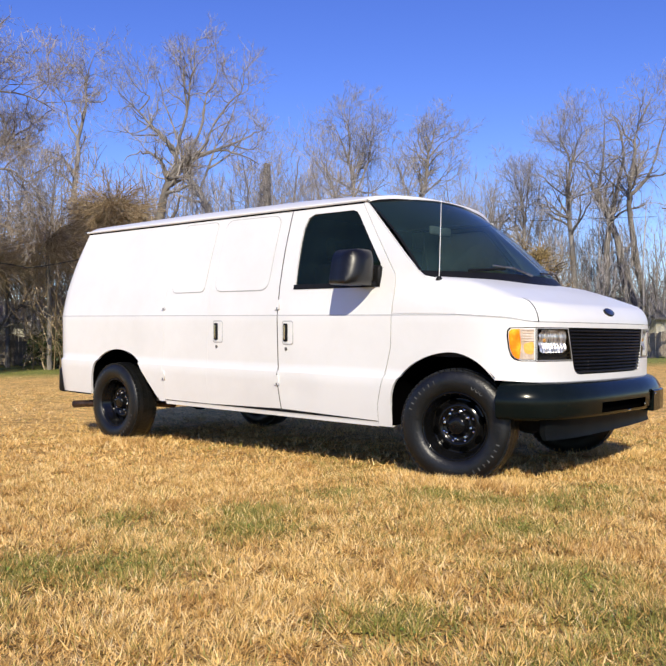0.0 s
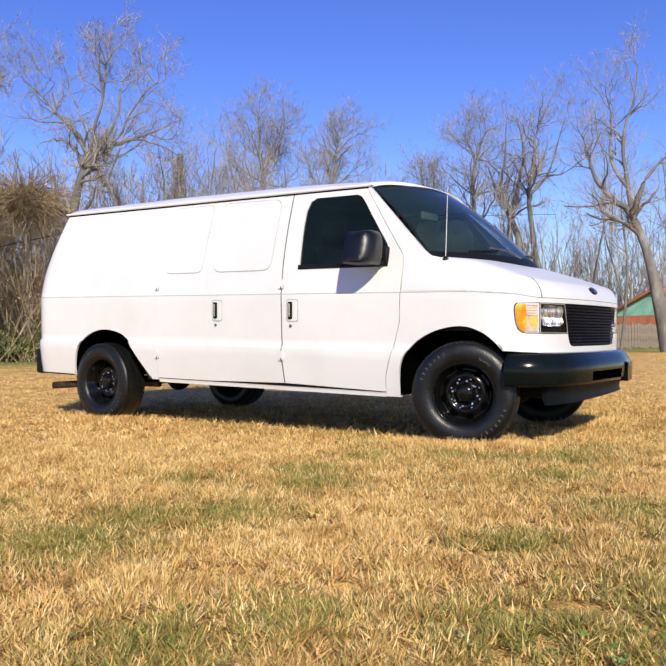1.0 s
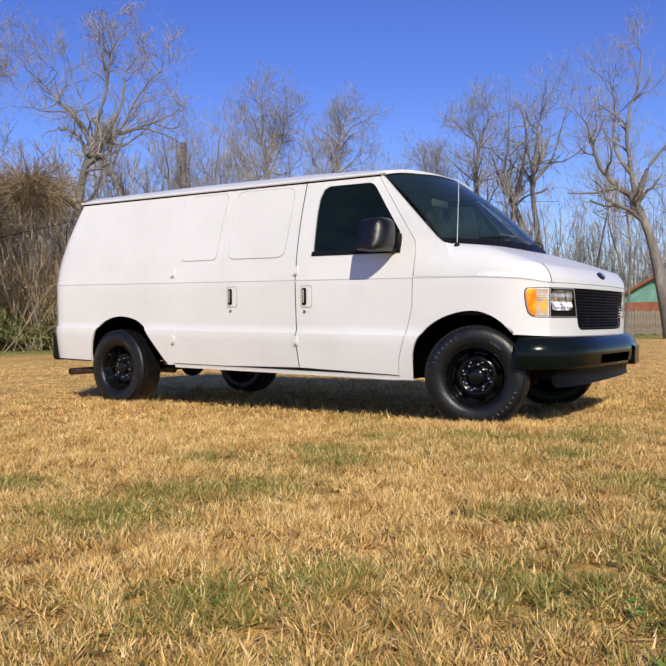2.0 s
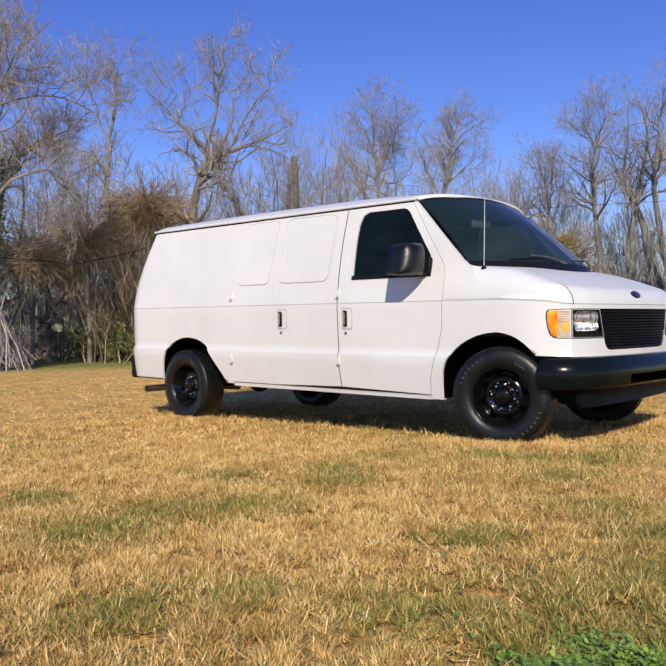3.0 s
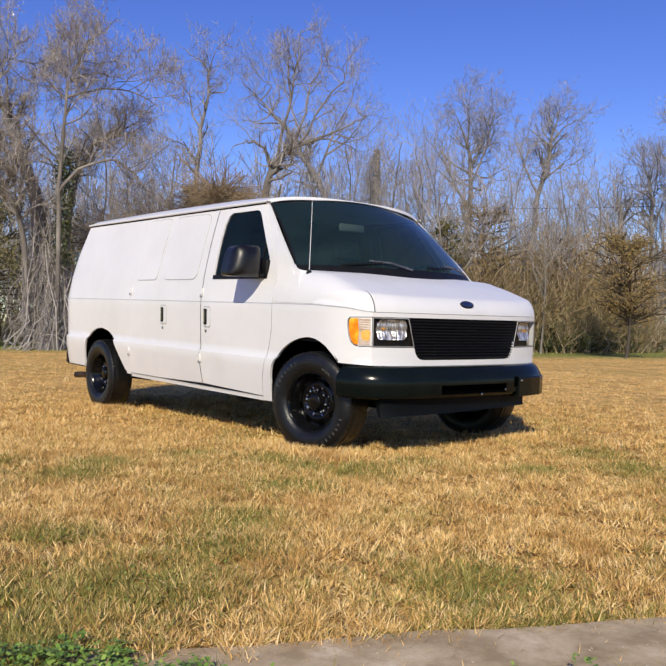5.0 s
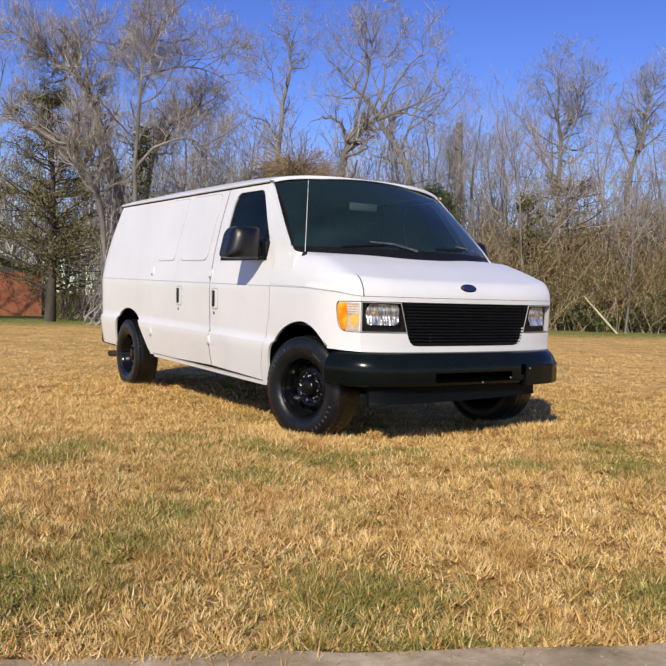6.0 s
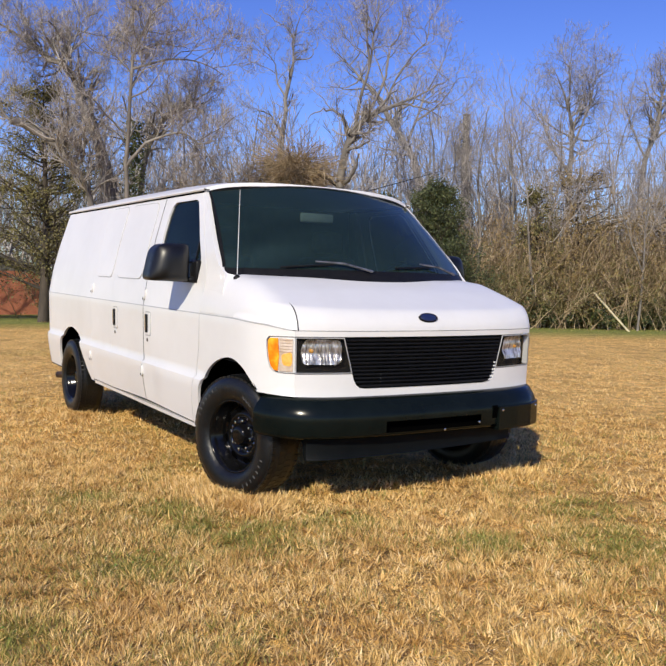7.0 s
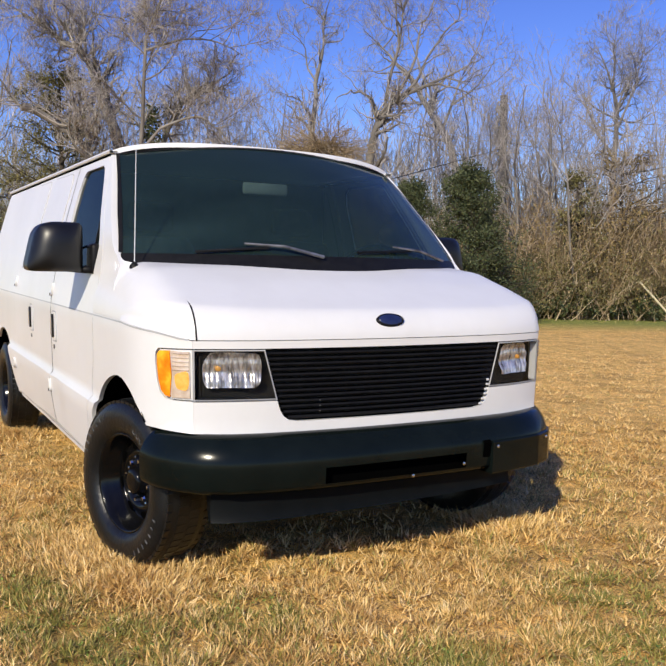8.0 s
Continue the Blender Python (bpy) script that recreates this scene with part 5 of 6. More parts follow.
bare_tree("bare_tree", "slender bare tree with a crooked top", -34.6, 17.8, [[(0.1, 0), (0.0, 2.0), (0.0, 6.2), (-0.1, 8.5), (0.1, 10.0), (0.1, 10.8), (0.4, 11.8), (0.5, 12.6), (0.5, 13.6), (0.9, 14.8)], [(0.5, 13.6), (0, 14.2), (-0.5, 14.5), (-1.3, 15.1)], [(0.1, 10.8), (-0.3, 11.5), (-0.5, 12.5), (-1.1, 13.2)], [(0, 8.7), (-0.6, 9.8), (-1.6, 10.2)], [(0.5, 12.6), (1.3, 12.7), (1.7, 13.5)]], 12, 0.22, (8, 5, 4, 2), 0.55, 0.007)
old_tree = bare_tree("bare_tree", "massive many-stemmed bare tree with a leaning trunk", -21.0, 4.8,
          [[(0.2, 0), (-0.1, 3.7), (-0.4, 5.1), (-0.7, 6.0), (-1.1, 6.9), (-1.4, 7.7), (-1.7, 8.1), (-2.2, 8.3), (-2.8, 8.8), (-4.0, 9.6)], [(-1.4, 7.7), (-1.5, 8.3), (-1.3, 9.2), (-1.2, 10.9)], [(-1.3, 9.6), (-1.3, 9.3), (-0.8, 8.7), (-0.1, 8.5), (0.7, 8.3)], [(-1.3, 9.3), (-0.4, 9.2), (0.8, 9.5)],
           [(0.4, 0), (0.4, 4.1), (0.4, 5.0), (0.5, 6.0), (0.6, 7.3), (0.8, 8.1), (1.2, 8.8), (1.9, 9.5)], [(0.6, 7.3), (1.6, 7.6), (2.4, 7.6), (3.2, 7.3)], [(0.4, 4.7), (1.0, 5.4), (1.9, 5.7), (2.5, 5.4), (3.0, 4.6)], [(0.6, 0), (0.7, 4.1), (1.0, 5.7), (1.6, 6.7), (2.3, 7.1)],
           [(-0.4, 0), (-0.6, 3.4), (-1.1, 4.7), (-1.7, 5.4), (-2.8, 5.9)], [(-0.7, 6.0), (-1.4, 6.3), (-2.2, 6.7), (-3.4, 7.2)]], 13, 0.27, (14, 9, 6, 3), 0.56, 0.0055, minor=0.36)
# dead vines and ivy that climb the old trunk
rng = np.random.default_rng(131)
lat, n = right_of(-21.0, 4.8), 75
turn, reach, tops = rng.uniform(0, 6.28, n), rng.uniform(0.35, 1.3, n), rng.uniform(0.8, 5.6, n)
P1 = np.stack([np.stack([lat[0] * (0.2 - 0.09 * tops * q) + np.cos(turn + q) * (0.22 + reach * (1 - q) ** 1.4), lat[1] * (0.2 - 0.09 * tops * q) + np.sin(turn + q) * (0.22 + reach * (1 - q) ** 1.4), tops * q - 0.04], 1) for q in np.linspace(0, 1, 8)], 1)
P1 += rng.normal(0, 0.11, P1.shape)
R1 = rng.uniform(0.007, 0.022, n)[:, None] * np.linspace(1, 0.5, 8)[None]
P2, R2 = sprout(rng, P1, R1, 7, 4, 0.3, 0.6, 0.05, (50, 18), 0.1, 0.25, 0.006)
v, f = tubes([(P1, R1, 4), (P2, R2, 3)])
arrays("climbing_vines", v, f, TWIG, old_tree)
up = rng.uniform(2.6, 6.2, 2600)
v, f = leaf_cards(rng, lat[None] * (0.42 + 0.03 * up[:, None]) + np.stack([rng.normal(0, 0.17, 2600), rng.normal(0, 0.17, 2600), up], 1), 0.05)
arrays("ivy", v, f, NEEDLE, old_tree)
bare_tree("bare_tree", "small crooked dark tree before a board fence", -27.8, 10.1, [[(-0.2, 0), (0.3, 1.6), (1.2, 2.6), (1.6, 4.3)], [(0.3, 1.6), (-0.9, 2.4), (-1.4, 3.4)]], 20, 0.15, (9, 5, 4, 2), 0.6)
bare_tree("bare_tree", FORKED, -29.1, 32.2, [[(0, 0), (0.2, 4.0), (0.3, 6.4), (0.4, 8.9), (0.4, 10.4), (0.2, 11.7), (-0.2, 13.0), (-0.8, 14.2)], [(0.4, 10.2), (1.4, 9.9), (2.6, 10.6)], [(0.2, 11.7), (0.2, 13.4), (0.2, 15.4)], [(0.4, 9.4), (1.3, 11.7), (1.7, 13.6)], [(0.4, 10.4), (1.0, 11.9), (0.9, 13.6)], [(0.3, 8), (-0.9, 10.2), (-1.4, 12)]], 14, 0.26, (13, 6, 4, 3), 0.76, 0.007)
bare_tree("bare_tree", FORKED, -28.3, 37.9, [[(-0.4, 0), (-0.1, 6.7), (0.1, 9.4), (0.7, 11.0), (0.8, 12.6), (1.1, 13.7), (1.4, 15.0)], [(0.8, 12.6), (1.7, 13.6), (2.7, 14.1)], [(0.1, 9.2), (-0.7, 11.1), (-1.4, 13.0)], [(0.4, 10.2), (1.3, 11.0), (2.3, 12.0)]], 15, 0.26, (14, 6, 4, 3), 0.76, 0.007)
bare_tree("bare_tree", "low dark crooked tree with spreading limbs", -25.2, 42.4, [[(0.6, 0), (0.2, 5.6), (-0.1, 7.3), (-0.1, 8.1), (-0.3, 9.2), (-0.7, 10.5)], [(-0.1, 8.0), (0.5, 8.6), (1.4, 9.2)], [(0, 6.4), (-1.3, 8.4), (-2.5, 10.2)]], 16, 0.26, (9, 5, 4, 3), 0.8, 0.007)
bare_tree("bare_tree", FORKED, -24.0, 43.4, [[(0.2, 0), (0.2, 5.6), (0.2, 8.4), (0, 10.1), (-0.4, 11.4)], [(0.2, 6.7), (0.9, 9.2), (1.3, 11.2)], [(0.2, 7.8), (0.4, 10.1), (0.6, 11.8)]], 22, 0.22, (15, 6, 4, 3), 0.8, 0.007)
bare_tree("bare_tree", FORKED, -18.8, 39.8, [[(0.3, 0), (0.1, 5.3), (-0.1, 7.7), (-0.1, 9.7), (0, 11.1), (-0.6, 12.4)], [(0, 11.0), (0.8, 10.8), (1.6, 9.6)], [(-0.1, 7.7), (-0.8, 8.3), (-1.6, 9.3)], [(0, 10.7), (0.4, 12.1), (0.8, 12.8)]], 19, 0.24, (12, 6, 4, 3), 0.9, 0.007)
bare_tree("bare_tree", "tall pale many-stemmed tree with a high crown", -17.7, 45.8, [[(0.9, 0), (-0.5, 5.1), (-0.9, 7.3), (-1.7, 9.4), (-2.2, 10.5), (-2.8, 12.2)], [(1.4, 0), (0.3, 5.1), (0, 7.2), (-0.2, 9.3), (0.1, 11.4), (0.3, 13.2), (1.2, 15.2)], [(-1.6, 0), (-1.5, 6.2), (-1.2, 8.3), (-0.7, 10.9), (-0.4, 13.0), (-1.1, 14.8)], [(-0.2, 9.3), (0.8, 10.3), (1.4, 11.8), (1.9, 13.8)], [(-1.2, 8.3), (-1.9, 9.9), (-1.6, 12.0), (-1.5, 14.3)]], 17, 0.4, (12, 6, 4, 3), 0.9, 0.008)
bare_tree("bare_tree", "tall dark-barked tree with a low fork", -6.1, 31.0, [[(0.2, 0), (-0.4, 2.7), (-0.7, 4.1), (-1.4, 5.9), (-2.1, 6.5), (-2.8, 7.5), (-3.1, 8.6), (-3.5, 9.6)], [(-1.3, 5.7), (-1.5, 7.4), (-1.6, 9.0), (-1.2, 10.6), (-1.0, 12.0)], [(-1.3, 5.6), (-0.8, 7.1), (-0.1, 8.0), (0.8, 9.2)], [(-1.5, 7.0), (-2.1, 8.1), (-2.1, 9.9), (-2.4, 11.5)]], 18, 0.3, (10, 6, 4, 3), 0.75)
MODELS = []
for seed, stems in ((31, [[(0, 0), (0.1, 3), (-0.1, 6), (0.2, 9)]]), (32, [[(0, 0), (-0.2, 3.4), (0.1, 6), (-0.2, 8.4)], [(-0.1, 2), (0.8, 5), (0.9, 7.4)]]), (33, [[(0, 0), (0.3, 3), (0.2, 6), (0.5, 8.2)], [(0.2, 3), (-0.7, 5.5), (-0.8, 7)]])):
    MODELS.append((seed, stems))
SPOTS = [[(-24.6, 20.2, 1.0), (-21.2, 21.3, 0.95), (-17.6, 19.2, 0.85), (-17.0, 23.6, 0.9), (-21.6, 26.4, 1.1), (-28.5, 6.2, 1.05), (-11.8, 38.6, 1.15), (-28.0, 18.4, 1.1)],
         [(-22.2, 17.8, 0.9), (-18.8, 20.4, 0.9), (-16.4, 25.6, 0.8), (-24.0, 24.0, 1.1), (-27.6, 9.6, 1.0), (-9.4, 36.0, 1.2), (-19.0, 30.0, 1.1), (-25.5, 1.0, 1.1)],
         [(-20.3, 18.3, 0.8), (-22.6, 22.6, 1.0), (-15.6, 22.0, 0.7), (-17.6, 28.4, 0.95), (-29.5, 13.2, 1.1), (-7.6, 39.5, 1.2), (-24.0, 14.4, 0.7), (-27.5, -2.0, 1.1)]]
spin = random.Random(9)
for (seed, stems), spots in zip(MODELS, SPOTS):
    first = None
    for x, y, k in spots:
        if first is None:
            first = bare_tree("sapling", "thin bare sapling among dry brush", x, y, stems, seed, 0.085, (11, 5, 4, 1), 0.82, 0.005, "saplings of the thicket", 0.5)
        else:
            copy_thing(first, Matrix.Translation((x, y, ground_height(x, y))) @ Matrix.Rotation(spin.uniform(0, 6.28), 4, "Z") @ Matrix.Scale(k, 4))


def far_woods(seed, course, n, low, high):
    rng = np.random.default_rng(seed)
    line = resample(course, 60)
    i = rng.integers(0, 60, n)
    foot = np.zeros((n, 3))
    foot[:, :2] = line[i] + rng.normal(0, 1.0, (n, 2)) + np.array([-3.0, 1.5]) * rng.uniform(0, 4.5, (n, 1))
    h = rng.uniform(low, high, n)
    k = 6
    P0 = foot[:, None, :] + np.linspace(0, 1, k)[None, :, None] * np.stack([rng.normal(0, 0.6, n), rng.normal(0, 0.6, n), h], 1)[:, None, :] + rng.normal(0, 0.12, (n, k, 3))
    R0 = rng.uniform(0.03, 0.09, n)[:, None] * np.linspace(1, 0.25, k)[None, :]
    P1, R1 = sprout(rng, P0, R0, 9, 4, 0.3, 0.55, 0.2, (40, 12), 0.6, 0.2, 0.012)
    P2, R2 = sprout(rng, P1, R1, 12, 2, 0.6, 0.6, 0.15, (42, 14), 0.5, 0.2, 0.013)
    v, f = tubes([(P0, R0, 4), (P1, R1 * 1.25, 2), (P2, R2, 2)])
    tagged(arrays("far_woods", v, f, TWIG), "grey-brown bare winter woods behind the lawn", "woods", kind="stuff")


far_woods(51, [(-36, -6), (-34, 3), (-30.5, 10), (-28.5, 17), (-25.5, 23), (-23, 30), (-19, 38), (-14, 45), (-6, 52)], 860, 3.0, 9.5)
far_woods(52, [(-25, 40), (-16, 50), (-5, 57), (8, 60)], 240, 3.5, 8.0)
far_woods(53, [(-26.5, 15), (-23.5, 20), (-21.5, 26), (-19.5, 32), (-16, 38)], 420, 2.6, 5.4)


def brush(name, label, x, y, seed, tall, wide, mat, stems=60, leaf=None, category="shrub", group="dry shrubs of the thicket"):
    rng = np.random.default_rng(seed)
    ob = thing(name, label, category, group, at=(x, y, ground_height(x, y)))
    k = 6
    foot = np.stack([rng.normal(0, wide * 0.28, stems), rng.normal(0, wide * 0.28, stems), np.full(stems, -0.05)], 1)
    d = unit(np.stack([rng.normal(0, 0.35, stems), rng.normal(0, 0.35, stems), np.ones(stems)], 1))
    L = tall * rng.uniform(0.45, 1.0, stems)
    pts = [foot]
    for _ in range(k - 1):
        d = unit(d + rng.normal(0, 0.14, d.shape) + unit(d * np.array([1, 1, 0])) * 0.10)
        pts.append(pts[-1] + d * (L / (k - 1))[:, None])
    P0 = np.stack(pts, 1)
    R0 = rng.uniform(0.012, 0.028, stems)[:, None] * np.linspace(1, 0.3, k)[None, :]
    P1, R1 = sprout(rng, P0, R0, 7, 3, 0.32, 0.6, 0.15, (42, 16), 0.25, 0.22, 0.008)
    P2, R2 = sprout(rng, P1, R1, 3, 2, 0.7, 0.7, 0.1, (40, 16), 0.1, 0.2, 0.007)
    v, f = tubes([(P0, R0, 4), (P1, R1 * 1.25, 2), (P2, R2 * 1.2, 2)])
    arrays("branching", v, f, mat, ob)
    if leaf:
        lm, count, size = leaf
        pick = P2.reshape(-1, 3)[rng.integers(0, P2.shape[0] * 2, count)] + rng.normal(0, 0.06, (count, 3))
        v, f = leaf_cards(rng, pick, size)
        arrays("foliage", v, f, lm, ob)
    return ob


def scatter(first, spots, seed):
    r = random.Random(seed)
    for x, y, k in spots:
        copy_thing(first, Matrix.Translation((x, y, ground_height(x, y))) @ Matrix.Rotation(r.uniform(0, 6.28), 4, "Z") @ Matrix.Scale(k, 4))


b = brush("shrub", "dense brown leafless brush at the wood's edge", -18.4, 19.6, 61, 3.6, 2.6, BRUSH, 52, (OLIVE, 5000, 0.036))
scatter(b, [(-17.3, 22.2, 1.05), (-16.6, 24.4, 0.95), (-17.0, 26.6, 1.1), (-19.6, 18.0, 0.9), (-21.4, 16.4, 0.8), (-18.6, 23.4, 1.3), (-18.2, 27.6, 1.3), (-22.8, 15.0, 0.9), (-20.4, 20.6, 1.25), (-15.8, 28.0, 0.8), (-31.0, 12.6, 0.6)], 71)
b = brush("shrub", "tangled reddish brown brush with a few dead leaves", -17.9, 21.0, 62, 4.4, 2.2, BRUSH, 48, (RUSSET, 5600, 0.038))
scatter(b, [(-17.0, 25.4, 0.9), (-19.2, 21.6, 1.1), (-23.6, 13.2, 0.8), (-18.0, 25.0, 1.2), (-16.9, 29.4, 0.9), (-21.0, 18.6, 1.1)], 72)
b = brush("shrub", "olive green half-leafy shrub at the wood's edge", -16.8, 23.2, 63, 2.6, 2.2, BRUSH, 40, (OLIVE, 4600, 0.036))
scatter(b, [(-17.8, 20.2, 1.0), (-16.4, 26.2, 1.1), (-24.6, 12.0, 0.9), (-30.6, 9.4, 0.5), (-18.6, 18.6, 1.0), (-15.4, 29.6, 0.8), (-27.5, 5.2, 0.9), (-22.0, 15.8, 0.9)], 73)
b = brush("shrub", "low dark green ivy mound along the wood's edge", -17.1, 21.2, 64, 1.3, 2.4, BRUSH, 30, (NEEDLE, 2800, 0.06), "shrub", "ivy mounds")
scatter(b, [(-16.6, 23.0, 0.9), (-16.3, 25.2, 0.8), (-16.2, 27.2, 0.9), (-18.2, 18.9, 1.0), (-24.0, 11.6, 1.2), (-19.8, 17.2, 1.0)], 74)
b = brush("shrub", "low leafy green hedge at the lawn's edge", -22.3, 11.9, 67, 1.9, 2.8, BRUSH, 34, (HEDGE, 5200, 0.045), "shrub", "green hedges")
scatter(b, [(-21.2, 13.6, 0.8), (-19.6, 16.6, 0.7), (-16.4, 24.2, 0.6), (-17.0, 22.0, 0.6)], 76)
b = brush("shrub", "tall vine-covered brown brush round a dead trunk", -22.9, 12.2, 66, 5.6, 3.4, BRUSH, 90, (BRUSH, 3600, 0.034), "shrub", "vine-covered brush")
scatter(b, [(-24.4, 13.6, 0.95), (-22.4, 13.6, 0.8), (-20.2, 19.6, 0.95), (-19.0, 22.4, 0.95), (-18.2, 25.6, 1.0), (-17.4, 28.6, 0.8), (-22.0, 17.2, 0.8)], 75)


def evergreen(name, label, x, y, seed, tall, wide, mat, count, low=0.08, leaf=0.05, limbs=75, girth=0.14, dome=False):
    rng = np.random.default_rng(seed)
    ob = thing(name, label, "tree", "evergreen trees", at=(x, y, ground_height(x, y)))
    k = 10
    P0 = resample([(0, 0, -0.1), (0.1, 0.05, tall * 0.4), (-0.05, 0, tall)], k)[None]
    R0 = np.linspace(girth, 0.02, k)[None]
    n = limbs
    t = rng.uniform(low, 1.0, n)
    start = np.stack([np.interp(t, np.linspace(0, 1, k), P0[0, :, c]) for c in range(3)], 1)
    a = rng.uniform(0, 2 * np.pi, n)
    L = wide * 0.5 * np.clip(1.12 - t, 0.08, 0.9) ** 0.75 * rng.uniform(0.6, 1.25, n)
    if dome:
        L = wide * 0.5 * np.sqrt(np.clip(np.sin(np.pi * np.clip((t - low) / (1.06 - low) * 0.8 + 0.2, 0, 1)), 0.02, 1)) * rng.uniform(0.55, 1.15, n)
    d = unit(np.stack([np.cos(a), np.sin(a), rng.uniform(0.0, 0.7, n)], 1))
    P1 = start[:, None, :] + d[:, None, :] * (L[:, None] * np.linspace(0, 1, 5))[:, :, None] + rng.normal(0, 0.05, (n, 5, 3))
    R1 = np.linspace(0.03, 0.01, 5)[None].repeat(n, 0)
    P2, R2 = sprout(rng, P1, R1, 8, 4, 0.45, 0.6, 0.15, (45, 18), 0.2, 0.2, 0.006)
    v, f = tubes([(P0, R0, 8), (P1, R1, 4), (P2, R2, 3)])
    arrays("trunk", v, f, SHADED_BARK, ob)
    pick = P2.reshape(-1, 3)[rng.integers(0, P2.shape[0] * 4, count)] + rng.normal(0, 0.09, (count, 3))
    v, f = leaf_cards(rng, pick, leaf)
    arrays("crown", v, f, mat, ob)
    return ob


evergreen("evergreen_tree", "dark green bushy cedar at the wood's edge", -17.2, 14.1, 81, 4.5, 3.9, NEEDLE, 60000, 0.04, 0.036, 170)
evergreen("evergreen_tree", "smaller dark green cedar beside brown brush", -18.9, 13.2, 82, 4.2, 2.8, NEEDLE, 34000, 0.04, 0.036, 120)
evergreen("evergreen_tree", "sparse olive green live oak beside the brick house", -24.5, 3.5, 83, 7.6, 7.4, OLIVE, 42000, 0.2, 0.036, 120, 0.21)
evergreen("evergreen_tree", "sparse olive green young oak", -27.2, 0.6, 84, 6.4, 5.2, OLIVE, 16000, 0.25, 0.045)
evergreen("small_tree", "golden brown leafy thicket tree among bare saplings", -19.4, 22.9, 86, 5.8, 4.6, RUSSET, 17000, 0.2, 0.036, 80, 0.09, True)
evergreen("small_tree", "golden brown leafy thicket tree among bare saplings", -18.6, 27.3, 87, 5.0, 4.4, RUSSET, 16000, 0.2, 0.036, 80, 0.09, True)
evergreen("small_tree", "olive brown young tree holding its leaves", -18.6, 19.9, 88, 5.0, 3.0, OLIVE, 9000, 0.12, 0.045)


evergreen("small_tree", "small rust-brown and olive tree with a round leafy crown", -11.5, 21.3, 85, 3.9, 3.4, RUSSET, 16000, 0.36, 0.03, 90, 0.07, True)


def vine_ball(x, y, z, seed, wide=1.0, n=520):
    rng = np.random.default_rng(seed)
    ob = thing("vine_clump", "brown tangle of dead vines on a broken trunk", "vines", at=(x, y, ground_height(x, y)))
    P0 = resample([(0.2, 0, -0.1), (0.0, 0.1, z * 0.6), (0, 0, z)], 8)[None]
    v, f = tubes([(P0, np.linspace(0.2, 0.14, 8)[None] * (1.0 if n > 400 else 0.5), 8)])
    arrays("trunk", v, f, BARK, ob)
    a, q = rng.uniform(0, 6.28, n), rng.uniform(0, 1, n)
    d = unit(np.stack([np.cos(a) * 1.3, np.sin(a) * 1.3, rng.uniform(-0.75, 0.95, n)], 1))
    L = rng.uniform(0.7, 1.9, n) * wide
    pts = [np.stack([rng.normal(0, 0.2, n), rng.normal(0, 0.2, n), z + rng.normal(0, 0.2, n)], 1)]
    for j in range(5):
        d = unit(d + np.array([0, 0, -0.07]) + rng.normal(0, 0.2, d.shape))
        pts.append(pts[-1] + d * (L / 5)[:, None])
    P1 = np.stack(pts, 1)
    P2, R2 = sprout(rng, P1, np.full(P1.shape[:2], 0.01), 5, 4, 0.5, 0.7, 0.1, (40, 18), -0.25, 0.25, 0.006)
    v, f = tubes([(P1, np.full(P1.shape[:2], 0.011), 3), (P2, R2, 3)])
    arrays("vines", v, f, BRUSH, ob)
    P3 = resample([(0, 0, z), (-0.3, 0, z + 1.2), (-0.5, 0, z + 1.9)], 6)[None]
    v, f = tubes([(P3, np.linspace(0.03, 0.012, 6)[None], 5)])
    arrays("snag", v, f, BARK, ob)


vine_ball(-22.8, 12.0, 5.5, 91, 1.05, 640)
vine_ball(-24.3, 10.3, 4.4, 92, 1.45, 220)
vine_ball(-25.6, 8.8, 3.7, 94, 1.4, 170)
vine_ball(-26.6, 12.9, 4.7, 95, 1.7, 230)
vine_ball(-28.2, 10.8, 4.2, 96, 1.6, 210)

# vine-wrapped pole
pole = thing("pole", "weathered utility pole wrapped in dead vines", "pole", at=(-25.6, 22.3, 0))
v, f = tubes([(resample([(0, 0, -0.2), (0.05, 0, 5), (0, 0.05, 9.3)], 10)[None], np.linspace(0.19, 0.16, 10)[None], 10)])
arrays("shaft", v, f, BARK, pole)
rng = np.random.default_rng(93)
n = 160
z0 = rng.uniform(3.5, 9.0, n)
P1 = np.stack([np.stack([0.2 * np.cos(q * 2 + z0) * (1 + q * 0.5), 0.2 * np.sin(q * 2 + z0) * (1 + q * 0.5), z0 - q * 0.5 + 0.3], 1) for q in np.linspace(0, 1.6, 6)], 1) + rng.normal(0, 0.06, (n, 6, 3))
P2, R2 = sprout(rng, P1, np.full(P1.shape[:2], 0.012), 4, 4, 0.6, 0.7, 0.1, (40, 16), 0.1, 0.25, 0.007)
v, f = tubes([(P1, np.full(P1.shape[:2], 0.016), 3), (P2, R2, 3)])
arrays("vines", v, f, TWIG, pole)


def cable(points, r):
    v, f = tubes([(resample(points, 24)[None], np.full((1, 24), r), 5)])
    tagged(arrays("power_cable", v, f, WIRE), "thin black overhead cable between poles", "cable")


cable([(-31.3, -7.6, 4.3), (-24.1, 6.8, 3.64), (-22.4, 10.0, 3.64), (-25.6, 22.2, 7.0)], 0.018)
cable([(-25.6, 22.2, 7.3), (-21.5, 27, 6.6), (-14, 40, 7.5)], 0.012)
tagged(part("leaning_pole", tube([(-15.3, 21.2, -0.05), (-15.75, 20.8, 0.62), (-16.2, 20.4, 1.3)], 0.035, 8), STICK), "pale wooden pole leaning against the brush", "pole")


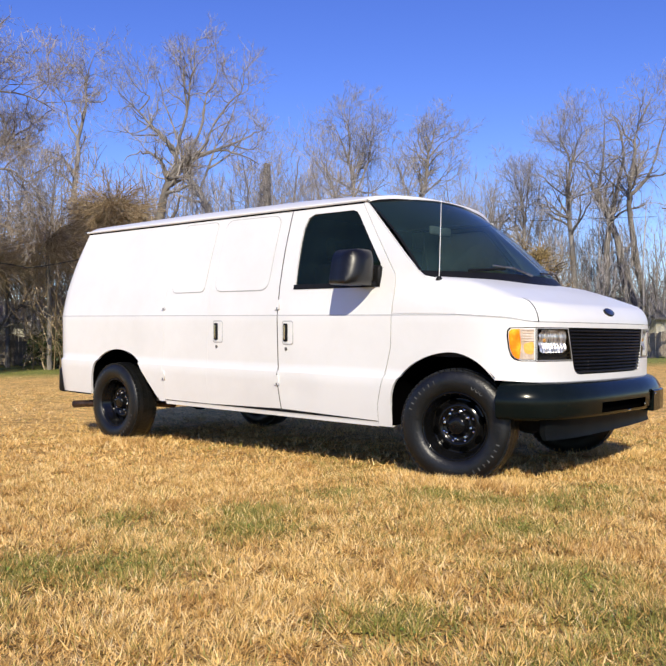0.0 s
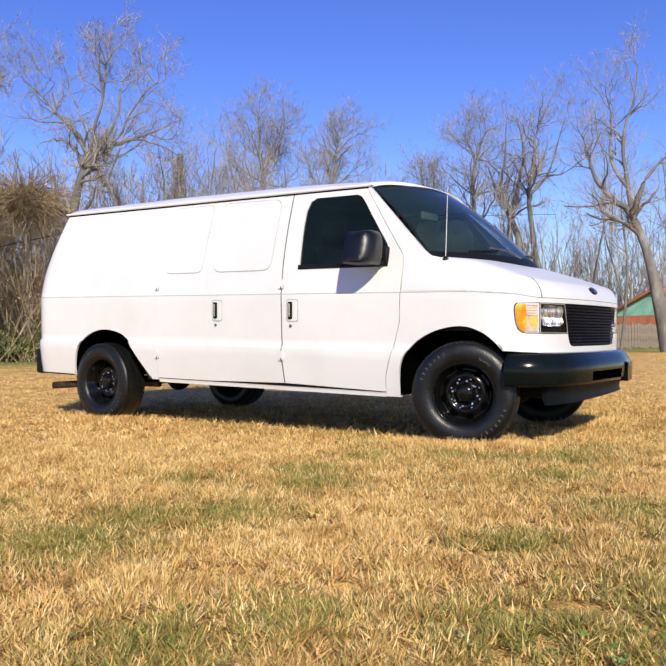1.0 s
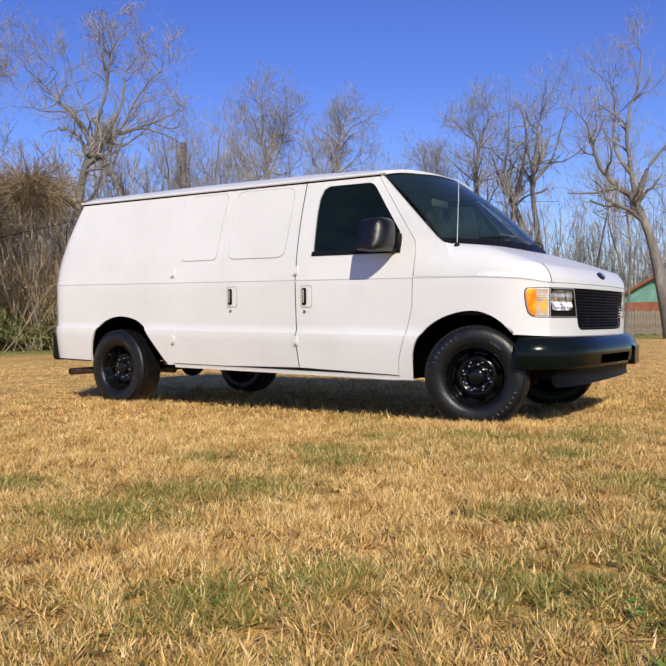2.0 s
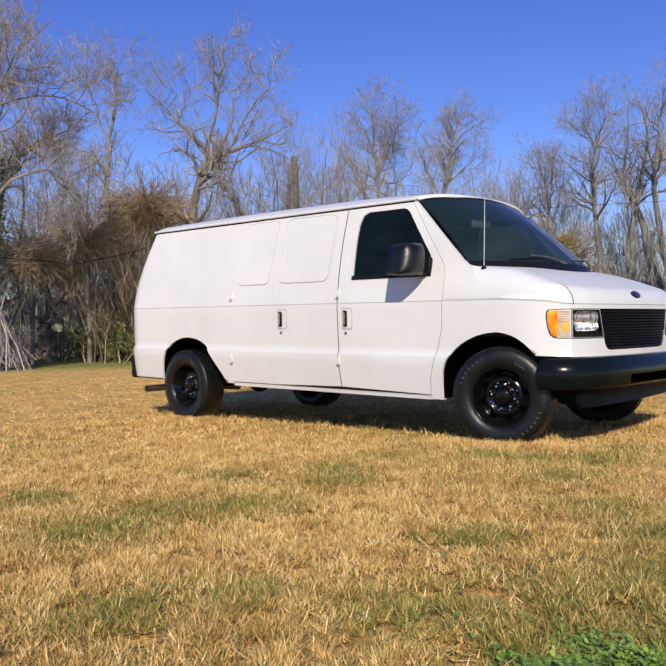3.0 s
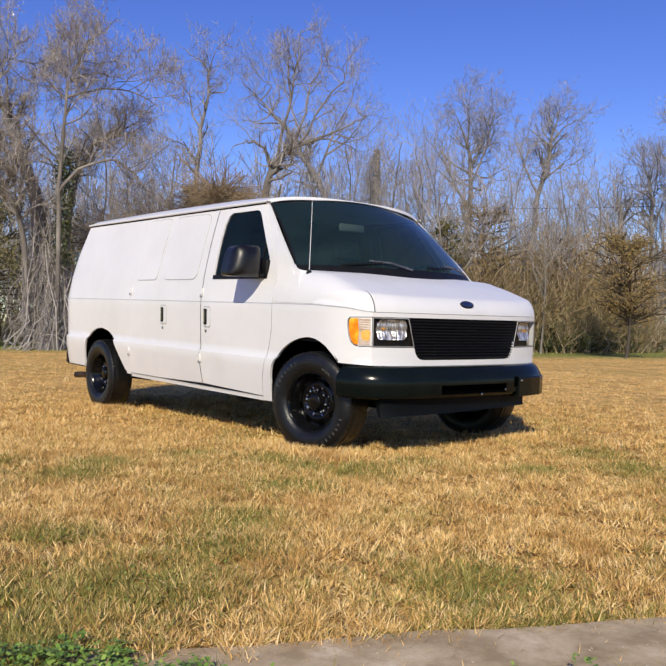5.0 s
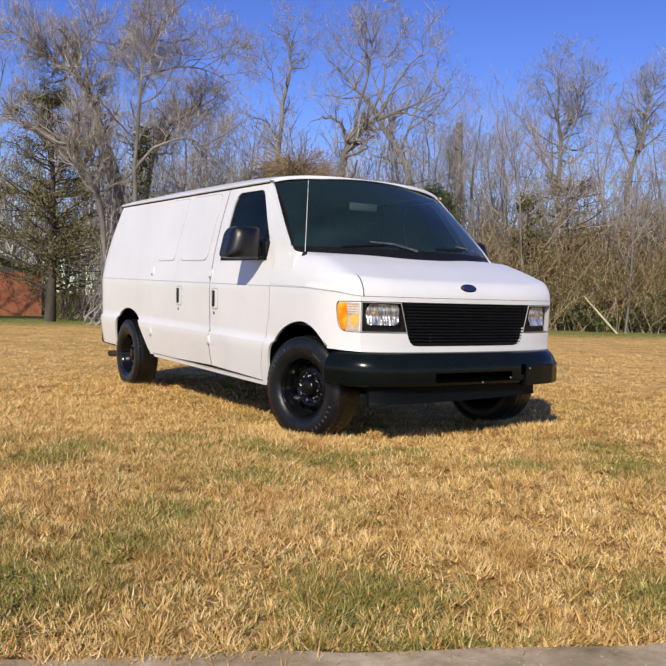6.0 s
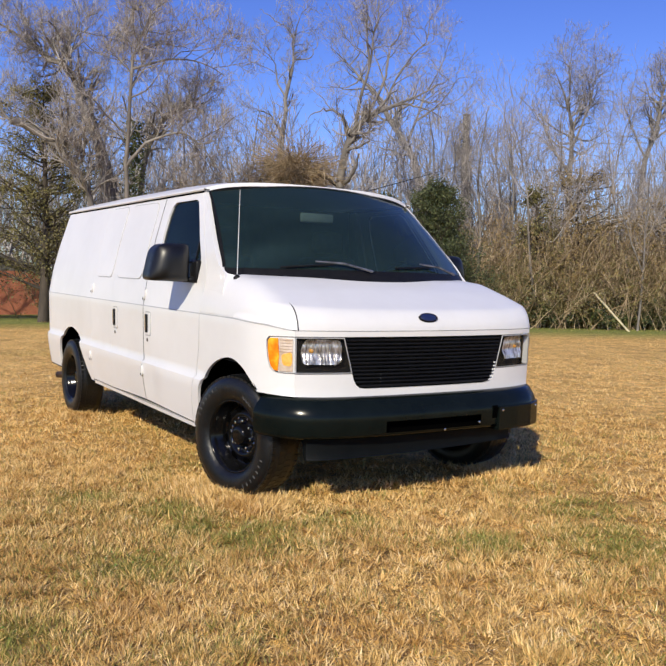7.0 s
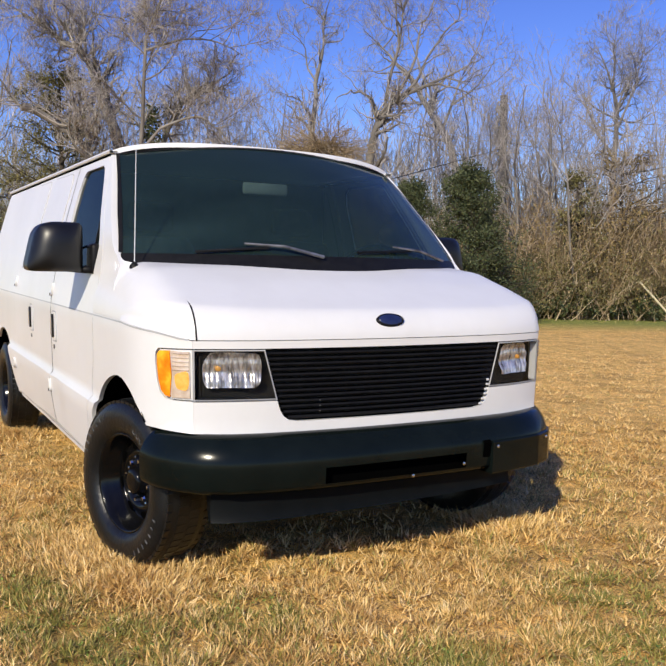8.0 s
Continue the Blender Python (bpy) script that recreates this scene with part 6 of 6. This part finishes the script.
# ---- fences and houses beyond the lawn ----
def fence(a, b, tall, label):
    a, b = Vector(a), Vector(b)
    d = b - a
    ob = thing("fence", label, "fence", at=(a.x, a.y, 0))
    turn = math.atan2(d.y, d.x)
    r = random.Random(int(a.x * 7))
    board = bmesh.new()
    box(board, (-0.068, -0.010, 0.06), (0.068, 0.010, tall))
    first = part("board", board, FENCING, ob)
    n = int(d.length / 0.15)
    for k in range(n):
        o = first if k == 0 else new("board", first.data)
        o.parent = ob
        o.matrix_basis = Matrix.Translation((math.cos(turn) * k * 0.15, math.sin(turn) * k * 0.15, r.uniform(-0.05, 0.04))) @ Matrix.Rotation(turn, 4, "Z") @ Matrix.Rotation(r.uniform(-0.015, 0.015), 4, "Y")
    post = None
    for k in range(int(d.length / 2.4) + 1):
        if post is None:
            bm = bmesh.new()
            box(bm, (-0.05, 0.05, -0.2), (0.05, 0.15, tall + 0.1))
            post = part("post", bm, FENCING, ob)
        o = post if k == 0 else new("post", post.data)
        o.parent = ob
        o.matrix_basis = Matrix.Translation((math.cos(turn) * k * 2.4, math.sin(turn) * k * 2.4, 0)) @ Matrix.Rotation(turn, 4, "Z")
    for z in (0.35, tall - 0.3):
        bm = bmesh.new()
        box(bm, (0, 0.012, z), (d.length, 0.05, z + 0.09))
        part("rail", bm, FENCING, ob).matrix_basis = Matrix.Rotation(turn, 4, "Z")
    return ob


fence((-31.8, 7.6), (-28.6, 14.5), 1.25, "weathered grey board fence among bare trees")
fence((-17.8, 34.0), (-6.5, 41.0), 1.3, "weathered grey board fence beyond the lawn")


def house(name, label, x, y, turn, wide, deep, tall, rise, wall_mat, roof_mat, gable_mat=None, windows=()):
    ob = thing(name, label, "house", at=(x, y, 0))
    m = Matrix.Rotation(radians(turn), 4, "Z")
    bm = bmesh.new()
    box(bm, (-wide / 2, 0, -0.1), (wide / 2, deep, tall), m)
    part("wall", bm, wall_mat, ob)
    for q in (0.0, deep - 0.2):
        bm = bmesh.new()
        vs = [bm.verts.new(m @ Vector(c)) for c in ((-wide / 2, q, tall + 0.003), (wide / 2, q, tall + 0.003), (0, q, tall + rise), (-wide / 2, q + 0.2, tall + 0.003), (wide / 2, q + 0.2, tall + 0.003), (0, q + 0.2, tall + rise))]
        for i in ((0, 1, 2), (5, 4, 3), (0, 2, 5, 3), (1, 4, 5, 2), (0, 3, 4, 1)):
            bm.faces.new([vs[k] for k in i])
        part("gable", bm, gable_mat or wall_mat, ob)
    bm = bmesh.new()
    over = 0.35
    for sgn in (-1, 1):
        p = [Vector((sgn * (wide / 2 + over), -over, tall - rise * over / (wide / 2) + 0.02)), Vector((0, -over, tall + rise + 0.02)), Vector((0, deep + over, tall + rise + 0.02)), Vector((sgn * (wide / 2 + over), deep + over, tall - rise * over / (wide / 2) + 0.02))]
        lo = [bm.verts.new(m @ c) for c in p]
        hi = [bm.verts.new(m @ (c + Vector((0, 0, 0.14)))) for c in p]
        bm.faces.new(lo)
        bm.faces.new(hi[::-1])
        for k in range(4):
            bm.faces.new((lo[k], lo[(k + 1) % 4], hi[(k + 1) % 4], hi[k]))
    bmesh.ops.recalc_face_normals(bm, faces=list(bm.faces))
    part("roof", bm, roof_mat, ob)
    for wx, wz, ww, wh in windows:
        bm = bmesh.new()
        for lo, hi in (((wx - ww / 2 - 0.06, -0.05, wz - 0.06), (wx + ww / 2 + 0.06, 0.0, wz)), ((wx - ww / 2 - 0.06, -0.05, wz + wh), (wx + ww / 2 + 0.06, 0.0, wz + wh + 0.06)), ((wx - ww / 2 - 0.06, -0.05, wz), (wx - ww / 2, 0.0, wz + wh)), ((wx + ww / 2, -0.05, wz), (wx + ww / 2 + 0.06, 0.0, wz + wh))):
            box(bm, lo, hi, m)
        win = part("window", bm, CREAM, ob)
        bm = bmesh.new()
        box(bm, (wx - ww / 2, -0.02, wz), (wx + ww / 2, -0.006, wz + wh), m)
        part("pane", bm, PLASTIC, win)
    return ob


house("brick_house", "low red brick house under a dark roof", -31.6, 0.75, 102, 9.0, 7.0, 1.8, 1.3, BRICK, ROOFING, ROOFING, ((1.2, 0.7, 1.1, 0.8), (-2.2, 0.7, 1.1, 0.8)))
house("cream_house", "cream sided bungalow behind the fence", -37.0, 20.3, 118, 8.0, 7.0, 2.0, 1.2, CREAM, ROOFING, None, ((1.5, 0.9, 1.0, 1.1), (-1.5, 0.9, 1.0, 1.1)))
house("teal_house", "teal gabled house with a brick base and red roof edge", -10.2, 46.5, -16, 6.5, 7.0, 1.9, 1.5, BRICK, BRICK, TEAL, ((1.2, 0.7, 0.9, 0.8),))
house("cream_house", "cream bungalow with a dark roof beyond the fence", -19.6, 46.5, -24, 8.0, 7.0, 2.2, 1.3, CREAM, ROOFING, None, ((1.5, 0.8, 1.0, 1.1), (-1.5, 0.8, 1.0, 1.1)))


# ---- grass ----
def near_green(p):
    g = np.zeros(len(p))
    for gx, gy, gr in GREEN:
        g = np.maximum(g, np.exp(-((p[:, 0] - gx) ** 2 + (p[:, 1] - gy) ** 2) / gr ** 2))
    side = (p[:, 0] - EDGE_A.x) * EDGE_N.x + (p[:, 1] - EDGE_A.y) * EDGE_N.y
    return np.maximum(g, 0.9 * (side > 0.44)), side


def wave(p, f, seed):
    return np.array([noise.noise((x * f, y * f, seed)) for x, y in p])


def blades(rng, p, tall, wide, lean, off):
    """Grass blades rooted at p that lean out of their tuft."""
    n = len(p)
    a = rng.uniform(0, 2 * np.pi, n)
    side = np.stack([np.cos(a), np.sin(a), np.zeros(n)], 1)
    b = rng.uniform(0, 2 * np.pi, n)
    away = unit(unit(np.concatenate([off, np.zeros((n, 1))], 1)) * 0.8 + np.stack([np.cos(b), np.sin(b), np.zeros(n)], 1))
    h = tall * rng.uniform(0.45, 1.25, n)
    ln = (0.25 + np.abs(rng.normal(0, lean, n))) * h
    w = wide * rng.uniform(0.6, 1.3, n)
    root = np.concatenate([p, np.array([ground_height(x, y) for x, y in p]).reshape(-1, 1) + 0.012], 1)
    tip = root + away * ln[:, None] + np.array([0, 0, 1.0]) * (h / (1 + 0.35 * (ln / h) ** 2))[:, None]
    V = np.stack([root - side * w[:, None], root + side * w[:, None], tip], 1).reshape(-1, 3)
    return V, np.arange(3 * n).reshape(n, 3)


TYRES = ((0.05, -1.03), (-0.12, -1.06), (0.22, -0.95), (0.28, 0.85), (-3.48, -1.0), (-3.3, -0.98))


def lawn():
    rng = np.random.default_rng(101)
    dry, green, dead = [], [], []
    # nearest first: stretches of the lawn round the edging strip and the van's nose, then outwards
    zones = ((1.4, -3.5, 2.0, 480000, 0.037, 0.0028, 0.95, 260), (1.7, -1.5, 2.2, 390000, 0.037, 0.0031, 0.95, 230), (-0.7, -3.1, 1.9, 330000, 0.037, 0.003, 0.95, 230), (0.2, -1.0, 4.8, 380000, 0.040, 0.0038, 1.2, 150), (-3.0, 1.0, 9.0, 240000, 0.028, 0.0048, 1.5, 90), (-9.0, 12.0, 22.0, 170000, 0.024, 0.0075, 1.5, 40))
    for i, (cx, cy, r, n, tall, wide, lean, tufts) in enumerate(zones):
        m = int(tufts * math.pi * r * r)
        q = rng.uniform(0, 1, m) ** 0.5 * r * (1 + rng.normal(0, 0.09, m))
        a = rng.uniform(0, 2 * np.pi, m)
        heart = np.stack([cx + q * np.cos(a), cy + q * np.sin(a)], 1)[rng.integers(0, m, n)]
        off = rng.normal(0, 0.42 / math.sqrt(tufts), (n, 2))
        p = heart + off
        g, side = near_green(p)
        heap = np.hypot(p[:, 0] - 2.42, p[:, 1] + 4.05)
        lush = np.hypot(p[:, 0] - 2.02, p[:, 1] + 3.75)
        g = np.maximum(g, np.maximum(0.95 * np.exp(-(heap / 0.62) ** 4), 0.85 * np.exp(-(lush / 0.5) ** 3)))
        ragged = 0.045 * np.sin(p[:, 0] * 11 + p[:, 1] * 7) + 0.05 * np.sin(p[:, 1] * 23 + 2 + 2 * np.sin(p[:, 0] * 9))
        spill = 0.22 * np.exp(-((p[:, 0] - 2.5) ** 2 + (p[:, 1] + 3.75) ** 2) / 0.28 ** 2)
        keep = (side < ragged + spill + rng.normal(0, 0.03, n)) | (rng.uniform(0, 1, n) < 0.02) | (side > 0.45) | (heap < 0.42 + 2 * ragged)
        under = (p[:, 0] > -4.3) & (p[:, 0] < 0.35) & (np.abs(p[:, 1]) < 0.8)
        keep &= ~(under & (rng.uniform(0, 1, n) < 0.6))
        for zx, zy, zr in [(z[0], z[1], z[2]) for z in zones[:i]]:
            inside = np.clip((1.1 - np.hypot(p[:, 0] - zx, p[:, 1] - zy) / zr) / 0.2, 0, 1)
            keep &= rng.uniform(0, 1, n) > 0.85 * inside
        swell = np.sin(p[:, 0] * 9.1 + 1.7 * np.sin(p[:, 1] * 5.3)) * np.sin(p[:, 1] * 8.3 + 1.9 * np.sin(p[:, 0] * 6.1))
        clump = 0.5 * np.sin(p[:, 0] * 41 + 2.1 * np.sin(p[:, 1] * 23)) * np.sin(p[:, 1] * 37 + 2.3 * np.sin(p[:, 0] * 19)) + 0.5 * np.sin(p[:, 0] * 97 + 2.4 * np.sin(p[:, 1] * 53)) * np.sin(p[:, 1] * 91 + 2.2 * np.sin(p[:, 0] * 47))
        keep &= rng.uniform(0, 1, n) < 0.72 + 0.12 * swell + 0.52 * clump
        belt = np.maximum((p[:, 0] + 18.6) * 0.94 - (p[:, 1] - 22) * 0.33, (p[:, 0] + 26) * 0.88 - (p[:, 1] - 8) * 0.48)
        far_g = (np.sin(p[:, 0] * 0.9 + 2 * np.sin(p[:, 1] * 0.7)) * np.sin(p[:, 1] * 1.1 + 1.4 * np.sin(p[:, 0] * 0.53)) > 0.72) * 0.35
        is_green = rng.uniform(0, 1, n) < np.maximum(g * 0.8, np.maximum(far_g * 0.6 + 0.8 * np.clip((9.5 - belt) / 4.0, 0, 1) * (i > 3), 0.05 + 0.5 * np.clip(wave(p, 1.9, 5) - 0.2, 0, 1)))
        # more of the dark thatch in the gaps, for their shade
        matted = ~is_green & (rng.uniform(0, 1, n) < np.clip(0.3 - 0.35 * clump, 0.05, 0.75)) & (i < 4)
        for sel, bag in ((keep & ~is_green & ~matted, dry), (keep & is_green, green), (keep & matted, dead)):
            ht = tall * (0.86 + 0.2 * swell[sel] + 0.75 * clump[sel]) * (0.62 if bag is dead else 1.0) * np.where(bag is green, 1.0 + 0.9 * np.exp(-((side[sel] - 0.5) / 0.5) ** 2), 1.0)
            bag.append(blades(rng, p[sel], ht, wide * (1.5 if bag is dead else 1.0), lean * (1.5 if bag is dead else 1.0), off[sel]))
    # longer tufts that the mower left round the tyres
    for wx, wy in TYRES:
        off = rng.normal(0, 1, (2600, 2)) * np.array([0.17, 0.10])
        dry.append(blades(rng, np.array([wx, wy]) + off, np.full(2600, 0.062) * rng.uniform(0.6, 1.15, 2600), 0.0042, 0.9, off))
    along = rng.uniform(-4.0, 3.0, 15000)
    over = rng.normal(-0.02, 0.035, 15000) + 0.03 * np.sin(along * 13 + 2 * np.sin(along * 5))
    p = np.stack([EDGE_A.x + EDGE_D.x * along + EDGE_N.x * over, EDGE_A.y + EDGE_D.y * along + EDGE_N.y * over], 1)
    off = np.tile(np.array([[EDGE_N.x, EDGE_N.y]]), (15000, 1)) + rng.normal(0, 0.5, (15000, 2))
    pale = rng.uniform(0, 1, 15000) < 0.62 + 0.3 * np.sin(along * 4.1)
    dry.append(blades(rng, p[pale], np.full(pale.sum(), 0.045), 0.003, 1.1, off[pale]))
    green.append(blades(rng, p[~pale], np.full((~pale).sum(), 0.045), 0.003, 1.1, off[~pale]))
    for bag in (dry, green):
        for V, F in bag[4:6]:
            V[:, 2] += 0.01
    for name, bag, mat, label in (("thatch", dead, THATCH_SHADE, "brown matted thatch, dark also for the shade between tufts"), ("dry_grass", dry, STRAW, "short dormant tan grass, matted and uneven"), ("green_grass", green, OLDGREEN, "scattered green blades in the dormant lawn")):
        vs, fs, base = [], [], 0
        for V, F in bag:
            vs.append(V)
            fs.append(F + base)
            base += len(V)
        tagged(arrays(name, np.concatenate(vs), np.concatenate(fs), mat), label, "grass", kind="stuff")
    along, over = rng.uniform(-3.5, 3.0, 700), rng.uniform(0.03, 0.43, 700)
    p = np.stack([EDGE_A.x + EDGE_D.x * along + EDGE_N.x * over, EDGE_A.y + EDGE_D.y * along + EDGE_N.y * over, np.full(700, 0.0505)], 1)
    a, r = rng.uniform(0, 6.28, 700), rng.uniform(0.0015, 0.006, 700)
    ring = np.stack([p + np.stack([r * np.cos(a + j * 1.57), r * 0.6 * np.sin(a + j * 1.57), np.zeros(700)], 1) for j in range(4)] + [p + np.stack([0 * r, 0 * r, r * 0.5], 1)], 1)
    base = np.arange(700)[:, None] * 5
    tagged(arrays("grit", ring.reshape(-1, 3), np.concatenate([base + np.array([[j, (j + 1) % 4, 4]]) for j in range(4)]), STICK), "pale grit and leaf crumbs on the concrete strip", "grit", kind="stuff")
    # clover: three rounded leaflets on a stalk; it has grown over the strip at one end
    m = 120000
    along, across = rng.uniform(-1.2, 1.5, m), rng.uniform(-0.75, 1.15, m)
    cand = np.stack([EDGE_A.x + EDGE_D.x * along + EDGE_N.x * across, EDGE_A.y + EDGE_D.y * along + EDGE_N.y * across], 1)
    fringe = 0.05 * np.sin(cand[:, 0] * 9 + 1) * np.sin(cand[:, 1] * 13) + 0.04 * np.sin(cand[:, 1] * 31 + cand[:, 0] * 17) + rng.normal(0, 0.035, m)
    front = np.interp(along, [-1.06, -0.97, -0.82, -0.66, -0.55, -0.43, -0.26, -0.02, 0.2, 0.37, 0.6, 1.5], [0.12, -0.12, -0.16, -0.08, 0.12, 0.22, 0.28, 0.29, 0.33, 0.43, 0.48, 0.5]) + fringe
    dense = (along > -1.04 + 0.9 * np.clip(0.02 - across, 0, 0.4) + 2.2 * fringe) & ((across > front) | ((across > front - 0.3) & (along < 0.0) & (rng.uniform(0, 1, m) < 0.2)))
    dense &= (across < 0.92 + 0.16 * np.sin(along * 3.1 + 0.6) + 2.5 * fringe) & (along < 1.28 - 0.25 * (across - 0.6) ** 2 + 2.5 * fringe) & (along > -1.04 + 0.3 * np.clip(across - 0.7, 0, 1) + fringe)
    wide = rng.uniform((-1.0, -5.0), (3.0, 0.6), (40000, 2))
    g, side = near_green(wide)
    wide = wide[(rng.uniform(0, 1, 40000) < 0.4 * g ** 4) & (side < 0.02)]
    cand = np.concatenate([cand[dense], wide])
    n = len(cand)
    top = np.concatenate([cand, (rng.uniform(0.02, 0.065, n) * (1 + 0.35 * np.sin(cand[:, 0] * 14 + 2 * np.sin(cand[:, 1] * 9)) * np.sin(cand[:, 1] * 12)))[:, None]], 1)
    over = (cand[:, 0] - EDGE_A.x) * EDGE_N.x + (cand[:, 1] - EDGE_A.y) * EDGE_N.y
    top[:, 2] += 0.036 * np.clip((over + 0.04) / 0.06, 0, 1)
    vs, fs = [], []
    for j in range(3):
        a = rng.uniform(0, 0.5, n) + j * 2.1 + np.arange(n)
        u = np.stack([np.cos(a), np.sin(a), rng.normal(0.15, 0.3, n)], 1)
        w = np.stack([-np.sin(a), np.cos(a), rng.normal(0, 0.3, n)], 1)
        s = rng.uniform(0.004, 0.0092, (n, 1)) * np.where(np.arange(n) < n - len(wide), 1.0, 0.62)[:, None]
        vs.append(np.stack([top, top + u * s * 1.15 - w * s * 0.85, top + u * s * 1.8, top + u * s * 1.15 + w * s * 0.85], 1).reshape(-1, 3))
        fs.append(np.arange(4 * n).reshape(n, 4) + j * 4 * n)
    tagged(arrays("clover", np.concatenate(vs), np.concatenate(fs), CLOVER), "bright green clover and weeds along the concrete strip", "clover", kind="stuff")


lawn()
